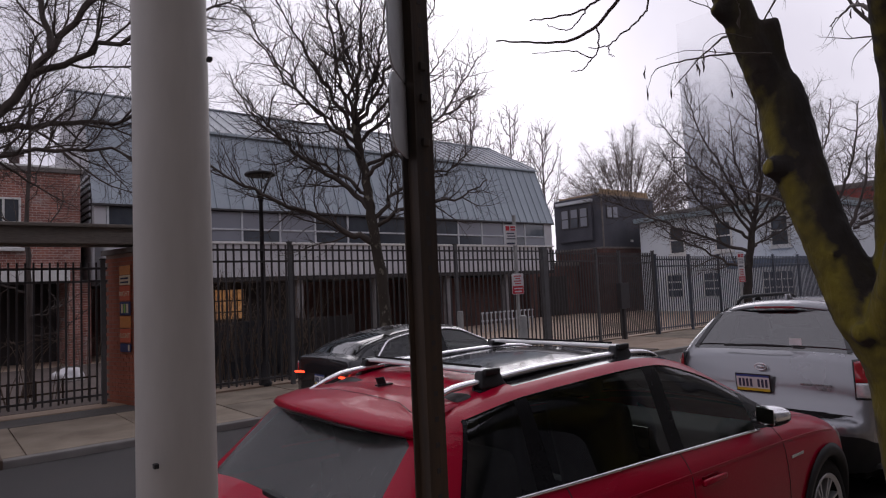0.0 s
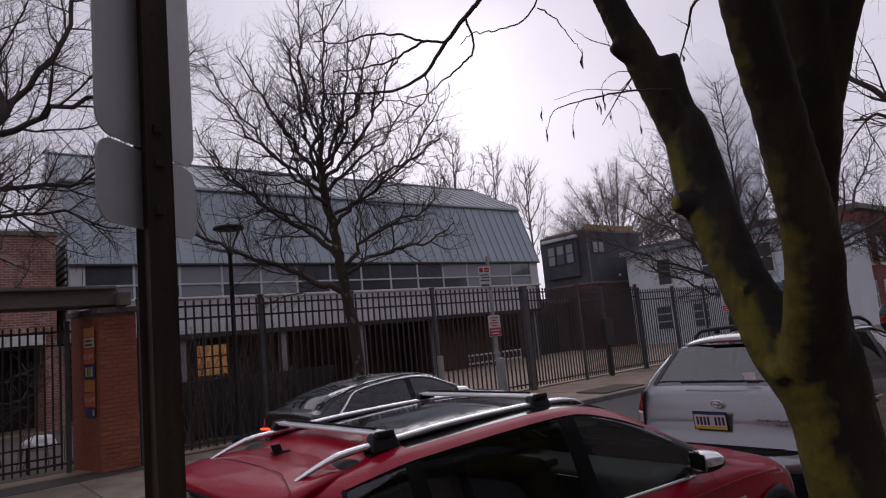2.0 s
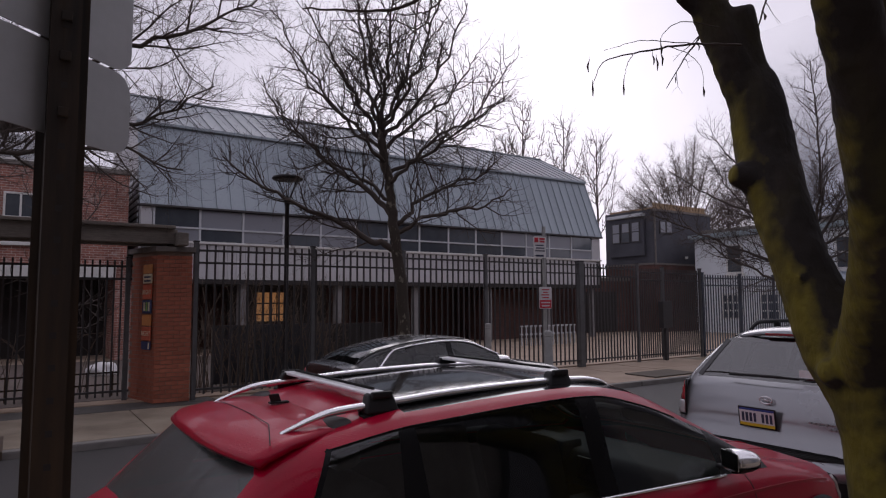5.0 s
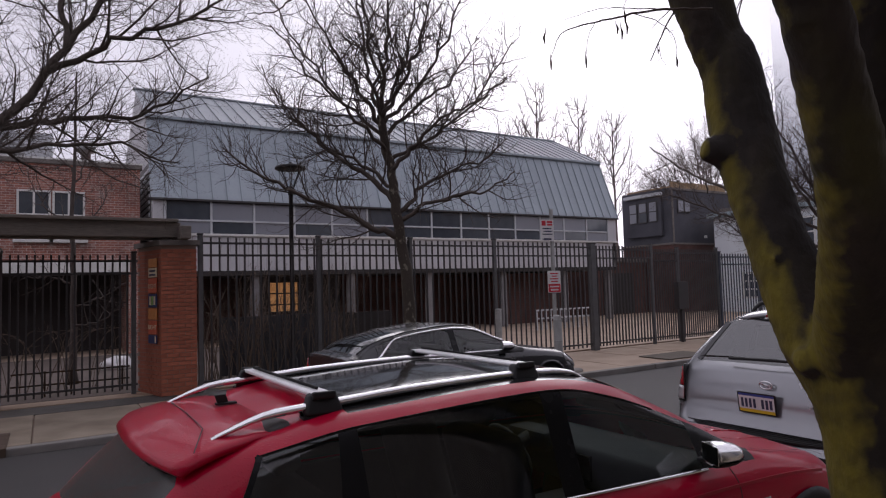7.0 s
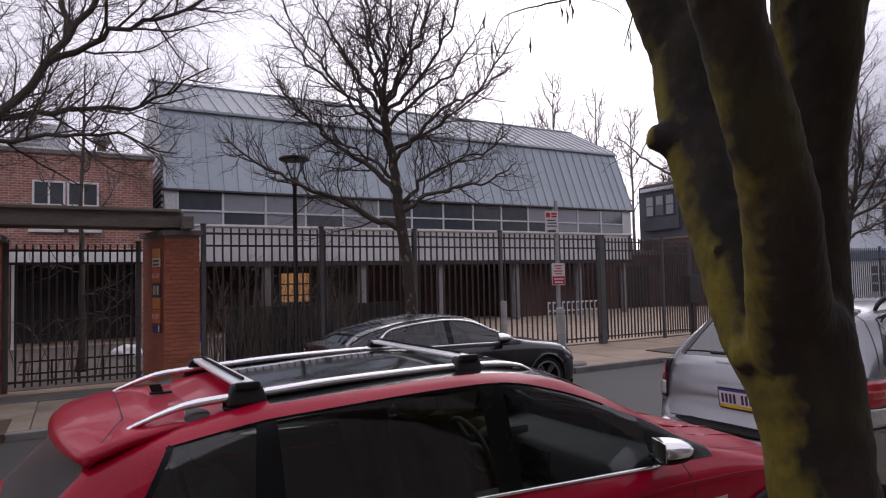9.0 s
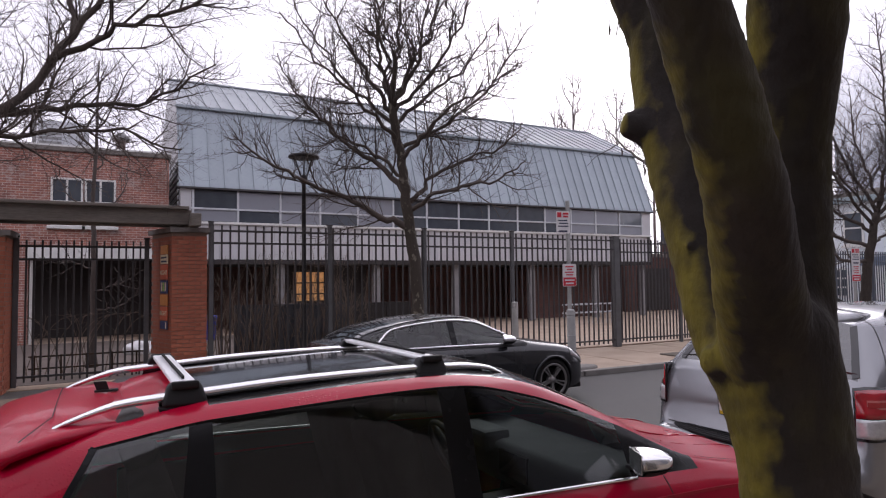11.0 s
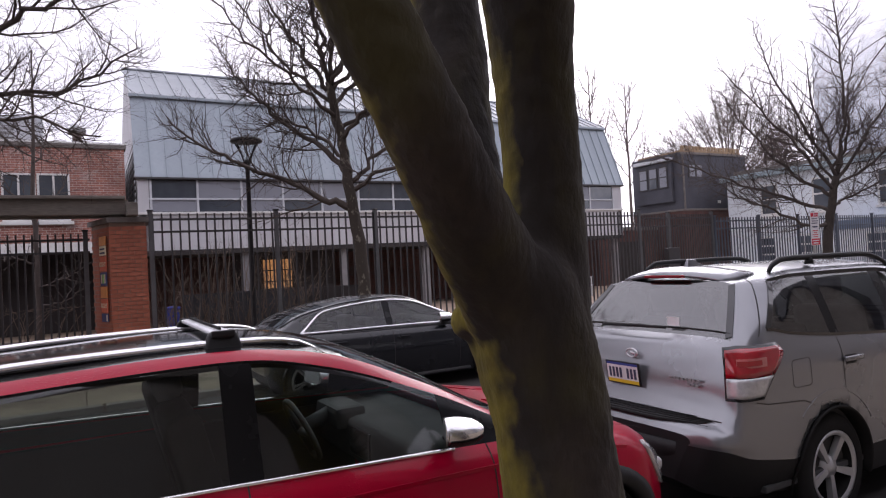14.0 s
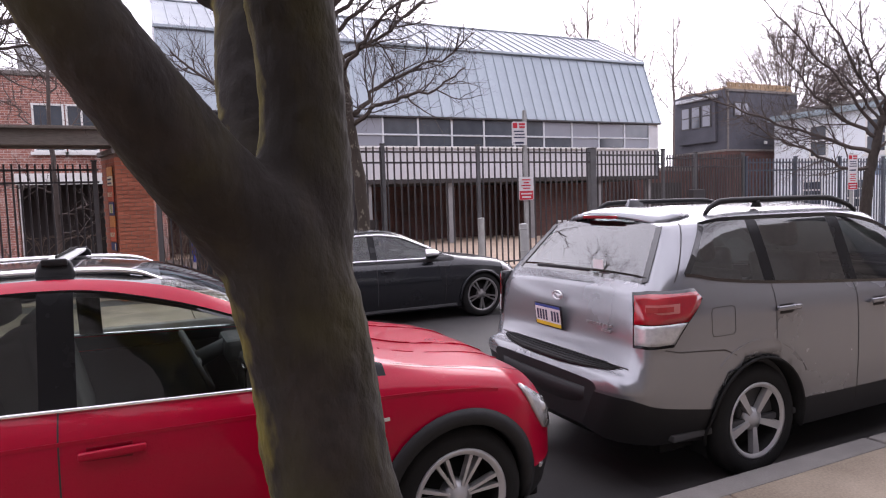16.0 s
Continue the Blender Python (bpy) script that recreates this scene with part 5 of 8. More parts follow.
def end_caps(car, body, material, back=True, front=True):
    """Closes the loft at the tail and the nose."""
    for name, i in (("tail_panel", 0), ("nose_panel", -1)):
        if not (back if i == 0 else front):
            continue
        ring = [(float(body.warp(body.xs[i], z)), y, z) for y, z in body.g[i]]
        pts = ring + [(x, -y, z) for x, y, z in reversed(ring) if y > 1e-4]
        mid = (ring[0][0], 0.0, (ring[0][2] + ring[-1][2]) / 2)
        n = len(pts)
        obj_of(name, raw_mesh(name, pts + [mid], [(k, (k + 1) % n, n) for k in range(n)], False), material, car)


def moulding(name, body, xs, rows, r, material, car):
    """A half-round bright strip along the glass line, on both sides."""
    for s in (-1, 1):
        t = Tubes()
        pts = [body.at(x, j) for x, j in zip(xs, rows)]
        t.add([Vector((p.x, s * (abs(p.y) + 0.75 * r), p.z)) for p in pts], [r] * len(pts), 8)
        obj_of(name, t.mesh(name), material, car, "bright metal moulding")


# ---- red estate car ----
RZ = 0.055
red = thing("estate_car", (4.13, 3.60, RZ), "red estate car with roof rails and two cross bars", "car")
H = 0.885
RS = [
    low(-2.22, 0.60, 0.42, 0.70, 0.48),
    low(-2.17, 0.75, 0.32, 0.79, 0.64),
    (-2.09, sec(0.8, 0.24, 0.845, 0.4, 0.86, 0.6, 0.84, 0.82, 0.78, 0.905, 0.72, 0.932, 0.6, 0.945, 0.35, 0.955, 0.96)),
    (-2.0, sec(0.82, 0.22, 0.86, 0.4, 0.875, 0.62, 0.852, 0.87, 0.79, 0.95, 0.7, 0.985, 0.57, 1.0, 0.33, 1.015, 1.02)),
    (-1.92, sec(0.825, 0.21, 0.868, 0.4, 0.88, 0.64, 0.858, 0.92, 0.80, 1.03, 0.62, 1.275, 0.54, 1.3, 0.3, 1.322, 1.328)),
    (-1.84, sec(0.83, 0.21, 0.87, 0.4, 0.882, 0.64, 0.86, 0.925, 0.80, 1.035, 0.622, 1.3, 0.545, 1.335, 0.3, 1.356, 1.362)),
    (-1.64, sec(0.83, 0.21, 0.87, 0.4, 0.882, 0.64, 0.862, 0.925, 0.80, 1.035, 0.63, 1.328, 0.55, 1.364, 0.3, 1.385, 1.391)),
    (-1.22, sec(0.83, 0.2, 0.868, 0.4, 0.882, 0.64, 0.862, 0.915, 0.80, 1.025, 0.637, 1.372, 0.562, 1.407, 0.3, 1.437, 1.445)),
    (-1.1, sec(0.83, 0.2, 0.868, 0.4, 0.882, 0.64, 0.862, 0.912, 0.80, 1.02, 0.64, 1.38, 0.566, 1.415, 0.3, 1.446, 1.454)),
    (-0.25, sec(0.83, 0.2, 0.866, 0.4, 0.882, 0.64, 0.86, 0.9, 0.798, 0.995, 0.645, 1.413, 0.575, 1.447, 0.3, 1.477, 1.485)),
    (-0.13, sec(0.83, 0.2, 0.866, 0.4, 0.882, 0.64, 0.86, 0.897, 0.798, 0.99, 0.645, 1.409, 0.575, 1.443, 0.3, 1.474, 1.482)),
    (0.18, sec(0.83, 0.2, 0.866, 0.4, 0.882, 0.64, 0.858, 0.89, 0.796, 0.978, 0.638, 1.345, 0.57, 1.395, 0.3, 1.435, 1.445)),
    (0.64, sec(0.83, 0.2, 0.868, 0.4, 0.882, 0.64, 0.856, 0.882, 0.793, 0.96, 0.675, 1.175, 0.6, 1.21, 0.32, 1.258, 1.27)),
    (1.06, sec(0.83, 0.2, 0.87, 0.4, 0.882, 0.64, 0.855, 0.87, 0.79, 0.94, 0.735, 0.985, 0.66, 1.0, 0.34, 1.035, 1.045)),
    (1.3, sec(0.83, 0.2, 0.872, 0.4, 0.884, 0.64, 0.855, 0.855, 0.79, 0.912, 0.74, 0.932, 0.64, 0.942, 0.34, 0.965, 0.972)),
    (1.69, sec(0.8, 0.2, 0.845, 0.38, 0.855, 0.6, 0.815, 0.79, 0.74, 0.848, 0.67, 0.866, 0.56, 0.878, 0.3, 0.9, 0.905)),
    low(1.88, 0.76, 0.22, 0.81, 0.56, 0.012),
    low(1.99, 0.66, 0.26, 0.71, 0.42, 0.012),
    low(2.07, 0.46, 0.3, 0.58, 0.3),
]
red_body = Body(RS, lean_back(-1.1, -1.8, 1.0, 0.76))
FW, RW, WR = 1.38, -1.25, 0.365


def red_kind(i, j):
    x0 = RS[i][0]
    if j == 0:
        return "*sill"
    if j == 4:
        if x0 in (-1.64,):
            return "*quarter"
        if x0 == -1.1:
            return "*rear_side"
        if x0 in (-0.13, 0.18):
            return "*front_side"
        if x0 == 0.64:
            return "*sail"
        if x0 in (-1.22, -0.25):
            return "*pillar%d" % i
    if j >= 5:
        if x0 in (0.18, 0.64):
            return "screen" if j >= 6 else "body"
        if x0 == -2.0:
            return "rear_glass"
        if x0 in (-1.1, -0.25, -0.13) and j >= 6:
            return "roof_glass"
    return "body"


skin_parts(red, red_body.meshes(red_kind, [(FW, 0.335, WR), (RW, 0.335, WR)]), {
    "body": ("body", "red_paint", "glossy red paintwork"), "*sill": ("sill", "plastic", "black plastic sill cladding"),
    "*quarter": ("quarter_window", "dark_glass", "dark tinted quarter glass"), "*rear_side": ("rear_side_window", "dark_glass", "dark tinted side glass"),
    "*front_side": ("front_side_window", "car_glass", ""), "screen": ("windscreen", "car_glass", ""),
    "rear_glass": ("rear_window", "wet_glass", "rear window wet with rain"), "*pillar7": ("pillar", "pillar_black", ""), "*pillar9": ("pillar", "pillar_black", ""),
    "*sail": ("mirror_sail", "pillar_black", "black triangle behind the door mirror"), "roof_glass": ("roof_glass", "gloss_black", "black panoramic glass roof")})
end_caps(red, red_body, "red_paint")
for wx in (FW, RW):
    arch_lip(red, red_body, wx, 0.335, WR, "plastic", 0.06)
    arch_well(red, wx, 0.335, WR, H)
    for s in (-1, 1):
        wheel(red, wx, s * (H - 0.135), 0.332, 0.228, 7, True, "alloy", s, broad=0.62)
add_ribbon("window_trim", [red_body.at(x, 4.98) for x in np.linspace(-1.66, 0.45, 40)], 0.01, (0, 0, 1), "pillar_black", red, 0.001, 0.002)
moulding("belt_trim", red_body, np.linspace(-1.66, 0.66, 40), [4.0] * 40, 0.0085, "rail_silver", red)
add_ribbon("window_trim", [red_body.at(-1.64, r) for r in np.linspace(4, 5, 10)], 0.02, (1, 0, 0), "pillar_black", red, 0.001, 0.003)
for x, r0 in ((-0.19, 0.6), (0.82, 0.5), (-1.05, 1.9)):
    add_ribbon("door_gap", [red_body.at(x, r) for r in np.linspace(r0, 4.0, 24)], 0.006, (1, 0, 0), "dark_int", red, 0.0005, 0.001)
for x in (-0.02, -0.92):
    p = red_body.at(x, 2.72)
    for s in (-1, 1):
        hd = part("door_handle", box(-0.11, 0.11, -0.011, 0.011, -0.016, 0.016, 0.009, pose(p.x, s * (abs(p.y) + 0.02), p.z)), "red_paint", red, smooth=True)
        # flat plate in darker red gives the handle cup its shade
        part("recess_shade", box(-0.075, 0.075, -0.004, 0.004, -0.05, 0.03, 0.003, pose(p.x - 0.01, s * (abs(p.y) - 0.001), p.z - 0.006)), "shaded_red", hd, "darker red plate for the shade behind the door handle")
add_ribbon("crease", [red_body.at(x, 2.95) for x in np.linspace(-1.9, 1.6, 50)], 0.014, (0, 0, 1), "red_paint", red, -0.001, 0.005)


def mirror(parent, x, y, z, m, s=-1, k=1.0):
    """A door mirror with its housing, foot and glass; s -1: the car's right."""
    verts, faces = [], []
    turn = pose(x, y + s * 0.12, z, 0, 0, s * 24)
    prof = [(-0.075, 0.97), (-0.06, 1.0), (-0.02, 0.98), (0.03, 0.82), (0.06, 0.55), (0.075, 0.2)]
    for dx, sc in prof:
        for a in np.linspace(0, 2 * math.pi, 16, endpoint=False):
            ca, sa = math.cos(a), math.sin(a)
            yy = 0.1 * sc * (abs(ca) ** 0.85) * (1 if ca > 0 else -1)
            zz = 0.068 * sc * (abs(sa) ** 0.9) * (1 if sa > 0 else -1)
            zz *= 1 - 0.25 * (s * yy > 0) * abs(yy) / 0.1
            verts.append(tuple(turn @ Vector((1.25 * k * dx, k * yy, k * zz))))
    n = 16
    for i in range(len(prof) - 1):
        for q in range(n):
            faces.append((i * n + q, i * n + (q + 1) % n, (i + 1) * n + (q + 1) % n, (i + 1) * n + q))
    rim = faces[:n] + [tuple(range(n))]
    faces = faces[n:] + [tuple(range(n)), tuple(reversed(range((len(prof) - 1) * n, len(prof) * n)))]
    o = obj_of("mirror", raw_mesh("mirror", verts, faces[:-2] + faces[-1:]), m, parent, "door mirror housing")
    obj_of("mirror_bezel", raw_mesh("mirror_bezel", verts[:2 * n], rim), m, o)
    part("mirror_foot", box(-0.04 * k, 0.045 * k, min(-s * 0.05, s * 0.1), max(-s * 0.05, s * 0.1), -0.075 * k, -0.05 * k, 0.01, pose(x, y + s * 0.03, z)), "plastic", o)
    under = [(vx, vy, vz - 0.012 * k) for vx, vy, vz in verts]
    keep = [f for f in faces[:-2] if all(under[i][2] < z - 0.015 * k for i in f)]
    obj_of("mirror_shell", raw_mesh("mirror_shell", [(x + (a - x) * 1.02, b, c) for a, b, c in under], keep), "plastic", o)
    part("mirror_glass", box(-0.099 * k, -0.0945 * k, -0.085 * k, 0.085 * k, -0.05 * k, 0.055 * k, 0.002, turn), "mirror_silver", o)


for s in (-1, 1):
    mirror(red, 0.65, s * 0.79, 1.06, "rail_silver", s, 0.82)
for s in (-1, 1):
    t = Tubes()
    pts = []
    rail_x = (-1.57, -1.47, -1.37, -1.26, -1.05, -0.85, -0.6, -0.3, -0.05, 0.09, 0.2)
    rail_z = (1.368, 1.404, 1.43, 1.439, 1.451, 1.462, 1.468, 1.471, 1.464, 1.448, 1.4)
    for k, x in enumerate(np.linspace(-1.57, 0.2, 40)):
        z = float(hermite(rail_x, np.array(rail_z)[:, None], [x])[0, 0])
        pts.append(Vector((x, s * (0.478 - 0.01 * (1 - min(min(k, 39 - k) / 8, 1))), z)))
    # flat-topped oval section
    verts, faces = [], []
    for k, p in enumerate(pts):
        e = min(min(k, 39 - k) / 5, 1)
        for a in np.linspace(0, 2 * math.pi, 12, endpoint=False):
            verts.append((p.x, p.y + (0.013 + 0.012 * e) * math.cos(a), p.z + (0.008 + 0.008 * e) * math.sin(a)))
    for k in range(39):
        for a in range(12):
            faces.append((k * 12 + a, k * 12 + (a + 1) % 12, (k + 1) * 12 + (a + 1) % 12, (k + 1) * 12 + a))
    faces += [tuple(reversed(range(12))), tuple(range(39 * 12, 40 * 12))]
    obj_of("roof_rail", raw_mesh("roof_rail", verts, faces), "rail_silver", red, "bright silver roof rail")
    # black strip along the gap below the rail
    for lo, hi in ((7, 37),):
        add_ribbon("rail_foot", [Vector((p.x, s * 0.47, p.z - 0.024)) for p in pts[lo:hi]], 0.034, (0, 0, 1), "gloss_black", red, -0.006, 0.012, False)
for x, zz in ((-1.17, 1.445), (-0.2, 1.471)):
    bar = part("cross_bar", box(-0.04, 0.04, -0.5, 0.5, zz + 0.03, zz + 0.046, 0.007, pose(x, 0, 0)), "bar_silver", red, "silver aerodynamic cross bar", smooth=True)
    for v in bar.data.vertices:
        v.co.z += 0.014 * (1 - (v.co.y / 0.5) ** 2)
    part("bar_groove", box(-0.004, 0.004, -0.44, 0.44, zz + 0.05, zz + 0.0605, 0, pose(x, 0, 0)), "rubber", bar)
    for s in (-1, 1):
        bm = box(-0.075, 0.075, -0.03, 0.03, -0.035, 0.044, 0.014)
        for v in bm.verts:
            k = (v.co.z + 0.035) / 0.079
            v.co.x *= 1.0 - 0.32 * k ** 2
            v.co.y = v.co.y * (1 - 0.2 * k) - s * 0.02 * k
        bmesh.ops.transform(bm, matrix=pose(x, s * 0.497, zz), verts=bm.verts)
        foot_ob = part("bar_foot", bm, "plastic", bar, "black plastic bar foot", smooth=True)
        part("foot_pad", box(-0.085, 0.085, -0.022, 0.026, -0.046, -0.034, 0.005, pose(x, s * 0.5, zz)), "plastic", foot_ob)
        part("end_cap", box(-0.046, 0.046, -0.012, 0.012, 0.024, 0.052, 0.008, pose(x, s * 0.508, zz)), "plastic", foot_ob)
bm = box(-0.09, 0.09, -0.028, 0.028, 0, 0.012, 0.005)
add_box(bm, -0.075, 0.02, -0.012, 0.012, 0.008, 0.06, 0.006)
for v in bm.verts:
    if v.co.z > 0.03:
        v.co.x -= (v.co.z - 0.02) * 0.6
bmesh.ops.scale(bm, vec=(0.48, 0.55, 0.7), verts=bm.verts)
bmesh.ops.transform(bm, matrix=pose(-1.41, 0, 1.409), verts=bm.verts)
part("aerial", bm, "plastic", red)
rows = []
for x, dz, wy in ((-1.36, -0.012, 0.5), (-1.52, 0.004, 0.54), (-1.68, 0.008, 0.6), (-1.78, -0.004, 0.635), (-1.805, -0.022, 0.63)):
    zc = 1.408 - (-1.36 - x) * 0.13
    rows.append([Vector((x + 0.11 * (abs(y) / wy) ** 2.6, y, zc + dz - 0.028 * (abs(y) / wy) ** 2)) for y in np.linspace(-wy, wy, 21)])
sheet("roof_spoiler", rows, "red_paint", red, 0.022)
sheet("spoiler_underside", [[p + Vector((0.02, 0, -0.03)) for p in rows[2][4:-4]], [p + Vector((0.02, 0, -0.02)) for p in rows[4][4:-4]]], "gloss_black", red, 0.014)
seam = []
for y in np.linspace(-0.6, 0.6, 31):
    x = -1.575 - 0.075 * max(abs(y) - 0.36, 0) / 0.24
    seam.append(Vector((x, y, 1.408 - (-1.36 - x) * 0.13 + 0.0185 - 0.028 * (abs(y) / 0.62) ** 2)))
add_ribbon("tailgate_gap", seam, 0.004, (1, 0, 0), "dark_int", red, 0.0, 0.001, False)
for s in (-1, 1):
    rows = [[Vector((x, s * (abs(red_body.at(x, r).y) + 0.008), red_body.at(x, r).z)) for x in (-2.15, -2.07, -1.98, -1.88)] for r in (2.5, 2.9, 3.3)]
    sheet("tail_lamp", rows, "lens_red", red, 0.016)
    rows = []
    for r, xa, xb in ((2.2, 1.9, 1.985), (2.6, 1.83, 1.98), (3.0, 1.77, 1.965), (3.35, 1.74, 1.93)):
        rows.append([Vector((x, s * (abs(red_body.at(x, r).y) + 0.006), red_body.at(x, r).z + 0.005)) for x in np.linspace(xa, xb, 6)])
    hl = sheet("headlamp", rows, "lens_clear", red, 0.02, "clear headlamp with chrome reflectors")
    c = rows[1][3] * 0.5 + rows[2][2] * 0.5
    v, f = lathe([(0.0, -0.012), (0.03, -0.01), (0.04, 0.0), (0.04, 0.012)], 16, "y")
    obj_of("lamp_ring", raw_mesh("lamp_ring", [(c.x + a, c.y + (b if s < 0 else -b), c.z + d) for a, b, d in v], f), "chrome", hl)
    add_ribbon("bonnet_gap", [Vector((x, s * (0.735 - 0.05 * max(x - 1.3, 0)), red_body.at(x, 5.02).z + 0.006)) for x in np.linspace(1.1, 1.84, 14)], 0.006, (0, 1, 0), "dark_int", red, 0.0, 0.001, False)
    part("fog_trim", box(-0.09, 0.06, -0.004, 0.012, -0.012, 0.012, 0.005, pose(1.93, s * 0.71, 0.36, 0, 0, -s * 45)), "chrome", red)
for y0, y1 in ((0.5, 0.42), (0.3, 0.24)):
    add_ribbon("bonnet_crease", [Vector((x, -(y0 + (y1 - y0) * (x - 1.12) / 0.7), red_body.at(x, 6.4 if y0 > 0.4 else 7.1).z + 0.002)) for x in np.linspace(1.12, 1.82, 16)], 0.018, (0, 1, 0), "red_paint", red, -0.001, 0.006)
part("grille", box(1.95, 2.035, -0.45, 0.45, 0.56, 0.63, 0.01), "gloss_black", red)
part("lower_grille", box(1.97, 2.055, -0.42, 0.42, 0.3, 0.45, 0.01), "plastic", red)
part("wiper", box(-2.03, -2.0, -0.34, 0.02, 1.03, 1.05, 0.004), "plastic", red)
plate(red, -2.2, 0, 0.76)
part("underbody", box(-2.1, 1.9, -0.7, 0.7, 0.17, 0.26, 0.02), "rubber", red)
part("engine_bay", box(1.2, 1.86, -0.6, 0.6, 0.26, 0.68, 0.05), "rubber", red)
cabin(red, 0.55, 0.3, H, -1.9, -0.08, -1.0)
part("wing_badge", box(-0.1, 0.06, -0.003, 0.003, -0.008, 0.008, 0.002, pose(0.98, red_body.at(0.98, 2.5).y - 0.003, red_body.at(0.98, 2.5).z)), "chrome", red)

# ---- silver sport utility car ----
suv = thing("suv", (8.9, 3.68, 0.0), "silver compact SUV with black roof rails, parked at the kerb", "car")
SH = 0.84
SS = [
    (-2.335, sec(0.44, 0.4, 0.56, 0.63, 0.58, 0.65, 0.57, 0.67, 0.54, 0.685, 0.5, 0.69, 0.4, 0.692, 0.2, 0.693, 0.693)),
    (-2.3, sec(0.6, 0.36, 0.735, 0.63, 0.755, 0.66, 0.745, 0.7, 0.71, 0.725, 0.66, 0.732, 0.5, 0.735, 0.3, 0.736, 0.736)),
    (-2.2, sec(0.66, 0.33, 0.80, 0.6, 0.81, 0.65, 0.79, 0.72, 0.74, 0.745, 0.7, 0.755, 0.55, 0.76, 0.3, 0.762, 0.762)),
    (-2.15, sec(0.69, 0.32, 0.815, 0.58, 0.825, 0.68, 0.815, 0.9, 0.78, 1.06, 0.7, 1.14, 0.56, 1.165, 0.32, 1.18, 1.185)),
    (-2.08, sec(0.71, 0.31, 0.825, 0.56, 0.835, 0.7, 0.825, 1.03, 0.79, 1.17, 0.69, 1.235, 0.58, 1.245, 0.34, 1.25, 1.25)),
    (-2.03, sec(0.72, 0.3, 0.828, 0.55, 0.838, 0.72, 0.828, 1.08, 0.792, 1.24, 0.54, 1.56, 0.47, 1.575, 0.28, 1.585, 1.59)),
    (-1.95, sec(0.735, 0.3, 0.83, 0.535, 0.84, 0.72, 0.83, 1.1, 0.79, 1.29, 0.615, 1.57, 0.52, 1.605, 0.3, 1.625, 1.63)),
    (-1.66, sec(0.76, 0.28, 0.832, 0.49, 0.842, 0.72, 0.832, 1.09, 0.79, 1.25, 0.62, 1.59, 0.53, 1.632, 0.3, 1.655, 1.66)),
    (-1.2, sec(0.81, 0.25, 0.832, 0.45, 0.842, 0.72, 0.832, 1.07, 0.79, 1.2, 0.625, 1.595, 0.54, 1.642, 0.3, 1.668, 1.675)),
    (-1.1, sec(0.81, 0.25, 0.832, 0.44, 0.842, 0.72, 0.832, 1.065, 0.79, 1.192, 0.625, 1.595, 0.54, 1.643, 0.3, 1.67, 1.677)),
    (-0.42, sec(0.81, 0.25, 0.832, 0.43, 0.842, 0.7, 0.83, 1.05, 0.79, 1.145, 0.625, 1.59, 0.54, 1.64, 0.3, 1.67, 1.677)),
    (-0.3, sec(0.81, 0.25, 0.832, 0.43, 0.842, 0.7, 0.83, 1.045, 0.79, 1.138, 0.625, 1.585, 0.54, 1.637, 0.3, 1.667, 1.674)),
    (0.12, sec(0.81, 0.25, 0.832, 0.43, 0.842, 0.7, 0.828, 1.03, 0.788, 1.11, 0.615, 1.52, 0.54, 1.585, 0.3, 1.625, 1.635)),
    (0.6, sec(0.81, 0.25, 0.832, 0.43, 0.842, 0.7, 0.825, 1.0, 0.785, 1.075, 0.66, 1.27, 0.58, 1.31, 0.3, 1.345, 1.355)),
    (0.95, sec(0.81, 0.25, 0.832, 0.43, 0.842, 0.7, 0.82, 0.97, 0.78, 1.03, 0.72, 1.07, 0.62, 1.09, 0.32, 1.12, 1.125)),
    (1.25, sec(0.81, 0.25, 0.832, 0.43, 0.84, 0.7, 0.815, 0.94, 0.77, 0.99, 0.71, 1.015, 0.6, 1.03, 0.32, 1.045, 1.05)),
    (1.8, sec(0.79, 0.25, 0.815, 0.45, 0.82, 0.66, 0.79, 0.86, 0.74, 0.92, 0.68, 0.945, 0.58, 0.955, 0.3, 0.965, 0.97)),
    low(2.1, 0.76, 0.28, 0.84, 0.6, 0.01),
    low(2.28, 0.6, 0.32, 0.68, 0.46),
]


def suv_lean(x, z):
    """The tail leans forward with height; the rear pillar leans furthest."""
    return x + max(z - 1.2, 0.0) * float(np.interp(x, (-2.3, -2.03, -1.95, -1.2), (0.62, 0.64, 1.05, 0.0)))


def on_side(body, x, z, lift=0.0):
    """The right flank's place at x and height z."""
    col = [body.at(x, r) for r in np.linspace(0, 4.9, 50)]
    return Vector((x, float(np.interp(z, [c.z for c in col], [c.y for c in col])) - lift, z))


suv_body = Body(SS, suv_lean)


def suv_kind(i, j):
    x0 = SS[i][0]
    if j == 0:
        return "*sill"
    if j == 4:
        if x0 in (-1.95, -1.66):
            return "*quarter"
        if x0 == -1.1:
            return "*rear_side"
        if x0 in (-0.3, 0.12, 0.6):
            return "*front_side"
        if x0 in (-1.2, -0.42):
            return "*pillar%d" % i
    if j >= 5:
        if x0 == -2.08:
            return "rear_glass"
        if x0 in (0.12, 0.6):
            return "screen" if j >= 6 else "body"
    return "body"


SFW, SRW, SWR = 1.34, -1.3, 0.405
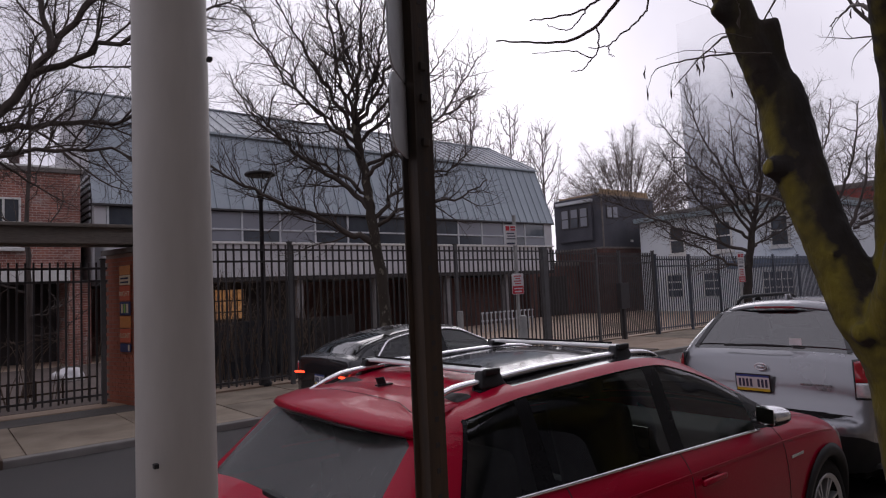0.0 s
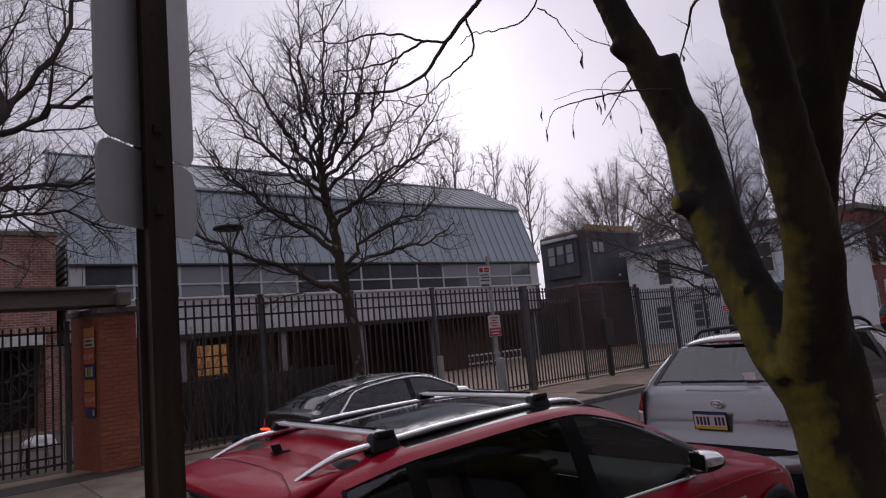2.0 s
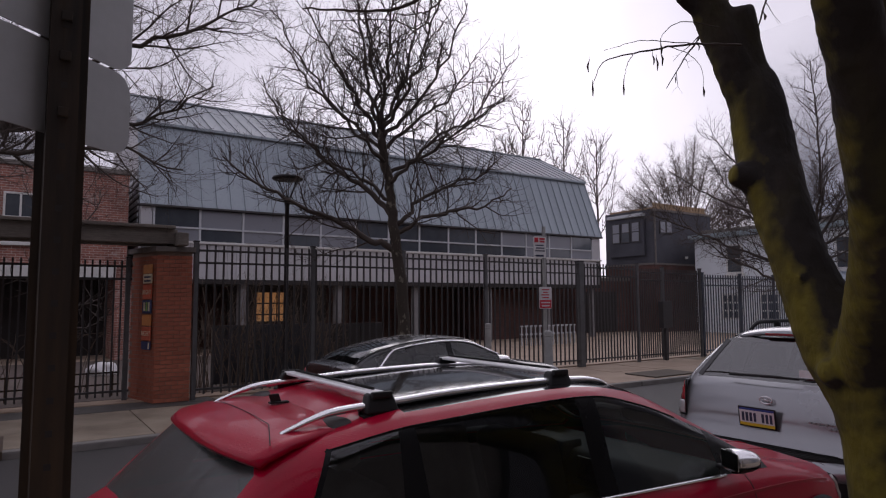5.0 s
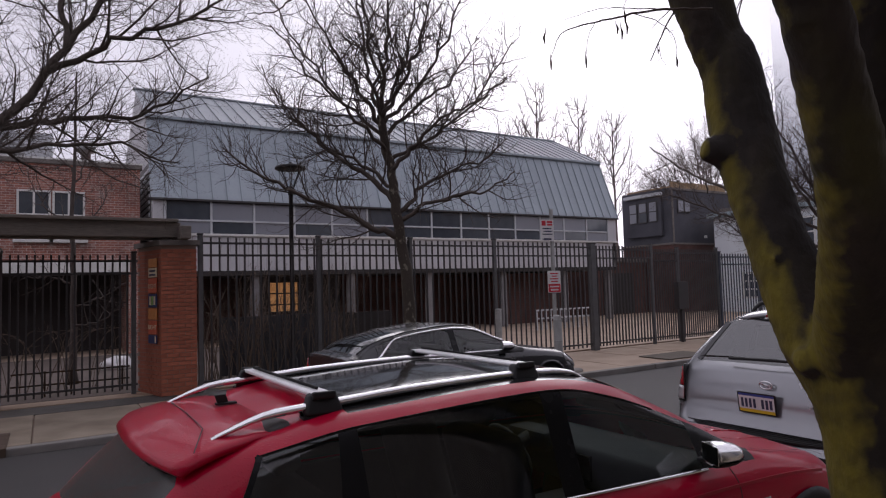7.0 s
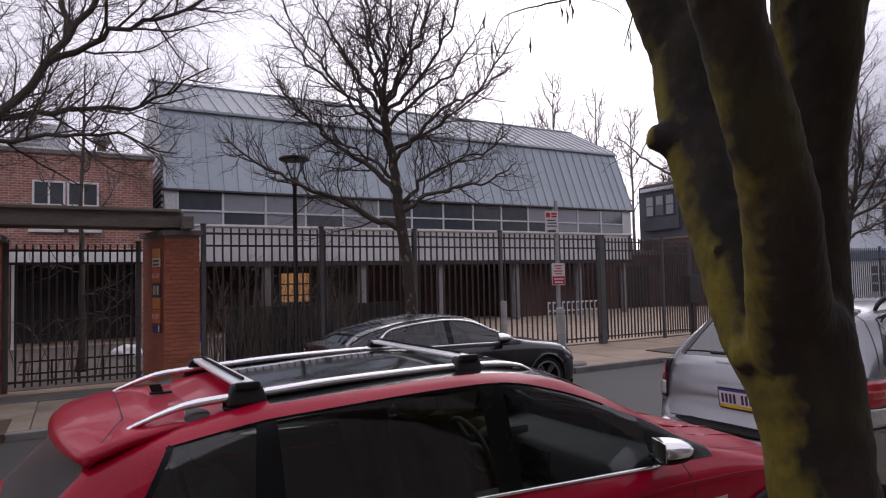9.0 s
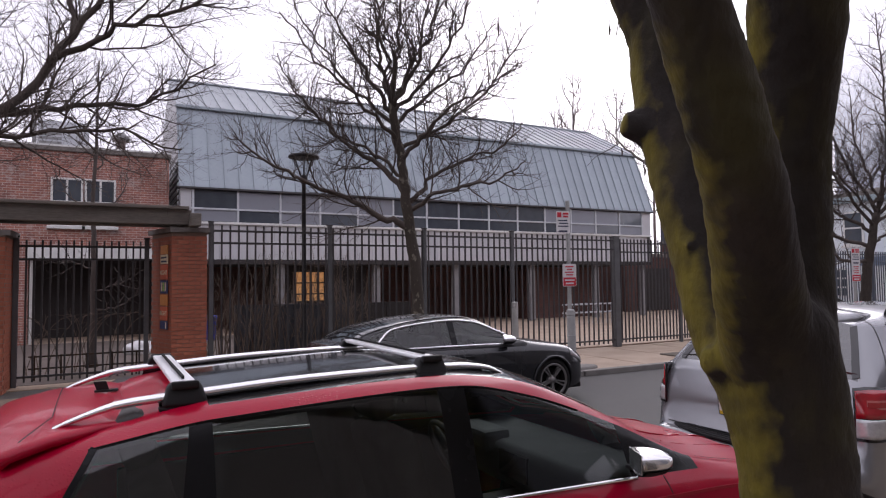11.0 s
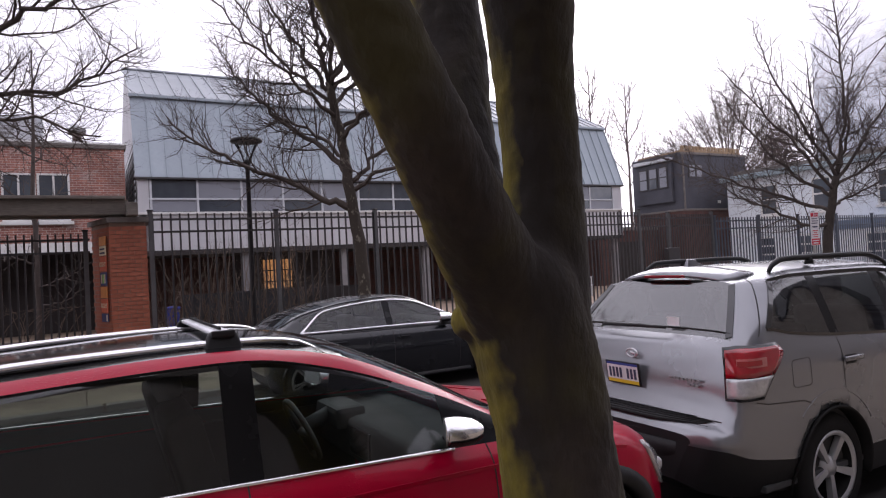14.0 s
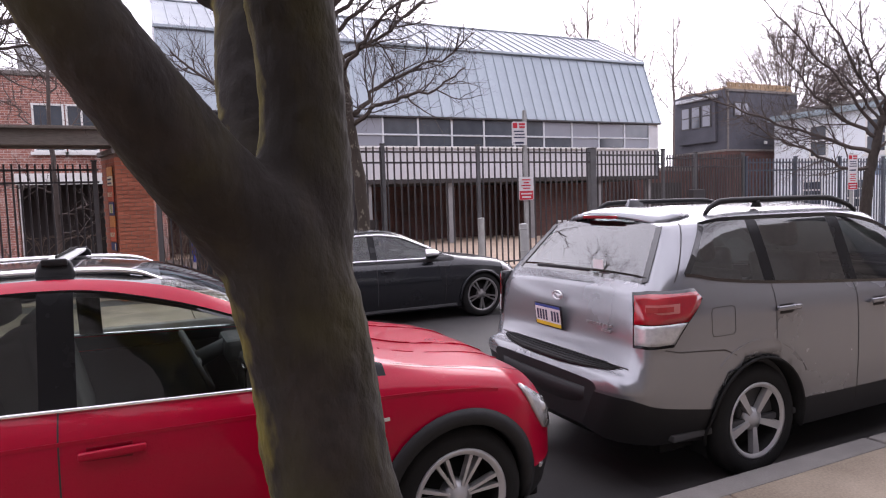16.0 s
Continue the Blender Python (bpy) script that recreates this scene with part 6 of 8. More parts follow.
skin_parts(suv, suv_body.meshes(suv_kind, [(SFW, 0.35, SWR), (SRW, 0.35, SWR)]), {
    "body": ("body", "silver_paint", "silver metallic paintwork"), "*sill": ("sill", "plastic", "black plastic sill cladding"),
    "*quarter": ("quarter_window", "suv_glass", ""), "*rear_side": ("rear_side_window", "suv_glass", ""),
    "*front_side": ("front_side_window", "car_glass", ""), "screen": ("windscreen", "car_glass", ""), "rear_glass": ("rear_window", "rear_glass", "sloping rear window reflecting the sky"),
    "*pillar8": ("pillar", "pillar_black", ""), "*pillar10": ("pillar", "pillar_black", "")})
end_caps(suv, suv_body, "plastic", front=False)
end_caps(suv, suv_body, "silver_paint", back=False)
for wx in (SFW, SRW):
    arch_lip(suv, suv_body, wx, 0.35, SWR, "rubber", 0.004)
    arch_well(suv, wx, 0.35, SWR, SH)
    for s in (-1, 1):
        wheel(suv, wx, s * (SH - 0.125), 0.352, 0.234, 5, False, "alloy", s, broad=0.9)
for j, w, m, nm, xa, xb in ((4.0, 0.018, "gloss_black", "belt_trim", -1.95, 0.85), (4.98, 0.03, "gloss_black", "window_trim", -1.95, 0.6)):
    add_ribbon(nm, [suv_body.at(x, j) for x in np.linspace(xa, xb, 40)], w, (0, 0, 1), m, suv, 0.001, 0.006)
add_ribbon("window_trim", [suv_body.at(-1.94, r) for r in np.linspace(4, 5, 10)], 0.035, (1, 0, 0), "gloss_black", suv, 0.001, 0.004)
for x, r0 in ((-0.36, 0.6), (0.8, 0.5), (-1.15, 2.35)):
    add_ribbon("door_gap", [suv_body.at(x, r) for r in np.linspace(r0, 4.0, 24)], 0.006, (1, 0, 0), "dark_int", suv, 0.0005, 0.001)
add_ribbon("bumper_gap", [on_side(suv_body, x, float(np.interp(x, (-2.05, -1.95, -1.6, -1.5), (0.885, 0.862, 0.835, 0.79)))) for x in np.linspace(-2.05, -1.5, 12)], 0.007, (0, 0, 1), "dark_int", suv, 0.0005, 0.001)
add_ribbon("tailgate_gap", [suv_body.at(-1.99, r) for r in np.linspace(3.9, 6.0, 16)], 0.007, (1, 0, 0), "dark_int", suv, 0.0005, 0.001)
for x, z in ((-1.06, 1.035), (-0.14, 1.0)):
    for s in (-1, 1):
        p = on_side(suv_body, x, z)
        hd = part("door_handle", box(-0.1, 0.1, -0.012, 0.012, -0.016, 0.016, 0.009, pose(x, s * (abs(p.y) + 0.022), z)), "silver_paint", suv, smooth=True)
        # flat near-black plate gives the shade behind the handle
        part("recess_shade", box(-0.06, 0.06, -0.003, 0.003, -0.034, 0.028, 0.002, pose(x, s * (abs(p.y) + 0.001), z - 0.006)), "dark_int", hd)
fuel = [on_side(suv_body, -1.6 + 0.095 * max(-1, min(1, 1.3 * math.cos(a))), 1.005 + 0.085 * max(-1, min(1, 1.3 * math.sin(a)))) for a in np.linspace(0, 2 * math.pi, 28)]
add_ribbon("fuel_flap_gap", fuel, 0.004, (0.3, 0, 1), "dark_int", suv, 0.0005, 0.001, False)
# pressed ridge over the rear arch
add_ribbon("arch_crease", [on_side(suv_body, SRW + 0.5 * math.cos(a), 0.36 + 0.5 * math.sin(a)) for a in np.linspace(0.55, 2.3, 20)], 0.012, (0, 0, 1), "silver_paint", suv, -0.001, 0.005)
for s in (-1, 1):
    mirror(suv, 0.62, s * 0.79, 1.14, "plastic", s, 1.15)
    t = Tubes()
    pts = []
    for k, x in enumerate(np.linspace(-1.78, 0.05, 26)):
        q = suv_body.at(x, 6.0)
        e = min(k, 25 - k) / 4
        pts.append(Vector((q.x, s * 0.545, q.z + 0.0 + 0.062 * min(e, 1) ** 0.55)))
    t.add(pts, [0.014 + 0.006 * min(min(k, 25 - k) / 3, 1) for k in range(26)], 8)
    t.add([pts[11] + Vector((0, 0, -0.05)), pts[11]], [0.035, 0.02], 8)
    obj_of("roof_rail", t.mesh("roof_rail"), "plastic", suv, "matt black roof rail")
    # tail lamp: red over clear, wrapped round the corner
    for m, z0, z1, xa, xb, nm in (("gloss_black", 0.9, 1.215, -2.185, None, "lamp_surround"), ("lens_red", 1.035, 1.198, -2.18, None, "tail_lamp"), ("lens_clear", 0.918, 1.03, -2.18, None, "reversing_lamp")):
        rows = []
        off = 0.004 if nm == "lamp_surround" else 0.012
        for z in np.linspace(z0, z1, 6):
            xf = float(np.interp(z, (0.9, 1.0, 1.14, 1.175, 1.22), (-2.01, -1.925, -1.775, -1.775, -1.84))) + (0.015 if nm == "lamp_surround" else 0)
            row = []
            for x in np.linspace(xa, xf, 9):
                col = [suv_body.at(x, r) for r in np.linspace(1.5, 4.6, 40)]
                y = float(np.interp(z, [c.z for c in col], [c.y for c in col]))
                row.append(Vector((x - off * 0.4, s * (abs(y) + off), z)))
            rows.append(row)
        lens = sheet(nm, rows, m, suv, 0.012)
        if nm == "tail_lamp":
            v, f = ribbon([rows[3][k] * 0.5 + rows[2][k] * 0.5 + Vector((-0.006, s * 0.004, 0)) for k in range(1, 6)], 0.055, (0, 0, 1), 0.0, 0.006)
            obj_of("light_bar", raw_mesh("light_bar", v, f, False), "lens_pink", lens)
            v, f = ribbon([rows[3][k] * 0.5 + rows[2][k] * 0.5 + Vector((-0.008, s * 0.01, 0)) for k in range(1, 5)], 0.03, (0, 0, 1), 0.0, 0.006)
            obj_of("light_core", raw_mesh("light_core", v, f, False), "lens_red", lens)
# tailgate details on the rear face
g0 = lambda z: -2.145 - (1.17 - z) * 0.13
part("tailgate_seam", box(-2.2, -2.12, -0.7, 0.7, 0.765, 0.773, 0.002), "dark_int", suv)
plate(suv, -2.215, 0.06, 0.975, -6)
bg = Tubes()
bg.add([Vector((-2.185 + 0.0, 0.05 * math.cos(a), 1.115 + 0.028 * math.sin(a))) for a in np.linspace(0, 2 * math.pi, 25)], [0.006] * 25, 6, False)
bg.add([Vector((-2.183, -0.03, 1.11)), Vector((-2.183, 0.03, 1.122))], [0.01, 0.008], 6)
obj_of("badge", bg.mesh("badge"), "chrome", suv, "small oval chrome badge")
for k in range(8):
    part("name_bar", box(-2.202, -2.19, -0.56 + k * 0.03, -0.538 + k * 0.03, 0.985, 1.0, 0.002), "galv", suv)
for k in range(3):
    part("name_bar", box(-2.202, -2.19, -0.55 + k * 0.03, -0.528 + k * 0.03, 0.955, 0.968, 0.002), "galv", suv)
w1 = Tubes()
w1.add([Vector((-2.09, 0.36, 1.285)), Vector((-2.1, 0.0, 1.295)), Vector((-2.085, -0.22, 1.29))], [0.012, 0.014, 0.008], 6)
obj_of("wiper", w1.mesh("wiper"), "plastic", suv)
add_ribbon("glass_border", [suv_body.at(x, 5.12) for x in np.linspace(-2.078, -2.031, 10)], 0.045, (0, 1, 0), "gloss_black", suv, 0.002, 0.003)
add_ribbon("glass_border", [suv_body.at(-2.076, j) for j in np.linspace(5.1, 8.0, 12)], 0.03, (0, 0, 1), "gloss_black", suv, 0.002, 0.003)
part("brake_lamp", box(-1.822, -1.76, -0.17, 0.19, 1.606, 1.628, 0.006), "lens_dark", suv, "high red brake lamp")
sp_rows = []
for x, z, wy in ((-1.58, 1.672, 0.48), (-1.68, 1.668, 0.5), (-1.77, 1.646, 0.5), (-1.815, 1.622, 0.49)):
    sp_rows.append([Vector((x + 0.08 * (abs(y) / wy) ** 3, y, z - 0.055 * (abs(y) / wy) ** 2.2)) for y in np.linspace(-wy, wy, 15)])
sheet("roof_spoiler", sp_rows, "silver_paint", suv, 0.02)
bm = box(-0.1, 0.08, -0.025, 0.025, 0, 0.07, 0.012)
for v in bm.verts:
    if v.co.z > 0.035:
        v.co.x = v.co.x * 0.45 - 0.03
        v.co.y *= 0.5
bmesh.ops.transform(bm, matrix=pose(-1.5, 0, 1.66), verts=bm.verts)
part("aerial", bm, "silver_paint", suv, smooth=True)
step_rows = [[Vector((-2.322 + 0.1 * (abs(y) / 0.62) ** 3, y, 0.742)) for y in np.linspace(-0.66, 0.66, 13)], [Vector((-2.19 + 0.02 * (abs(y) / 0.62) ** 3, y, 0.772)) for y in np.linspace(-0.66, 0.66, 13)]]
step = sheet("bumper_step", step_rows, "plastic", suv, 0.016, "black ribbed bumper step pad")
for k in range(5):
    add_ribbon("step_rib", [step_rows[0][i] * (1 - k / 5) + step_rows[1][i] * (k / 5) + Vector((0, 0, 0.012)) for i in range(13)], 0.008, (1, 0, 0), "rubber", step, 0.0, 0.004, False)
low_rows = [[Vector((-2.348 + dx + 0.1 * (abs(y) / 0.66) ** 4, y, z)) for y in np.linspace(-0.66, 0.66, 17)] for z, dx in ((0.635, -0.004), (0.56, -0.002), (0.44, 0.05), (0.3, 0.16))]
sheet("lower_bumper", low_rows, "plastic", suv, 0.02, "black plastic lower bumper")
for s in (-1, 1):
    part("reflector", box(-0.012, 0.012, -0.1, 0.1, 0.5, 0.54, 0.006, pose(-2.225, s * 0.6, 0, 0, 0, s * 22)), "lens_red", suv)
    head = [[Vector((x, s * (abs(suv_body.at(x, r).y) + 0.006), suv_body.at(x, r).z)) for x in np.linspace(1.75, 2.2, 6)] for r in (2.6, 3.1, 3.6)]
    sheet("headlamp", head, "lens_clear", suv, 0.02)
part("underbody", box(-1.95, 2.1, -0.68, 0.68, 0.22, 0.3, 0.02), "rubber", suv)
part("engine_bay", box(1.1, 2.1, -0.6, 0.6, 0.3, 0.75, 0.05), "rubber", suv)
cabin(suv, 0.45, 0.36, SH, -1.95, -0.2, -1.05, 0.52)
part("sticker", box(-2.085, -2.08, -0.3, -0.2, 1.3, 1.36, 0.0, pose(0.04, 0, 0)), "sign_white", suv)

# ---- dark saloon across the street ----
blk = thing("fastback_car", (7.27, 9.35, 0.055), "near-black fastback car with chrome window line", "car")
AH = 0.905
AS = [
    low(-2.36, 0.62, 0.42, 0.74, 0.5),
    low(-2.31, 0.76, 0.32, 0.90, 0.66),
    (-2.22, sec(0.8, 0.22, 0.85, 0.4, 0.87, 0.6, 0.84, 0.83, 0.78, 0.935, 0.72, 0.965, 0.6, 0.975, 0.35, 0.985, 0.99)),
    (-1.95, sec(0.82, 0.2, 0.875, 0.4, 0.895, 0.6, 0.865, 0.83, 0.785, 0.94, 0.7, 0.99, 0.58, 1.015, 0.33, 1.03, 1.035)),
    (-1.72, sec(0.825, 0.195, 0.88, 0.4, 0.9, 0.6, 0.87, 0.83, 0.785, 0.935, 0.67, 1.045, 0.565, 1.08, 0.325, 1.1, 1.105)),
    (-1.4, sec(0.83, 0.19, 0.885, 0.4, 0.905, 0.6, 0.874, 0.83, 0.785, 0.928, 0.633, 1.12, 0.54, 1.158, 0.315, 1.188, 1.195)),
    (-1.0, sec(0.83, 0.19, 0.885, 0.4, 0.905, 0.6, 0.871, 0.83, 0.785, 0.918, 0.595, 1.23, 0.516, 1.265, 0.3, 1.293, 1.3)),
    (-0.75, sec(0.83, 0.19, 0.885, 0.4, 0.905, 0.6, 0.87, 0.83, 0.785, 0.915, 0.585, 1.272, 0.51, 1.31, 0.3, 1.335, 1.342)),
    (-0.22, sec(0.83, 0.19, 0.885, 0.4, 0.905, 0.6, 0.868, 0.825, 0.785, 0.91, 0.58, 1.315, 0.51, 1.355, 0.3, 1.38, 1.387)),
    (-0.12, sec(0.83, 0.19, 0.885, 0.4, 0.905, 0.6, 0.868, 0.825, 0.785, 0.908, 0.58, 1.315, 0.51, 1.356, 0.3, 1.381, 1.388)),
    (0.2, sec(0.83, 0.19, 0.885, 0.4, 0.905, 0.6, 0.866, 0.82, 0.783, 0.905, 0.585, 1.28, 0.515, 1.33, 0.3, 1.36, 1.367)),
    (0.62, sec(0.83, 0.19, 0.885, 0.4, 0.905, 0.6, 0.864, 0.82, 0.78, 0.9, 0.63, 1.11, 0.55, 1.15, 0.31, 1.185, 1.19)),
    (1.0, sec(0.83, 0.19, 0.885, 0.4, 0.905, 0.6, 0.862, 0.815, 0.78, 0.895, 0.71, 0.945, 0.6, 0.965, 0.32, 0.985, 0.99)),
    (1.25, sec(0.83, 0.19, 0.885, 0.4, 0.905, 0.6, 0.86, 0.81, 0.78, 0.875, 0.71, 0.9, 0.6, 0.91, 0.32, 0.925, 0.93)),
    (1.8, sec(0.8, 0.19, 0.86, 0.38, 0.875, 0.56, 0.83, 0.75, 0.75, 0.805, 0.68, 0.825, 0.57, 0.835, 0.3, 0.845, 0.85)),
    low(2.07, 0.78, 0.22, 0.73, 0.6, 0.01),
    low(2.19, 0.62, 0.24, 0.62, 0.46),
]
AS = [(x if x > -1.4 else round(-1.4 + (x + 1.4) * 0.5, 4), [(y, z if z < 0.9 else 0.9 + (z - 0.9) * 0.9) for y, z in st]) for x, st in AS]
blk_body = Body(AS)


def blk_kind(i, j):
    x0 = AS[i][0]
    if j == 4:
        if x0 in (-1.4, -1.0, -0.75):
            return "*rear_side"
        if x0 in (-0.12, 0.2, 0.62):
            return "*front_side"
        if x0 == -0.22:
            return "*pillar"
    if j >= 5:
        if x0 in (-1.675, -1.56, -1.4) and j >= 6:
            return "rear_glass"
        if x0 in (0.2, 0.62):
            return "screen" if j >= 6 else "body"
    return "body"


AFW, ARW = 1.46, -1.36
skin_parts(blk, blk_body.meshes(blk_kind, [(AFW, 0.33, 0.355), (ARW, 0.33, 0.355)]), {
    "body": ("body", "black_paint", ""), "*rear_side": ("rear_side_window", "dark_glass", ""), "*front_side": ("front_side_window", "dark_glass", ""),
    "*pillar": ("pillar", "pillar_black", ""), "rear_glass": ("rear_window", "rear_glass", ""), "screen": ("windscreen", "car_glass", "")})
end_caps(blk, blk_body, "black_paint")
for wx in (AFW, ARW):
    arch_lip(blk, blk_body, wx, 0.33, 0.355, "black_paint", 0.02)
    arch_well(blk, wx, 0.33, 0.355, AH)
    for s in (-1, 1):
        wheel(blk, wx, s * (AH - 0.13), 0.33, 0.245, 5, True, "dark_alloy", s, broad=0.8)
lx = np.linspace(-1.43, 0.95, 40)
moulding("window_chrome", blk_body, lx, [4.05] * 40, 0.017, "rail_silver", blk)
lx = np.linspace(-1.44, 0.74, 48)
moulding("window_chrome", blk_body, lx, [4.0 + min(1.0, (x + 1.45) / 0.36) ** 0.8 * 0.99 for x in lx], 0.016, "rail_silver", blk)
for x, r0 in ((-0.17, 0.6), (0.86, 0.5), (-1.0, 1.9)):
    add_ribbon("door_gap", [blk_body.at(x, r) for r in np.linspace(r0, 4.0, 24)], 0.007, (1, 0, 0), "dark_int", blk, 0.0005, 0.001)
for x in (-0.02, -0.95):
    p = blk_body.at(x, 2.7)
    for s in (-1, 1):
        part("door_handle", box(-0.1, 0.1, -0.011, 0.011, -0.014, 0.014, 0.008, pose(p.x, s * (abs(p.y) + 0.018), p.z)), "black_paint", blk)
for s in (-1, 1):
    mirror(blk, 0.66, s * 0.78, 0.985, "rail_silver", s)
    rows = [[Vector((x, s * (abs(blk_body.at(x, r).y) + 0.006), blk_body.at(x, r).z)) for x in np.linspace(1.82, 2.1, 6)] for r in (2.6, 3.0, 3.4)]
    sheet("headlamp", rows, "lens_clear", blk, 0.02)
    rows = [[Vector((x, s * (abs(blk_body.at(x, r).y) + 0.006), blk_body.at(x, r).z)) for x in np.linspace(-1.855, -1.72, 6)] for r in (2.7, 3.1, 3.4)]
    sheet("tail_lamp", rows, "lens_red", blk, 0.02)
    part("brake_strip", box(-0.02, 0.02, -0.22, 0.22, 0.72, 0.748, 0.004, pose(-1.862, s * 0.52, 0, 0, 0, s * 14)), "brake_glow", blk, "lit red brake lamp strip")
    t = Tubes()
    t.add([blk_body.at(x, 6.0) * 1.0 + Vector((0, (0 if s < 0 else 0), 0.004)) if s < 0 else Vector((blk_body.at(x, 6.0).x, -blk_body.at(x, 6.0).y, blk_body.at(x, 6.0).z + 0.004)) for x in np.linspace(-1.65, 0.2, 24)], [0.008] * 24, 6)
    obj_of("roof_trim", t.mesh("roof_trim"), "gloss_black", blk)
part("grille", box(2.06, 2.205, -0.5, 0.5, 0.36, 0.6, 0.02), "plastic", blk)
plate(blk, -1.893, 0, 0.66)
part("underbody", box(-1.7, 2.1, -0.74, 0.74, 0.16, 0.24, 0.02), "rubber", blk)
part("engine_bay", box(1.2, 2.1, -0.6, 0.6, 0.24, 0.62, 0.05), "rubber", blk)
part("boot_floor", box(-1.78, -1.3, -0.7, 0.7, 0.24, 0.78, 0.05), "interior", blk)
cabin(blk, 0.55, 0.24, AH, -1.45, -0.12, -0.72, 0.24)


# ---- two cars further down the street ----
def small_car(name, x, y, scale, m, label, rz=0.0):
    c = thing(name, (x, y, 0), label, "car", rz=rz)
    st = [(x0 * scale[0], [(a * scale[1], b * scale[2]) for a, b in s]) for x0, s in SS]
    b = Body(st, lean_back(-1.2 * scale[0], -1.8 * scale[0], 1.18 * scale[2], 0.5))
    xs = [s[0] for s in SS]

    def kind(i, j):
        return {"*quarter": "*side", "*rear_side": "*side", "*front_side": "*front"}.get(suv_kind(i, j), suv_kind(i, j))
    sk = b.meshes(kind, [(SFW * scale[0], 0.33, 0.36), (SRW * scale[0], 0.33, 0.36)])
    skin_parts(c, sk, {"body": ("body", m, ""), "*sill": ("sill", "plastic", ""), "*side": ("side_window", "dark_glass", ""), "*front": ("front_side_window", "dark_glass", ""),
                       "screen": ("windscreen", "dark_glass", ""), "rear_glass": ("rear_window", "dark_glass", ""), "*pillar8": ("pillar", "pillar_black", ""), "*pillar10": ("pillar", "pillar_black", "")})
    for wx in (SFW * scale[0], SRW * scale[0]):
        arch_well(c, wx, 0.33, 0.36, SH * scale[1])
        for s in (-1, 1):
            wheel(c, wx, s * (SH * scale[1] - 0.12), 0.325, 0.21, 5, False, "alloy", s)
    rear = -2.3 * scale[0]
    for s in (-1, 1):
        part("tail_lamp", box(-0.07, 0.09, -0.09, 0.09, 0.62, 0.95, 0.04, pose(rear + 0.1, s * 0.68 * scale[1], 0, 0, 0, s * 25)), "lens_red", c)
    plate(c, rear - 0.01, 0, 0.7)
    part("bumper", box(rear - 0.03, rear + 0.15, -0.66 * scale[1], 0.66 * scale[1], 0.3, 0.46, 0.05), "plastic", c)
    part("underbody", box(-1.9 * scale[0], 1.9 * scale[0], -0.66, 0.66, 0.18, 0.3, 0.02), "rubber", c)
    part("cabin_dark", box(-1.5 * scale[0], 0.7 * scale[0], -0.6 * scale[1], 0.6 * scale[1], 0.3, 0.95 * scale[2], 0.05), "interior", c)
    return c


small_car("hatchback_car", 20.2, 3.7, (0.86, 1.0, 0.83), "white_car", "white hatchback car parked at the kerb")
small_car("parked_car", 33.0, 8.9, (1.0, 1.05, 0.98), "black_paint", "dark parked car beyond the trees")
small_car("parked_car", 29.0, 3.7, (1.05, 1.05, 0.98), "silver_paint", "grey parked car down the street")


# ---- trees: bare winter crowns grown limb by limb ----
def unit(v):
    return v / max(v.length, 1e-6)


def twigs(T, rng, path, radii, level, spec):
    """Grows side shoots along a path, and theirs in turn."""
    lv = spec[level]
    n = len(path)
    total = sum((path[i + 1] - path[i]).length for i in range(n - 1))
    count = max(1, int(total * lv["per_m"] * rng.uniform(0.8, 1.2)))
    turn = rng.uniform(0, 6.28)
    for c in range(count):
        t = lv["from"] + (1 - lv["from"]) * (c + rng.uniform(0.2, 0.8)) / count
        k = t * (n - 1)
        i = min(int(k), n - 2)
        p = path[i].lerp(path[i + 1], k - i)
        r_here = radii[i] + (radii[i + 1] - radii[i]) * (k - i)
        d = unit(path[i + 1] - path[i])
        turn += 2.4 + rng.uniform(-0.4, 0.4)
        a = unit(d.cross(Vector((0.3, 0.2, 0.93)) if abs(d.z) < 0.9 else Vector((1, 0, 0))))
        side = a * math.cos(turn) + d.cross(a) * math.sin(turn)
        ang = radians(lv["angle"]) * rng.uniform(0.75, 1.25)
        way = unit(d * math.cos(ang) + side * math.sin(ang))
        L = lv["length"] * rng.uniform(0.55, 1.25) * (1.15 - 0.65 * t)
        r = min(r_here * 0.75, lv["r"] * (0.6 + 0.4 * L / lv["length"]))
        segs = lv["segs"]
        pts, q = [p.copy()], p.copy()
        for s in range(segs):
            way = unit(way + Vector((rng.gauss(0, lv["wander"]), rng.gauss(0, lv["wander"]), rng.gauss(0, lv["wander"]) + lv["up"])))
            q = q + way * (L / segs)
            pts.append(q.copy())
        rad = [r * (1 - 0.8 * s / segs) for s in range(segs + 1)]
        T.add(pts, rad, lv["sides"], False)
        if level + 1 < len(spec):
            twigs(T, rng, pts, rad, level + 1, spec)


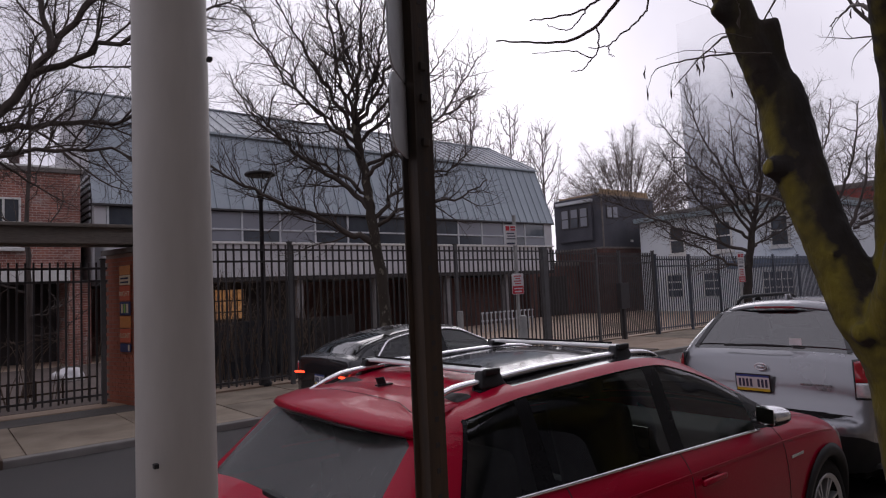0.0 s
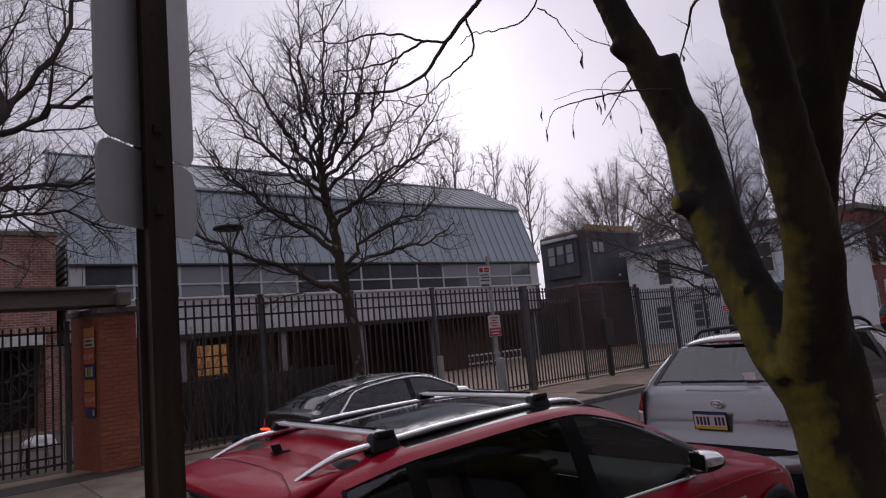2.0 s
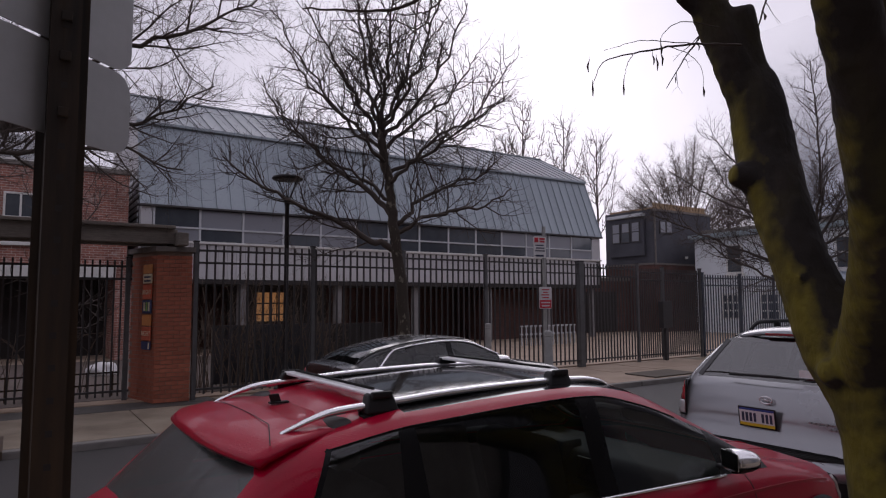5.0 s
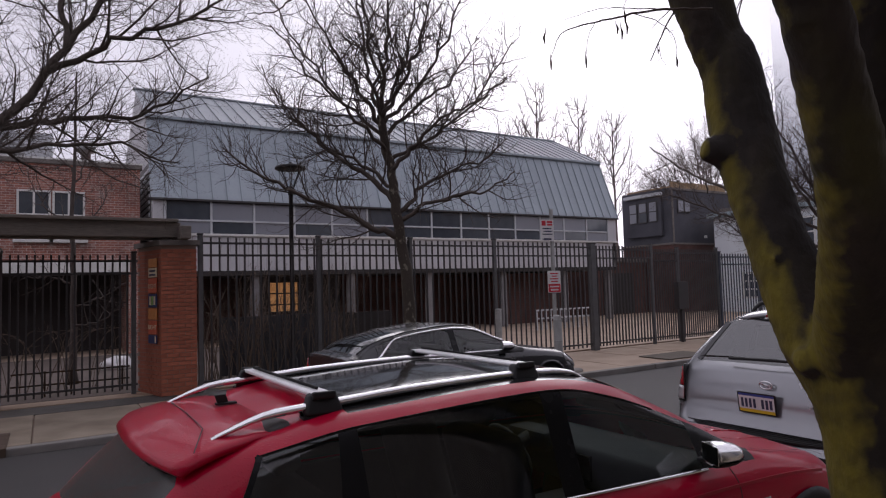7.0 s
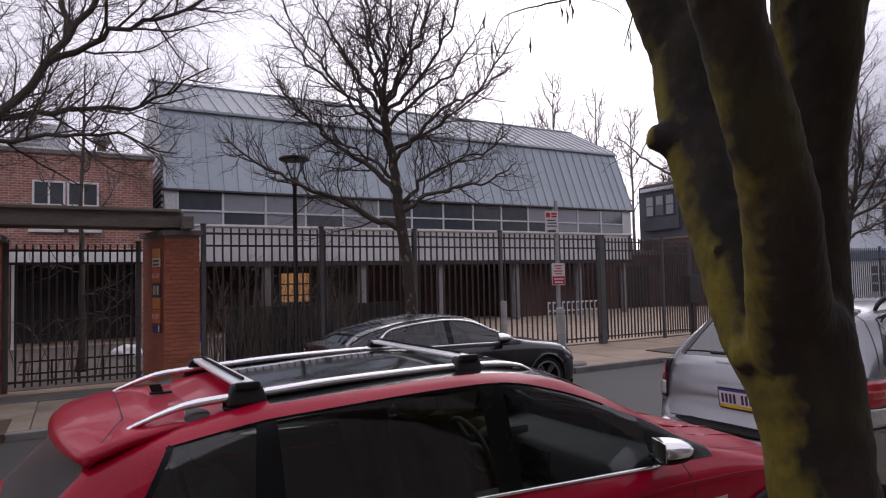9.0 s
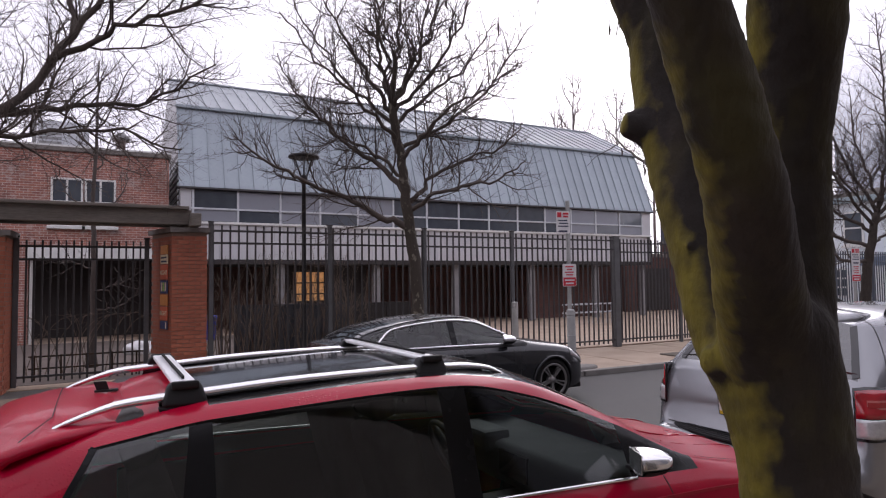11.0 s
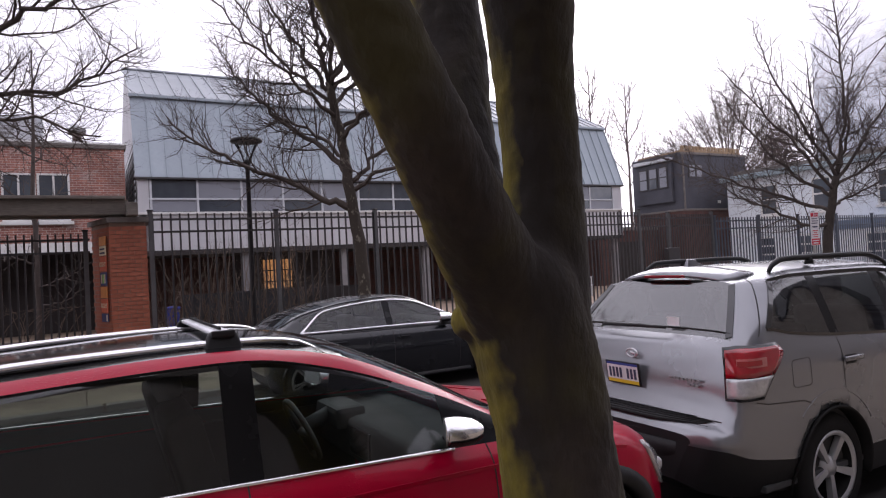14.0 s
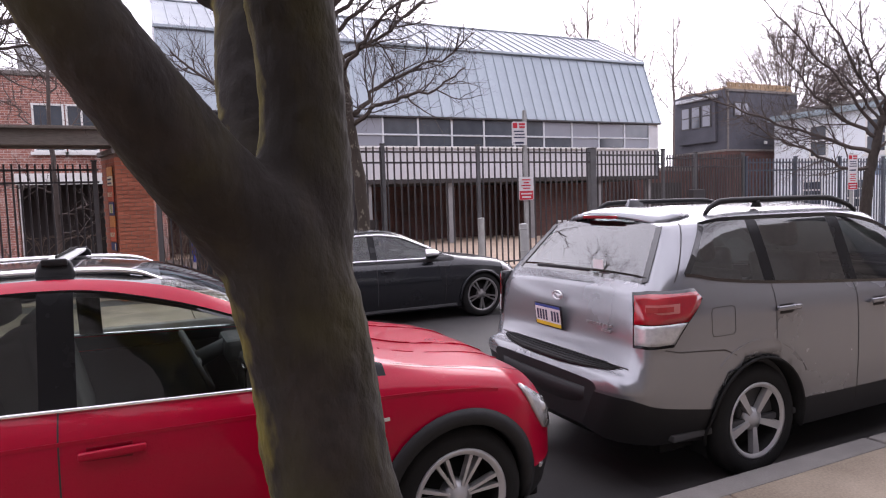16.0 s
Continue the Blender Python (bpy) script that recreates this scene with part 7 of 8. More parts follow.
def tree(name, at, limbs, spec, label, seed, trunk_m="bark", crown_m="twig", group="street trees", first=1, slim=1.0):
    """limbs: (control points, start radius, end radius); the first ones are the trunk."""
    rng = random.Random(seed)
    t = thing(name, at, label, "tree", group=group)
    trunk, crown = Tubes(), Tubes()
    for k, (ctrl, r0, r1) in enumerate(limbs):
        pts = curve_pts(ctrl, 5)
        for i in range(1, len(pts) - 1):
            w = 0.012 if k < first else 0.035
            pts[i] = pts[i] + Vector((rng.gauss(0, w), rng.gauss(0, w), rng.gauss(0, w * 0.7)))
        if k >= first:
            r0, r1 = r0 * slim, r1 * slim
        n = len(pts)
        rad = [r0 + (r1 - r0) * (i / (n - 1)) ** 0.8 for i in range(n)]
        big = k < first
        if big:
            rad = [r * (1 + 0.5 * max(0, 1 - p.z / 0.5) ** 2) for r, p in zip(rad, pts)]
        (trunk if big else crown).add(pts, rad, 14 if big else 8, True, 0.12 if big else 0.06, seed)
        if not big or len(limbs) == first:
            twigs(crown, rng, pts, rad, 0, spec)
    obj_of("trunk", trunk.mesh("trunk"), trunk_m, t)
    obj_of("crown", crown.mesh("crown"), crown_m, t, "bare twigs of the crown")
    return t


def spec_of(k=1.0, dens=1.0, fine=1.0, up=0.07):
    return [
        {"per_m": 4.2 * dens, "from": 0.14, "angle": 50, "length": 1.45 * k, "r": 0.018 * k, "segs": 8, "wander": 0.14, "up": up, "sides": 5},
        {"per_m": 7.0 * dens, "from": 0.06, "angle": 46, "length": 0.68 * k, "r": 0.0088 * fine, "segs": 5, "wander": 0.17, "up": up, "sides": 3},
        {"per_m": 7.2 * dens, "from": 0.06, "angle": 44, "length": 0.33 * k, "r": 0.0058 * fine, "segs": 3, "wander": 0.19, "up": up, "sides": 3},
    ]


def V(u, z, d=0.0):
    return (0.86 * u + 0.51 * d, -0.51 * u + 0.86 * d, z)


# street tree in front of the hall
tree("street_tree", (7.92, 11.32, PAVE), [
    ([V(0, -0.1), V(-0.03, 0.8), V(-0.08, 1.7), V(-0.2, 2.75), V(-0.28, 3.6), V(-0.42, 4.4), V(-0.52, 5.1)], 0.138, 0.075),
    ([V(-0.2, 2.72), V(-0.75, 2.95, -0.1), V(-1.35, 3.3, -0.15), V(-2.1, 3.62, -0.3), V(-2.9, 4.05, -0.2), V(-3.45, 4.5, -0.2)], 0.085, 0.018),
    ([V(-0.26, 3.35), V(-0.8, 3.95, 0.3), V(-1.5, 4.5, 0.5), V(-2.1, 5.1, 0.6), V(-2.7, 5.9, 0.7)], 0.08, 0.016),
    ([V(-0.24, 3.05), V(0.2, 3.3, -0.2), V(0.8, 3.42, -0.5), V(1.4, 3.5, -0.7), V(1.9, 3.8, -0.8)], 0.06, 0.014),
    ([V(-0.25, 3.2), V(0.25, 3.75, 0.3), V(0.8, 4.1, 0.6), V(1.5, 4.35, 0.8), V(2.0, 4.8, 0.9)], 0.06, 0.014),
    ([V(-0.35, 4.0), V(0.1, 4.45, -0.3), V(0.6, 4.85, -0.6), V(1.3, 5.1, -0.8), V(1.8, 5.5, -0.9)], 0.055, 0.013),
    ([V(-0.5, 4.9), V(-0.9, 5.5, -0.3), V(-1.4, 6.3, -0.5), V(-1.9, 7.3, -0.6)], 0.06, 0.014),
    ([V(-0.52, 5.05), V(-0.75, 5.9, 0.3), V(-0.9, 7.0, 0.5), V(-1.1, 8.2, 0.6)], 0.062, 0.014),
    ([V(-0.52, 5.1), V(-0.4, 6.0, 0.0), V(-0.35, 7.1, -0.1), V(-0.2, 8.6, -0.1)], 0.062, 0.014),
    ([V(-0.5, 5.0), V(-0.05, 5.7, -0.2), V(0.35, 6.6, -0.4), V(0.7, 7.8, -0.5)], 0.058, 0.014),
    ([V(-0.45, 4.7), V(0.2, 5.35, 0.3), V(0.9, 6.0, 0.6), V(1.5, 6.9, 0.8)], 0.055, 0.013),
    ([V(-0.4, 4.4), V(-1.0, 5.0, -0.6), V(-1.7, 5.6, -1.0), V(-2.3, 6.4, -1.2)], 0.05, 0.013),
    ([V(-0.3, 3.7), V(-1.0, 4.3, 0.6), V(-1.9, 4.9, 1.0), V(-2.6, 5.6, 1.2), V(-3.1, 6.6, 1.3)], 0.05, 0.013),
    ([V(-0.45, 4.6), V(-1.2, 5.4, 0.2), V(-2.0, 6.4, 0.3), V(-2.7, 7.6, 0.4)], 0.05, 0.013),
    ([V(-0.4, 4.2), V(0.5, 4.7, 0.1), V(1.4, 5.5, 0.2), V(2.1, 6.6, 0.3)], 0.05, 0.013),
    ([V(-0.5, 5.05), V(-0.2, 5.9, 0.4), V(0.1, 7.0, 0.6), V(0.3, 8.6, 0.7)], 0.055, 0.014),
    ([V(-0.48, 4.9), V(0.15, 5.6, 0.1), V(0.8, 6.6, 0.1), V(1.2, 7.7, 0.1)], 0.055, 0.014),
    ([V(-0.5, 5.0), V(-0.6, 6.0, -0.4), V(-0.75, 7.2, -0.6), V(-0.65, 8.6, -0.7)], 0.05, 0.013),
], spec_of(0.95, 1.25, 0.95), "bare street tree with dark flecked bark and fine twigs", 3, "flecked_bark", slim=0.82)
tree("street_tree", (-0.9, 11.2, PAVE), [
    ([(0, 0, -0.1), (0.05, 0, 1.2), (0.2, 0, 2.4), (0.45, 0, 3.1)], 0.2, 0.15),
    ([(0.45, 0, 3.05), (1.3, -0.1, 3.4), (2.4, -0.1, 4.15), (3.2, -0.15, 5.3), (3.9, -0.2, 6.6), (4.3, -0.2, 8.2)], 0.125, 0.024),
    ([(2.35, -0.1, 4.1), (3.2, 0.1, 4.35), (4.2, 0.2, 4.6), (5.2, 0.2, 5.3)], 0.065, 0.014),
    ([(2.9, -0.1, 4.9), (3.8, -0.5, 5.4), (4.7, -0.8, 5.8), (5.6, -0.9, 6.5)], 0.06, 0.014),
    ([(3.2, -0.15, 5.3), (3.1, 0.3, 6.3), (3.0, 0.5, 7.4), (3.1, 0.6, 8.6)], 0.06, 0.014),
    ([(1.6, -0.1, 3.55), (2.6, -0.4, 3.75), (3.6, -0.6, 3.9), (4.6, -0.6, 3.7)], 0.055, 0.012),
    ([(0.45, 0, 3.0), (0.5, 0.5, 4.2), (0.9, 0.8, 5.6), (1.0, 0.9, 7.6)], 0.12, 0.025),
    ([(0.6, 0.3, 4.0), (1.4, 0.5, 5.2), (2.0, 0.6, 6.4), (2.3, 0.6, 8.0)], 0.08, 0.018),
    ([(0.4, 0, 2.9), (-0.8, 0.2, 4.0), (-1.8, 0.3, 5.4), (-2.4, 0.3, 7.0)], 0.11, 0.02),
], spec_of(1.05, 1.5, 0.8), "bare street tree with heavy spreading limbs", 11, "street_bark", slim=0.88)
# street tree beyond the gates
tree("street_tree", (22.5, 11.45, PAVE), [
    ([V(0, -0.1), V(0.02, 1.0), V(0.12, 2.0), V(0.25, 2.7), V(0.45, 3.6)], 0.17, 0.1),
    ([V(0.15, 2.2), V(-0.6, 2.2, -0.2), V(-1.6, 2.65, -0.3), V(-2.6, 3.1, -0.4), V(-3.4, 3.7, -0.4)], 0.085, 0.016),
    ([V(0.3, 3.0), V(-0.5, 3.6, 0.2), V(-1.3, 4.4, 0.3), V(-2.0, 5.4, 0.4), V(-2.6, 6.4, 0.4)], 0.08, 0.016),
    ([V(0.45, 3.5), V(0.2, 4.5, -0.2), V(-0.3, 5.6, -0.4), V(-0.5, 7.2, -0.5)], 0.075, 0.016),
    ([V(0.45, 3.55), V(0.9, 4.6, 0.2), V(1.2, 5.8, 0.4), V(1.4, 7.4, 0.4)], 0.075, 0.016),
    ([V(0.4, 3.3), V(1.3, 3.9, -0.3), V(2.2, 4.6, -0.5), V(3.0, 5.6, -0.6)], 0.07, 0.016),
    ([V(0.25, 2.7), V(1.2, 3.1, 0.3), V(2.2, 3.5, 0.5), V(3.2, 4.2, 0.6)], 0.065, 0.014),
    ([V(0.42, 3.4), V(-0.1, 4.6, 0.6), V(-0.9, 5.6, 1.0), V(-1.3, 6.8, 1.2)], 0.06, 0.014),
    ([V(0.2, 2.6), V(-1.0, 3.1, 0.3), V(-2.4, 3.7, 0.5), V(-3.8, 4.3, 0.6), V(-5.0, 4.8, 0.6)], 0.08, 0.016),
    ([V(0.35, 3.2), V(-0.8, 4.4, -0.4), V(-2.0, 5.6, -0.7), V(-3.2, 6.8, -0.9)], 0.075, 0.016),
    ([V(0.45, 3.6), V(-0.2, 5.2, 0.3), V(-1.0, 7.0, 0.5), V(-1.4, 8.6, 0.6)], 0.075, 0.016),
    ([V(0.45, 3.6), V(0.6, 5.4, -0.3), V(0.5, 7.4, -0.5), V(0.3, 9.4, -0.6)], 0.075, 0.016),
    ([V(0.45, 3.5), V(1.6, 5.0, 0.0), V(2.6, 6.6, 0.2), V(3.2, 8.2, 0.3)], 0.07, 0.016),
], spec_of(1.1, 1.25, 0.85), "bare street tree leaning over the railing", 21, "bark", "mid_twig", slim=0.75)


def round_crown(h, spread, n, seed, r=0.2, fork=0.35):
    rng = random.Random(seed)
    limbs = [([(0, 0, -0.1), (0.05, 0, h * fork * 0.5), (0, 0.05, h * fork)], r, r * 0.7)]
    for k in range(n):
        a = 6.28 * k / n + rng.uniform(-0.3, 0.3)
        s = spread * rng.uniform(0.35, 1.0)
        z0 = h * fork * rng.uniform(0.8, 1.0)
        top = h * rng.uniform(0.8, 1.0) * (1 - 0.22 * (s / spread) ** 2)
        limbs.append(([(0, 0, z0), (math.cos(a) * s * 0.35, math.sin(a) * s * 0.35, z0 + (top - z0) * 0.35), (math.cos(a) * s * 0.75, math.sin(a) * s * 0.75, z0 + (top - z0) * 0.7), (math.cos(a) * s, math.sin(a) * s, top)], r * 0.45, r * 0.08))
    return limbs


def far_spec(k, fine):
    return [
        {"per_m": 3.2 / k, "from": 0.12, "angle": 40, "length": 1.9 * k, "r": 0.032 * k, "segs": 5, "wander": 0.12, "up": 0.08, "sides": 4},
        {"per_m": 5.2 / k, "from": 0.1, "angle": 40, "length": 0.9 * k, "r": 0.013 * fine, "segs": 4, "wander": 0.15, "up": 0.07, "sides": 3},
        {"per_m": 4.6 / k, "from": 0.1, "angle": 40, "length": 0.42 * k, "r": 0.009 * fine, "segs": 2, "wander": 0.15, "up": 0.05, "sides": 3},
    ]


def backtree(x, y, h, spread, n, seed, label, k=1.3, fine=1.8, fork=0.35, m="hazed_twig"):
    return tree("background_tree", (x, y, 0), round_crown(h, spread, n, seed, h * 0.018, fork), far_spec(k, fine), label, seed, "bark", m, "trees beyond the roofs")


def dome_limbs(h, spread, n, seed, r, fork):
    """Limbs that fan out to an even, rounded outline."""
    rng = random.Random(seed)
    zf = h * fork
    limbs = [([(0, 0, -0.1), (0.1, 0, zf * 0.5), (0, 0.1, zf)], r, r * 0.7)]
    for k in range(n):
        a, e = 2.4 * k, math.asin(0.06 + 0.93 * ((k * 0.7549) % 1.0))
        reach = rng.uniform(0.86, 1.02)
        x, y, z = (math.cos(a) * math.cos(e) * spread * reach, math.sin(a) * math.cos(e) * spread * reach, zf + (h - zf) * math.sin(e) * reach)
        limbs.append(([(0, 0, zf * rng.uniform(0.75, 1.0)), (x * 0.36, y * 0.36, zf + (z - zf) * 0.36), (x * 0.74, y * 0.74, zf + (z - zf) * 0.76), (x, y, z)], r * 0.2, r * 0.045))
    return limbs


dome_spec = [
    {"per_m": 4.6, "from": 0.45, "angle": 46, "length": 1.6, "r": 0.026, "segs": 4, "wander": 0.12, "up": 0.03, "sides": 3},
    {"per_m": 4.2, "from": 0.12, "angle": 44, "length": 0.9, "r": 0.016, "segs": 3, "wander": 0.14, "up": 0.03, "sides": 3},
    {"per_m": 3.2, "from": 0.12, "angle": 42, "length": 0.5, "r": 0.011, "segs": 2, "wander": 0.15, "up": 0.0, "sides": 3},
]
tree("background_tree", (57.4, 40.2, 0), dome_limbs(18.2, 8.0, 70, 31, 0.3, 0.42), dome_spec, "broad round-crowned bare tree beyond the dark house", 31, "bark", "hazed_twig", "trees beyond the roofs")
tree("background_tree", (54.0, 31.0, 0), dome_limbs(12.6, 5.6, 24, 37, 0.24, 0.35), dome_spec, "rounded bare tree behind the white house", 37, "bark", "hazed_twig", "trees beyond the roofs")
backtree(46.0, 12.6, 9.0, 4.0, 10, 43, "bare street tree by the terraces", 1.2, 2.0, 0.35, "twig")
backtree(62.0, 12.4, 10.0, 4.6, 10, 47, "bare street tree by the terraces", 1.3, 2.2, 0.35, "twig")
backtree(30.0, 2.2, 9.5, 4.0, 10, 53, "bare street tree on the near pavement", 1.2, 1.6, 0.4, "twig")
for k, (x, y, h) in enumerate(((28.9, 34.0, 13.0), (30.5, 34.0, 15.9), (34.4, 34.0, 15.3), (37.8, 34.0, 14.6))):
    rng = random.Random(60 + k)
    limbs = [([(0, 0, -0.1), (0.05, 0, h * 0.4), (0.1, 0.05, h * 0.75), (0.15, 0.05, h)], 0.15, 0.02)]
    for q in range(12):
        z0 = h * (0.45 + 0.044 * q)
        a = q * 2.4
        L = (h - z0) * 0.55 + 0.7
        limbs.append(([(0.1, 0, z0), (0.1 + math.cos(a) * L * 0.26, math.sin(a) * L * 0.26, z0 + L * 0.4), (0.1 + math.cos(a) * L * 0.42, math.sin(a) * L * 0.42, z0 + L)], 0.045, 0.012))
    tree("background_tree", (x, y, 0), limbs, far_spec(0.8, 1.5)[:2], "slim upright bare tree behind the hall", 60 + k, "hazed_twig", "hazed_twig", "trees beyond the roofs")
# tree further along the near pavement, one limb reaching back over the cars
tree("street_tree", (12.6, 2.0, PAVE), [
    ([(0, 0, -0.1), (-0.05, 0, 1.2), (-0.15, 0.05, 2.4), (-0.3, 0.1, 3.2)], 0.2, 0.15),
    ([(-0.3, 0.1, 3.1), (-0.9, 0.2, 3.65), (-1.55, 0.3, 4.15), (-2.4, 0.3, 4.65), (-3.3, 0.3, 5.05), (-4.0, 0.35, 6.0)], 0.1, 0.03),
    ([(-1.4, 0.25, 4.0), (-2.2, 0.0, 4.1), (-3.0, -0.1, 4.35), (-3.6, -0.2, 4.4)], 0.05, 0.014),
    ([(-0.7, 0.2, 3.5), (-1.6, 0.5, 3.5), (-2.6, 0.8, 3.7), (-3.5, 1.0, 3.6)], 0.05, 0.012),
    ([(-0.3, 0.1, 3.1), (0.1, 0.3, 4.2), (0.3, 0.4, 5.6), (0.2, 0.5, 7.4)], 0.1, 0.02),
    ([(-0.3, 0.1, 3.0), (-0.4, 0.9, 4.0), (-0.6, 1.8, 4.9), (-0.7, 2.6, 6.2)], 0.08, 0.018),
], spec_of(0.95, 0.6, 1.1, 0.02), "bare street tree arching over the parked cars", 91)
# street tree before the white house
tree("street_tree", (30.4, 11.5, PAVE), [
    ([V(0, -0.1), V(0.03, 1.0), V(0.0, 2.0), V(0.05, 2.6)], 0.2, 0.16),
    ([V(0.05, 2.5), V(0.7, 3.3, 0.2), V(1.5, 4.3, 0.4), V(2.2, 5.6, 0.6), V(2.7, 7.4, 0.7)], 0.13, 0.02),
    ([V(0.05, 2.5), V(-0.3, 4.0, 0.2), V(-0.4, 5.6, 0.3), V(-0.7, 7.6, 0.4), V(-0.8, 9.2, 0.4)], 0.13, 0.02),
    ([V(-0.3, 3.8), V(0.3, 5.2, -0.4), V(0.7, 6.8, -0.7), V(1.0, 8.8, -0.8)], 0.09, 0.016),
    ([V(-0.2, 3.6), V(-1.1, 4.8, -0.3), V(-1.9, 6.2, -0.6), V(-2.4, 8.0, -0.8)], 0.09, 0.016),
    ([V(1.3, 4.0), V(2.6, 4.6, -0.4), V(3.9, 5.2, -0.6), V(5.0, 6.2, -0.8)], 0.08, 0.016),
    ([V(1.0, 3.6), V(2.2, 3.9, 0.6), V(3.6, 4.2, 1.0), V(5.0, 4.6, 1.2)], 0.07, 0.014),
    ([V(2.0, 5.2), V(3.2, 6.4, 0.8), V(4.2, 7.6, 1.0), V(4.8, 9.0, 1.1)], 0.07, 0.014),
    ([V(-0.35, 5.0), V(0.4, 6.6, 0.9), V(1.2, 8.0, 1.2), V(1.6, 9.6, 1.4)], 0.07, 0.014),
], spec_of(1.25, 0.9, 1.5), "bare street tree with a low leaning limb before the white house", 131, "bark", "mid_twig")
# young tree in the yard behind the gate
tree("young_tree", (2.55, 16.2, PAVE), [
    ([(0, 0, -0.05), (0.02, 0, 1.5), (-0.03, 0, 3.2), (0.02, 0, 5.0), (0.05, 0, 6.6)], 0.085, 0.015),
    ([(0, 0, 1.6), (0.5, 0, 1.75), (1.0, 0.1, 2.1)], 0.025, 0.006), ([(0, 0, 2.1), (-0.5, 0.1, 2.25), (-1.0, 0.1, 2.3)], 0.025, 0.006),
    ([(0, 0, 1.2), (0.5, -0.2, 1.3), (1.1, -0.2, 1.75)], 0.025, 0.006), ([(-0.02, 0, 3.0), (0.4, 0, 3.6), (0.7, 0, 4.3)], 0.025, 0.006),
    ([(-0.02, 0, 3.2), (-0.5, 0, 3.7), (-0.8, 0, 4.4)], 0.025, 0.006), ([(0, 0, 4.2), (0.35, 0.2, 5.0), (0.5, 0.2, 5.8)], 0.02, 0.005),
    ([(0, 0, 4.4), (-0.35, 0.2, 5.1), (-0.5, 0.2, 5.9)], 0.02, 0.005),
], [{"per_m": 7.0, "from": 0.12, "angle": 48, "length": 0.8, "r": 0.01, "segs": 4, "wander": 0.12, "up": 0.05, "sides": 4},
    {"per_m": 9.0, "from": 0.1, "angle": 45, "length": 0.38, "r": 0.0055, "segs": 4, "wander": 0.22, "up": 0.02, "sides": 3}],
    "slim young bare tree in the yard", 71, "mid_twig", "mid_twig")

# ---- near tree with mossy stems ----
nt = thing("mossy_tree", (4.72, 2.0, PAVE - 0.02), "three-stemmed street tree with moss on dark bark, beside the kerb", "tree", group="street trees")


def near(x, y, z):
    return Vector((x - 4.72, y - 2.0, z - PAVE + 0.02))


wood = Tubes()


def stem(ctrl, radii, seed, rough=0.05):
    pts = curve_pts(ctrl, 10)
    rr = hermite(range(len(radii)), np.array(radii)[:, None], np.linspace(0, len(radii) - 1, len(pts)))[:, 0]
    wood.add(pts, list(rr), 40, True, rough, seed)
    return pts


def of_rows(rows, seed, rough=0.05):
    """A stem through (x, y, z, radius) rows."""
    return stem([near(*r[:3]) for r in rows], [r[3] for r in rows], seed, rough)


of_rows([(4.95, 1.975, 0.06, 0.27), (4.875, 1.975, 0.5, 0.19), (4.728, 1.967, 0.9, 0.18), (4.673, 1.989, 1.35, 0.179), (4.58, 1.955, 1.7, 0.16), (4.55, 1.95, 1.82, 0.1)], 1)
ptsA = of_rows([(4.73, 2.03, 1.15, 0.1), (4.7, 2.05, 1.38, 0.135), (4.55, 1.981, 1.65, 0.14), (4.2, 1.781, 2.1, 0.107), (3.917, 1.705, 2.55, 0.092), (3.63, 1.645, 3.0, 0.085), (3.3, 1.52, 3.5, 0.08), (2.95, 1.42, 4.4, 0.06)], 2)
ptsB = of_rows([(4.7, 1.99, 1.1, 0.1), (4.66, 1.96, 1.4, 0.14), (4.672, 1.99, 1.7, 0.145), (4.685, 1.973, 2.05, 0.12), (4.644, 1.937, 2.35, 0.12), (4.56, 1.85, 2.7, 0.14), (4.36, 1.74, 3.1, 0.11), (4.1, 1.6, 3.6, 0.09), (4.0, 1.5, 4.6, 0.06)], 3)
of_rows([(4.6, 1.88, 2.5, 0.1), (4.56, 1.8, 2.8, 0.115), (4.52, 1.66, 3.15, 0.11), (4.5, 1.48, 3.6, 0.1), (4.5, 1.35, 4.4, 0.07)], 9)
ptsC = of_rows([(4.7, 2.0, 1.05, 0.1), (4.625, 2.03, 1.42, 0.135), (4.607, 2.164, 1.75, 0.134), (4.608, 2.304, 2.15, 0.12), (4.655, 2.436, 2.6, 0.132), (4.652, 2.48, 2.92, 0.115), (4.64, 2.49, 3.02, 0.08)], 4, 0.07)
stub = of_rows([(4.63, 2.49, 2.85, 0.095), (4.55, 2.545, 3.12, 0.09), (4.45, 2.6, 3.4, 0.085), (4.38, 2.64, 3.6, 0.08), (4.26, 2.7, 4.0, 0.07), (4.2, 2.75, 4.6, 0.055)], 5, 0.08)
of_rows([(4.66, 2.48, 2.82, 0.09), (4.63, 2.495, 3.08, 0.078), (4.6, 2.5, 3.26, 0.072), (4.59, 2.505, 3.31, 0.066)], 6, 0.08)
of_rows([(4.47, 2.59, 3.3, 0.06), (4.38, 2.64, 3.36, 0.042), (4.345, 2.66, 3.4, 0.034)], 7, 0.1)
# swollen scars where limbs were cut long ago
for k, (c, d, r) in enumerate((((4.6, 2.42, 2.47), (-0.8, 0.5, 0.1), 0.055), ((4.58, 2.15, 1.62), (-0.75, -0.3, 0.0), 0.05), ((4.63, 2.2, 2.0), (-0.8, 0.1, 0.0), 0.02))):
    d = Vector(d).normalized()
    p = near(*c)
    wood.add([p, p + d * 0.1, p + d * 0.145, p + d * 0.16], [r * 1.5, r * 1.15, r, r * 0.6], 16, True, 0.25, k)
trunk_n = obj_of("trunk", wood.mesh("trunk"), "moss_bark", nt, "dark furrowed bark with yellow-green moss")
rem = trunk_n.modifiers.new("merge", "REMESH")
rem.mode, rem.voxel_size, rem.use_smooth_shade = "VOXEL", 0.013, True
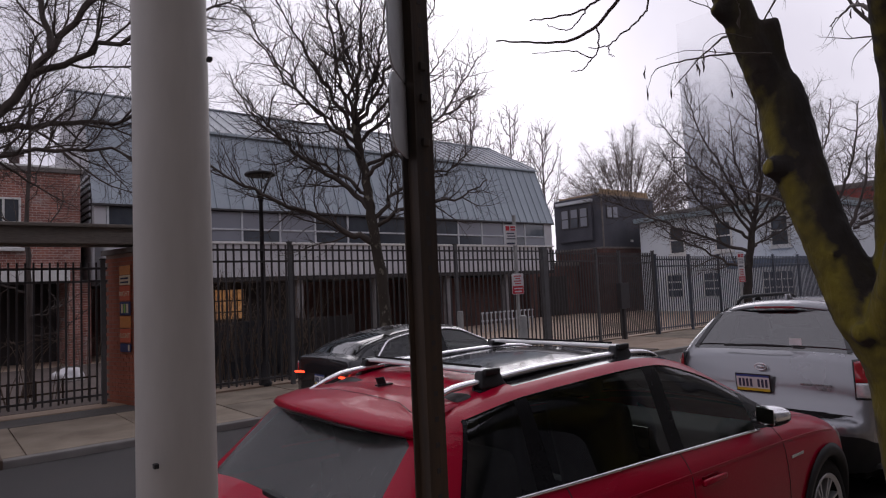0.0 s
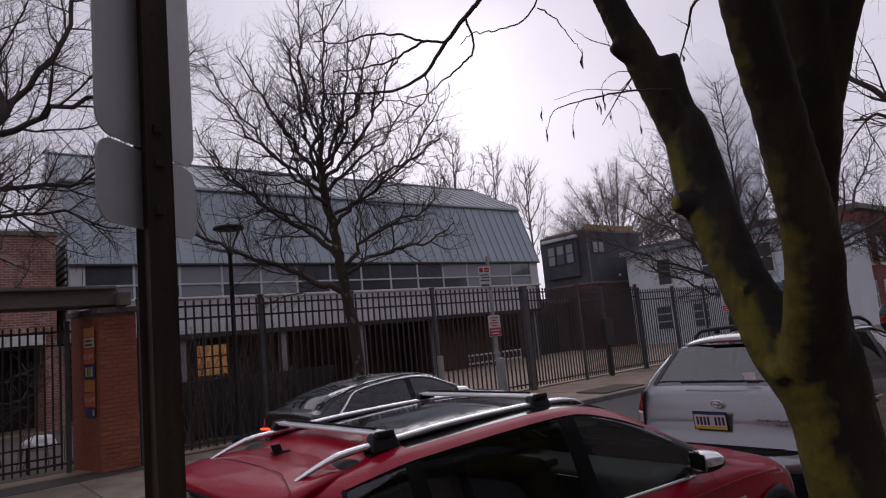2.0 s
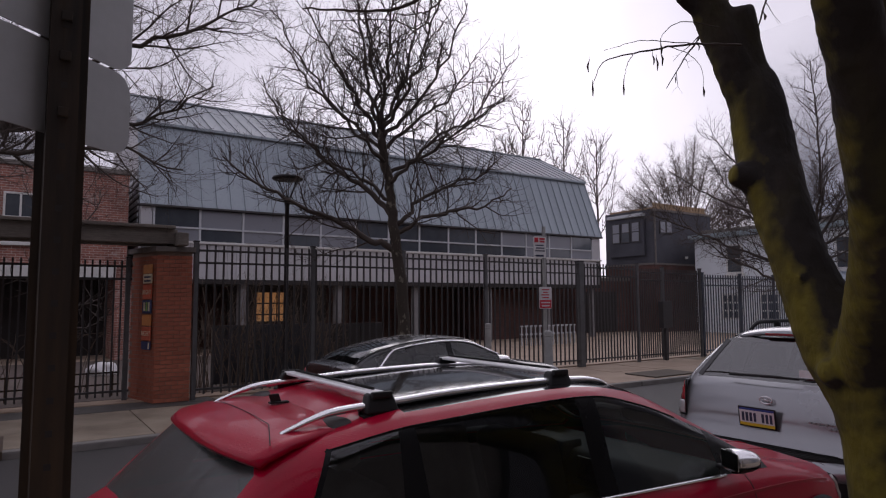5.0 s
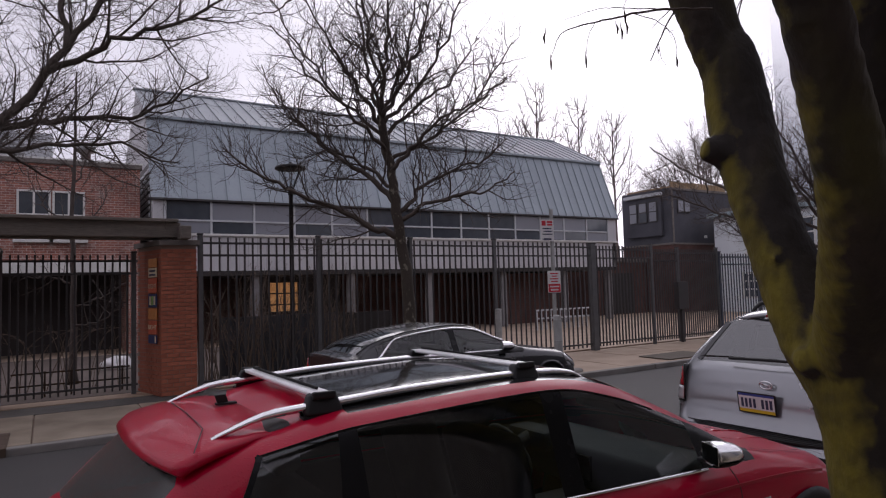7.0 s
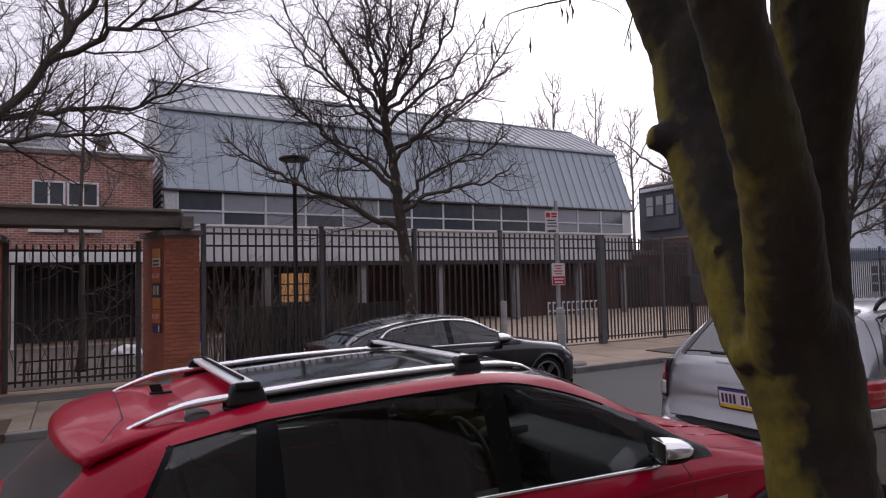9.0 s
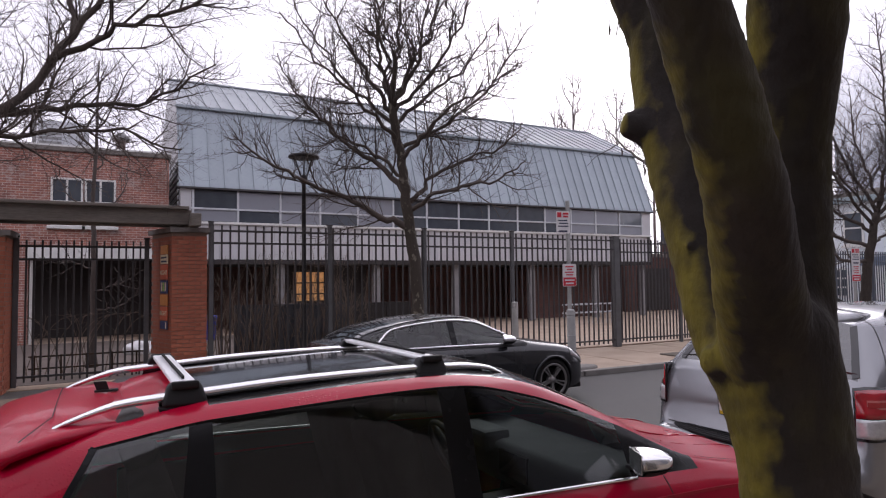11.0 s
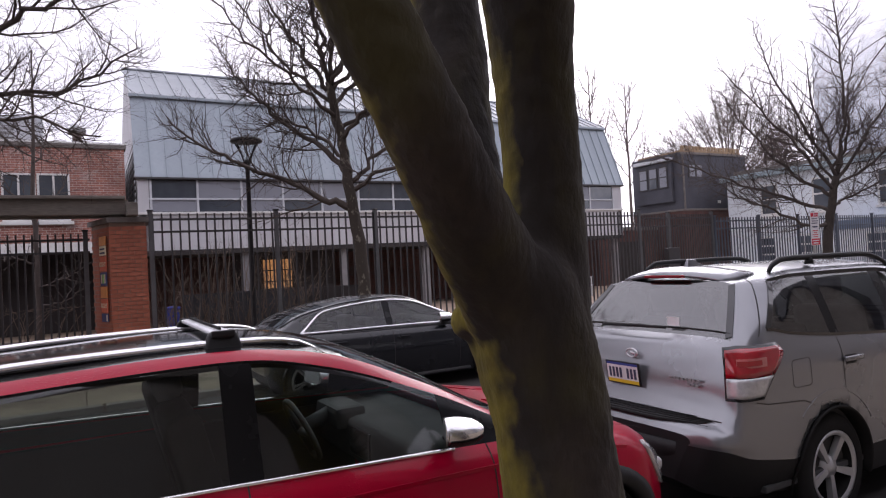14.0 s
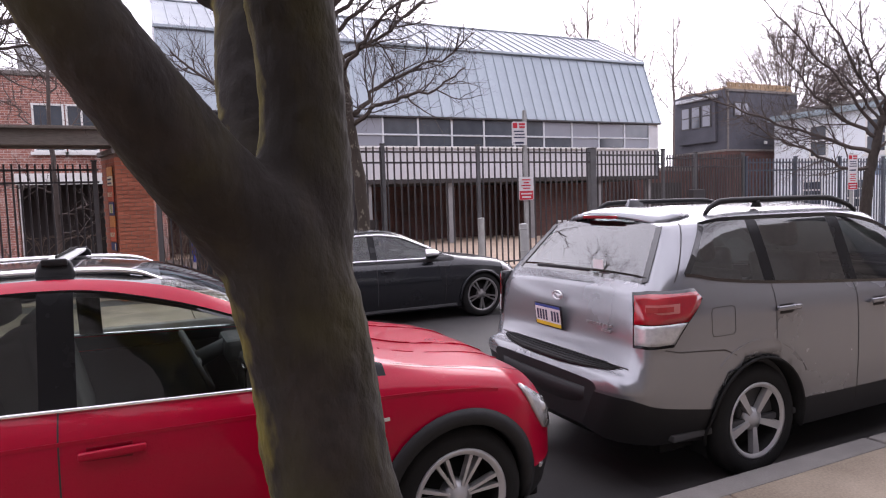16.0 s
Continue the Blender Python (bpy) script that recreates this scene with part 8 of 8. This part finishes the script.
smo = trunk_n.modifiers.new("ease", "SMOOTH")
smo.factor, smo.iterations = 0.5, 14
lump = bpy.data.textures.new("lumps", "CLOUDS")
lump.noise_scale, lump.noise_depth = 0.05, 3
dis = trunk_n.modifiers.new("furrows", "DISPLACE")
dis.texture, dis.strength, dis.mid_level = lump, 0.012, 0.5
rngn = random.Random(5)
tw = Tubes()
nspec = [{"per_m": 2.2, "from": 0.3, "angle": 45, "length": 0.4, "r": 0.0045, "segs": 7, "wander": 0.1, "up": -0.05, "sides": 4},
         {"per_m": 3.0, "from": 0.2, "angle": 40, "length": 0.16, "r": 0.0025, "segs": 4, "wander": 0.14, "up": -0.04, "sides": 3}]
limbs_n = [
    ([ptsA[58], near(3.1, 2.0, 4.0), near(3.1, 2.7, 4.1), near(3.3, 3.4, 4.0), near(3.3, 4.0, 3.75)], 0.016, 0.003),
    ([ptsB[60], near(4.7, 2.3, 3.6), near(5.4, 2.8, 3.7), near(6.0, 3.3, 3.6)], 0.013, 0.003),
    ([ptsB[56], near(4.8, 2.1, 3.3), near(5.5, 2.4, 3.55), near(6.1, 2.7, 3.7)], 0.013, 0.003),
    ([ptsC[44], near(4.7, 2.7, 3.3), near(5.1, 3.1, 3.45), near(5.5, 3.6, 3.4)], 0.011, 0.003),
    ([ptsB[68], near(4.7, 1.8, 4.4), near(5.5, 2.3, 4.6), near(6.3, 2.6, 4.5)], 0.016, 0.003),
    ([ptsC[32], near(4.75, 2.6, 2.35), near(4.95, 2.95, 2.5), near(5.2, 3.4, 2.75)], 0.01, 0.003),
]
for ctrl, r0, r1 in limbs_n:
    pts = curve_pts(ctrl, 6)
    for i in range(1, len(pts)):
        pts[i] = pts[i] + Vector((rngn.gauss(0, 0.004), rngn.gauss(0, 0.004), rngn.gauss(0, 0.004)))
    rad = [r0 + (r1 - r0) * i / (len(pts) - 1) for i in range(len(pts))]
    tw.add(pts, rad, 6, False)
    twigs(tw, rngn, pts, rad, 0, nspec)


def shoot(r0, r1, *ctrl):
    """A thin bare shoot through its bends."""
    pts = curve_pts([near(*c) for c in ctrl], 6)
    for k in range(1, len(pts)):
        pts[k] = pts[k] + Vector((rngn.gauss(0, 0.0016), rngn.gauss(0, 0.0016), rngn.gauss(0, 0.0016)))
    tw.add(pts, [r0 + (r1 - r0) * k / (len(pts) - 1) for k in range(len(pts))], 6, False)


# hanging limb over the roof of the red car
shoot(0.0105, 0.0066, (3.28, 1.52, 3.55), (3.0, 1.72, 3.3), (2.78, 1.88, 3.02), (2.66, 1.98, 2.85))
shoot(0.0066, 0.0022, (2.66, 1.98, 2.85), (2.6, 2.05, 2.76), (2.58, 2.13, 2.69), (2.49, 2.18, 2.64), (2.4, 2.22, 2.63), (2.3, 2.28, 2.635))
shoot(0.004, 0.0016, (2.58, 2.03, 2.745), (2.5, 2.03, 2.73), (2.43, 2.05, 2.74), (2.34, 2.05, 2.72), (2.26, 2.05, 2.68), (2.17, 2.05, 2.66))
shoot(0.0036, 0.0015, (2.5, 2.03, 2.73), (2.43, 2.05, 2.68), (2.35, 2.1, 2.65), (2.25, 2.1, 2.62))
shoot(0.0022, 0.001, (2.43, 2.05, 2.68), (2.39, 2.05, 2.63), (2.35, 2.06, 2.6), (2.28, 2.07, 2.6))
shoot(0.0036, 0.0012, (2.635, 1.995, 2.815), (2.66, 2.0, 2.73), (2.6, 2.0, 2.665), (2.54, 2.03, 2.61), (2.5, 2.05, 2.58), (2.44, 2.06, 2.57))
shoot(0.0018, 0.001, (2.51, 2.04, 2.585), (2.51, 2.04, 2.56), (2.53, 2.04, 2.555))
shoot(0.0026, 0.0011, (2.58, 2.13, 2.69), (2.565, 2.12, 2.61), (2.52, 2.12, 2.565), (2.48, 2.12, 2.53), (2.43, 2.12, 2.52))
shoot(0.002, 0.001, (2.54, 2.12, 2.58), (2.45, 2.14, 2.59), (2.32, 2.16, 2.56))
shoot(0.0045, 0.0026, (3.05, 1.68, 3.34), (2.9, 1.76, 3.05), (2.75, 1.8, 2.83))
shoot(0.0026, 0.0009, (2.75, 1.8, 2.83), (2.68, 1.82, 2.74), (2.58, 1.83, 2.69), (2.51, 1.84, 2.67), (2.46, 1.84, 2.63))
shoot(0.0022, 0.0008, (2.73, 1.81, 2.78), (2.84, 1.84, 2.79), (2.96, 1.88, 2.77), (3.04, 1.91, 2.76))
# shoots beside the cut stem
shoot(0.006, 0.0014, (4.5, 2.44, 3.09), (4.27, 2.55, 3.08), (4.17, 2.7, 3.08), (4.06, 2.75, 3.05), (3.96, 2.8, 3.01), (3.92, 2.83, 2.9))
shoot(0.0025, 0.001, (4.28, 2.54, 3.08), (4.16, 2.66, 3.11), (4.09, 2.72, 3.11), (3.97, 2.8, 3.07))
shoot(0.0022, 0.001, (4.22, 2.62, 3.08), (4.45, 2.68, 3.11), (4.62, 2.73, 3.09), (4.65, 2.75, 2.96))
shoot(0.0018, 0.001, (4.1, 2.74, 3.06), (4.1, 2.78, 3.01), (4.1, 2.8, 2.94))
shoot(0.0025, 0.001, (4.42, 2.5, 3.18), (4.24, 2.58, 3.19), (4.21, 2.65, 3.15), (4.2, 2.66, 3.12))
shoot(0.0045, 0.0012, (4.4, 2.62, 3.32), (4.43, 2.72, 3.43), (4.35, 2.8, 3.49), (4.29, 2.85, 3.56))
shoot(0.0018, 0.0008, (4.43, 2.73, 3.44), (4.42, 2.74, 3.51), (4.46, 2.74, 3.62))
obj_of("twig_mass", tw.mesh("twig_mass"), "twig", nt, "thin crooked twigs")


def seed_pod(p):
    t = Tubes()
    L = rngn.uniform(0.04, 0.065)
    b = Vector((rngn.uniform(-0.012, 0.012), rngn.uniform(-0.012, 0.012), 0))
    t.add([p + Vector((0, 0, 0.02)), p, p + b + Vector((0, 0, -L * 0.5)), p + b * 0.5 + Vector((0, 0, -L))], [0.0008, 0.002, 0.0055, 0.002], 6)
    obj_of("seed_pod", t.mesh("seed_pod"), "twig", nt, "dark dried seed pod")


for c in ((4.19, 2.7, 3.06), (4.23, 2.71, 3.06), (4.24, 2.69, 3.08), (4.1, 2.8, 2.94), (3.92, 2.83, 2.91), (3.87, 2.8, 3.0), (4.64, 2.74, 3.0), (3.04, 1.91, 2.755), (4.2, 2.66, 3.11)):
    seed_pod(near(*c))
for k in range(14):
    ctrl, _, _ = limbs_n[k % len(limbs_n)]
    seed_pod(curve_pts(ctrl, 6)[rngn.randint(5, 6 * (len(ctrl) - 1))] + Vector((0, 0, -0.018)))

# ---- dry climbers and shrubs behind the railing ----
shrub = thing("dry_shrub", (5.6, 14.3, PAVE), "tangle of dry bare shrub stems behind the railing", "shrub")
ts = Tubes()
rs = random.Random(8)
for k in range(120):
    x, y = rs.uniform(-1.0, 2.4), rs.uniform(-0.4, 0.8)
    h = rs.uniform(1.3, 2.6)
    pts = [Vector((x, y, 0))]
    d = Vector((rs.gauss(0, 0.12), rs.gauss(0, 0.1), 1))
    for s in range(7):
        d = unit(d + Vector((rs.gauss(0, 0.16), rs.gauss(0, 0.12), 0.03)))
        pts.append(pts[-1] + d * h / 7)
    rad = [0.011 * (1 - 0.75 * i / 7) for i in range(8)]
    ts.add(pts, rad, 4, False)
    twigs(ts, rs, pts, rad, 0, [{"per_m": 6, "from": 0.3, "angle": 50, "length": 0.45, "r": 0.005, "segs": 5, "wander": 0.35, "up": 0.0, "sides": 3}])
obj_of("stem_tangle", ts.mesh("stem_tangle"), "ivy", shrub)
shrub2 = thing("dry_shrub", (1.9, 15.0, PAVE), "arching dry branches behind the gate railing", "shrub")
ts = Tubes()
for k in range(20):
    x = rs.uniform(-0.6, 1.7)
    a = rs.uniform(-1, 1)
    pts = curve_pts([(x, 0, 0), (x + 0.2 * a, 0.1, 0.6), (x + 0.6 * a, 0.1, 1.1), (x + 1.2 * a, 0.0, 1.2)], 4)
    rad = [0.009 * (1 - 0.7 * i / (len(pts) - 1)) for i in range(len(pts))]
    ts.add(pts, rad, 4, False)
    twigs(ts, rs, pts, rad, 0, [{"per_m": 3, "from": 0.3, "angle": 45, "length": 0.4, "r": 0.005, "segs": 4, "wander": 0.2, "up": 0.0, "sides": 3}])
obj_of("stem_tangle", ts.mesh("stem_tangle"), "ivy", shrub2)


# ---- poles, signs, lamp, bollards ----
wp = thing("white_pole", (1.268, 1.9, PAVE), "pale grey painted steel pole on the near pavement", "pole")
v, f = lathe([(0.058, -0.02), (0.057, 0.0), (0.053, 1.2), (0.05, 2.4), (0.045, 4.6), (0, 4.6)], 40)
obj_of("shaft", raw_mesh("shaft", v, f), "white_pole", wp)
for k, z in enumerate((2.55, 2.62, 2.36, 2.3)):
    part("strap_end", box(-0.062, -0.046, -0.02, 0.005, z, z + 0.008, 0.003, pose(0, 0, 0, 0, 0, 25)), "plastic", wp)
for x, z in ((-0.05, 1.55), (-0.052, 1.3), (0.05, 2.1)):
    part("bolt", box(-0.003, 0.003, -0.022, -0.012, -0.003, 0.003, 0.001, pose(x * 0.8, -0.03, z)), "plastic", wp)

# ---- sign posts ----
def profile_post(name, h, w, d, th, m, parent):
    """A hat-shaped steel channel, one closed profile drawn upwards."""
    o = [(-w, d), (-w * 0.55, d), (-w * 0.5, 0), (w * 0.5, 0), (w * 0.55, d), (w, d), (w, d - th), (w * 0.55 + th, d - th), (w * 0.5 + th, -th), (-w * 0.5 - th, -th), (-w * 0.55 - th, d - th), (-w, d - th)]
    n = len(o)
    verts = [(x, y, z) for z in (0.0, h) for x, y in o]
    faces = [(k, (k + 1) % n, n + (k + 1) % n, n + k) for k in range(n)]
    faces += [tuple(range(n, n + n))]
    return obj_of(name, raw_mesh(name, verts, faces, False), m, parent)


def plate_of(w, h, r, th=0.004):
    """A flat sign sheet with rounded corners, standing on its lower edge, face towards -y."""
    o = []
    for cx, cz, a0 in ((w / 2 - r, h - r, 0), (-w / 2 + r, h - r, 90), (-w / 2 + r, r, 180), (w / 2 - r, r, 270)):
        o += [(cx + r * math.cos(radians(a0 + k * 15)), cz + r * math.sin(radians(a0 + k * 15))) for k in range(7)]
    n = len(o)
    verts = [(x, y, z) for y in (0.0, th) for x, z in o]
    faces = [tuple(range(n)), tuple(reversed(range(n, 2 * n)))] + [(k, n + k, n + (k + 1) % n, (k + 1) % n) for k in range(n)]
    return raw_mesh("sign_sheet", verts, faces, False)


post = thing("sign_post", (1.785, 1.985, PAVE), "rusty brown channel post carrying two sign backs", "sign post")
profile_post("channel", 3.6, 0.035, 0.03, 0.004, "rust_post", post)
for k in range(44):
    part("hole", box(-0.0048, 0.0048, -0.0048, -0.0042, 0.8 + k * 0.05, 0.81 + k * 0.05), "dark_int", post)
for z, h, label in ((2.18 - PAVE, 0.152, "small bare metal sign back"), (2.338 - PAVE, 0.457, "bare metal sign back with rounded corners")):
    sheet_ob = obj_of("sign_sheet", plate_of(0.305, h, 0.038), "sign_back", post, label)
    sheet_ob.matrix_basis = pose(0.0, 0.042, z, 0, 0, 41)
    for dz in (0.03, h - 0.03):
        part("bolt", box(-0.008, 0.008, -0.014, 0.0, -0.008, 0.008, 0.002, pose(0, 0.002, z + dz)), "rust_post", post)


def parking_sign(parent, x, z, w, h, kind):
    """White no-parking sheet: bars of illegible red and black writing."""
    s = obj_of("sign_sheet", plate_of(w, h, 0.03, 0.003), "sign_white", parent, "white parking sign with red and black print")
    s.matrix_basis = pose(x, -0.03, z, 0, 0, -2)
    f = -0.0045
    def bar(x0, x1, z0, z1, m):
        part("print_bar", box(x0 * w, x1 * w, f, f + 0.004, z0 * h, z1 * h), m, s)
    if kind == "tow":
        bar(-0.42, -0.12, 0.72, 0.94, "sign_red")
        bar(-0.02, 0.4, 0.84, 0.93, "sign_red")
        bar(0.0, 0.38, 0.72, 0.8, "sign_red")
        for k, (a, b) in enumerate(((-0.36, 0.3), (-0.3, 0.36), (-0.38, 0.38))):
            bar(a, b, 0.56 - k * 0.13, 0.61 - k * 0.13, "ink")
        bar(-0.3, 0.3, 0.06, 0.14, "ink")
        bar(-0.42, -0.26, 0.085, 0.115, "ink")
    else:
        for k, (a, b) in enumerate(((-0.3, 0.3), (-0.18, 0.2), (-0.34, 0.3), (-0.24, 0.26))):
            bar(a, b, 0.85 - k * 0.12, 0.9 - k * 0.12, "sign_red")
        bar(-0.46, 0.46, 0.03, 0.4, "sign_red")
        part("print_bar", box(-0.3 * w, 0.3 * w, f - 0.002, f + 0.002, 0.1 * h, 0.17 * h), "sign_white", s)
        part("print_bar", box(-0.36 * w, 0.36 * w, f - 0.002, f + 0.002, 0.25 * h, 0.31 * h), "sign_white", s)


p1 = thing("sign_post", (11.11, 10.95, PAVE), "grey steel post carrying two white parking signs", "sign post", rz=-10)
profile_post("channel", 3.36, 0.045, 0.036, 0.006, "pale_post", p1)
parking_sign(p1, -0.14, 2.83 - PAVE, 0.305, 0.457, "tow")
parking_sign(p1, -0.02, 1.755 - PAVE, 0.305, 0.457, "red")
p2 = thing("sign_post", (21.0, 10.86, PAVE), "grey steel post with two stacked parking signs by the tree", "sign post", rz=-10)
profile_post("channel", 2.55, 0.045, 0.036, 0.006, "pale_post", p2)
parking_sign(p2, 0, 2.06, 0.305, 0.457, "tow")
parking_sign(p2, 0, 1.6, 0.305, 0.457, "red")

# ---- street lamp ----
lamp = thing("street_lamp", (6.37, 13.6, PAVE - 0.09), "black post-top street lamp with a flat round cap", "street lamp")
v, f = lathe([(0.13, 0.08), (0.13, 0.14), (0.1, 0.18), (0.09, 0.5), (0.06, 0.56), (0.052, 0.6), (0.042, 3.86), (0.058, 3.88), (0.058, 3.93), (0.03, 3.97)], 20)
obj_of("post", raw_mesh("post", v, f), "lamp_black", lamp)
v, f = lathe([(0.05, 3.95), (0.075, 3.97), (0.08, 4.02), (0.04, 4.06), (0.0, 4.06)], 20)
obj_of("collar", raw_mesh("collar", v, f), "lamp_black", lamp)
v, f = lathe([(0.0, 4.4), (0.24, 4.4), (0.31, 4.41), (0.32, 4.44), (0.3, 4.47), (0.12, 4.5), (0.05, 4.52), (0.03, 4.56), (0.0, 4.57)], 28)
obj_of("cap", raw_mesh("cap", v, f), "lamp_black", lamp, "flat round black cap")
for k in range(6):
    a = k * math.pi / 3 + 0.3
    t = Tubes()
    t.add([(0.06 * math.cos(a), 0.06 * math.sin(a), 4.0), (0.13 * math.cos(a), 0.13 * math.sin(a), 4.18), (0.27 * math.cos(a), 0.27 * math.sin(a), 4.42)], [0.009, 0.009, 0.009], 6)
    obj_of("rib", t.mesh("rib"), "lamp_black", lamp)
v, f = lathe([(0.05, 4.04), (0.115, 4.2), (0.2, 4.4)], 24)
glass_ob = obj_of("lantern_glass", raw_mesh("lantern_glass", v, f), "lamp_glass", lamp, "clear tapered lantern glass")
glass_ob.visible_shadow = False

# ---- bollards ----
def bollard(x, y, h, r, label, lean=0.0):
    b = thing("bollard", (x, y, PAVE), label, "bollard", group="bollards by the gate")
    v, f = lathe([(r, -0.02), (r, h - 0.03), (r * 0.93, h - 0.01), (r * 0.6, h), (0, h + 0.004)], 20)
    ob = obj_of("shaft", raw_mesh("shaft", v, f), "pale_post", b)
    ob.matrix_basis = pose(0, 0, 0, 0, lean, 0)
    for z in (h * 0.55, h * 0.9):
        v, f = lathe([(r + 0.001, z), (r + 0.005, z + 0.004), (r + 0.005, z + 0.026), (r + 0.001, z + 0.03)], 20)
        obj_of("band", raw_mesh("band", v, f), "pale_post", b).matrix_basis = pose(0, 0, 0, 0, lean, 0)
    return b


bollard(11.24, 13.12, 1.24, 0.075, "pale painted steel bollard by the railing")
bollard(10.74, 10.46, 1.17, 0.08, "pale steel bollard by the kerb", -1.5)
bollard(7.55, 15.0, 1.05, 0.04, "slim pale post behind the railing")
foot = thing("kerb_stone", (10.95, 10.62, PAVE), "pale concrete footing round the bollard", "footing")
v, f = lathe([(0.42, -0.02), (0.42, 0.02), (0.38, 0.05), (0.1, 0.06), (0, 0.06)], 22)
obj_of("pad", raw_mesh("pad", [(x * 1.2, y * 0.62, z) for x, y, z in v], f, False), "kerb", foot)

# ---- things standing in the yard ----
bin_ob = thing("waste_bin", (5.7, 21.6, PAVE), "blue plastic waste bin behind the railing", "bin")
v, f = lathe([(0.15, 0.0), (0.2, 0.7), (0.22, 0.72), (0.22, 0.77), (0.0, 0.8)], 16)
obj_of("drum", raw_mesh("drum", v, f), "blue_bin", bin_ob)

sack = thing("rubble_sack", (3.6, 18.6, PAVE + 0.02), "pale plastic sack slumped on the ground behind the gate", "sack")
bm = bmesh.new()
bmesh.ops.create_icosphere(bm, subdivisions=4, radius=0.3)
for v in bm.verts:
    v.co = Vector((v.co.x * 1.25, v.co.y * 0.9, max(v.co.z, -0.12) * 0.75 + 0.09)) * (1 + 0.18 * noise.noise(v.co * 5))
part("bag", bm, "sign_white", sack, smooth=True)
barrier = thing("low_rail", (2.05, 14.55, PAVE + 0.02), "low rusty iron rail along the yard bed", "rail")
for z in (0.2, 0.42):
    part("bar", box(-0.5, 1.4, -0.015, 0.015, z, z + 0.03, 0.004), "rust_post", barrier)
for k in range(5):
    part("post", box(-0.42 + k * 0.42, -0.39 + k * 0.42, -0.014, 0.014, 0, 0.46, 0.004), "rust_post", barrier)

# ---- low white rack in the courtyard ----
rack = thing("bicycle_rack", (18.3, 20.2, PAVE + 0.012), "low pale metal rack standing in the courtyard", "rack")
for z in (0.42, 0.74):
    part("bar", box(0, 3.0, -0.03, 0.03, z, z + 0.06, 0.01), "frame_grey", rack)
for k in range(13):
    part("hoop", box(0.05 + k * 0.24, 0.09 + k * 0.24, -0.02, 0.02, 0, 0.76, 0.006), "frame_grey", rack)
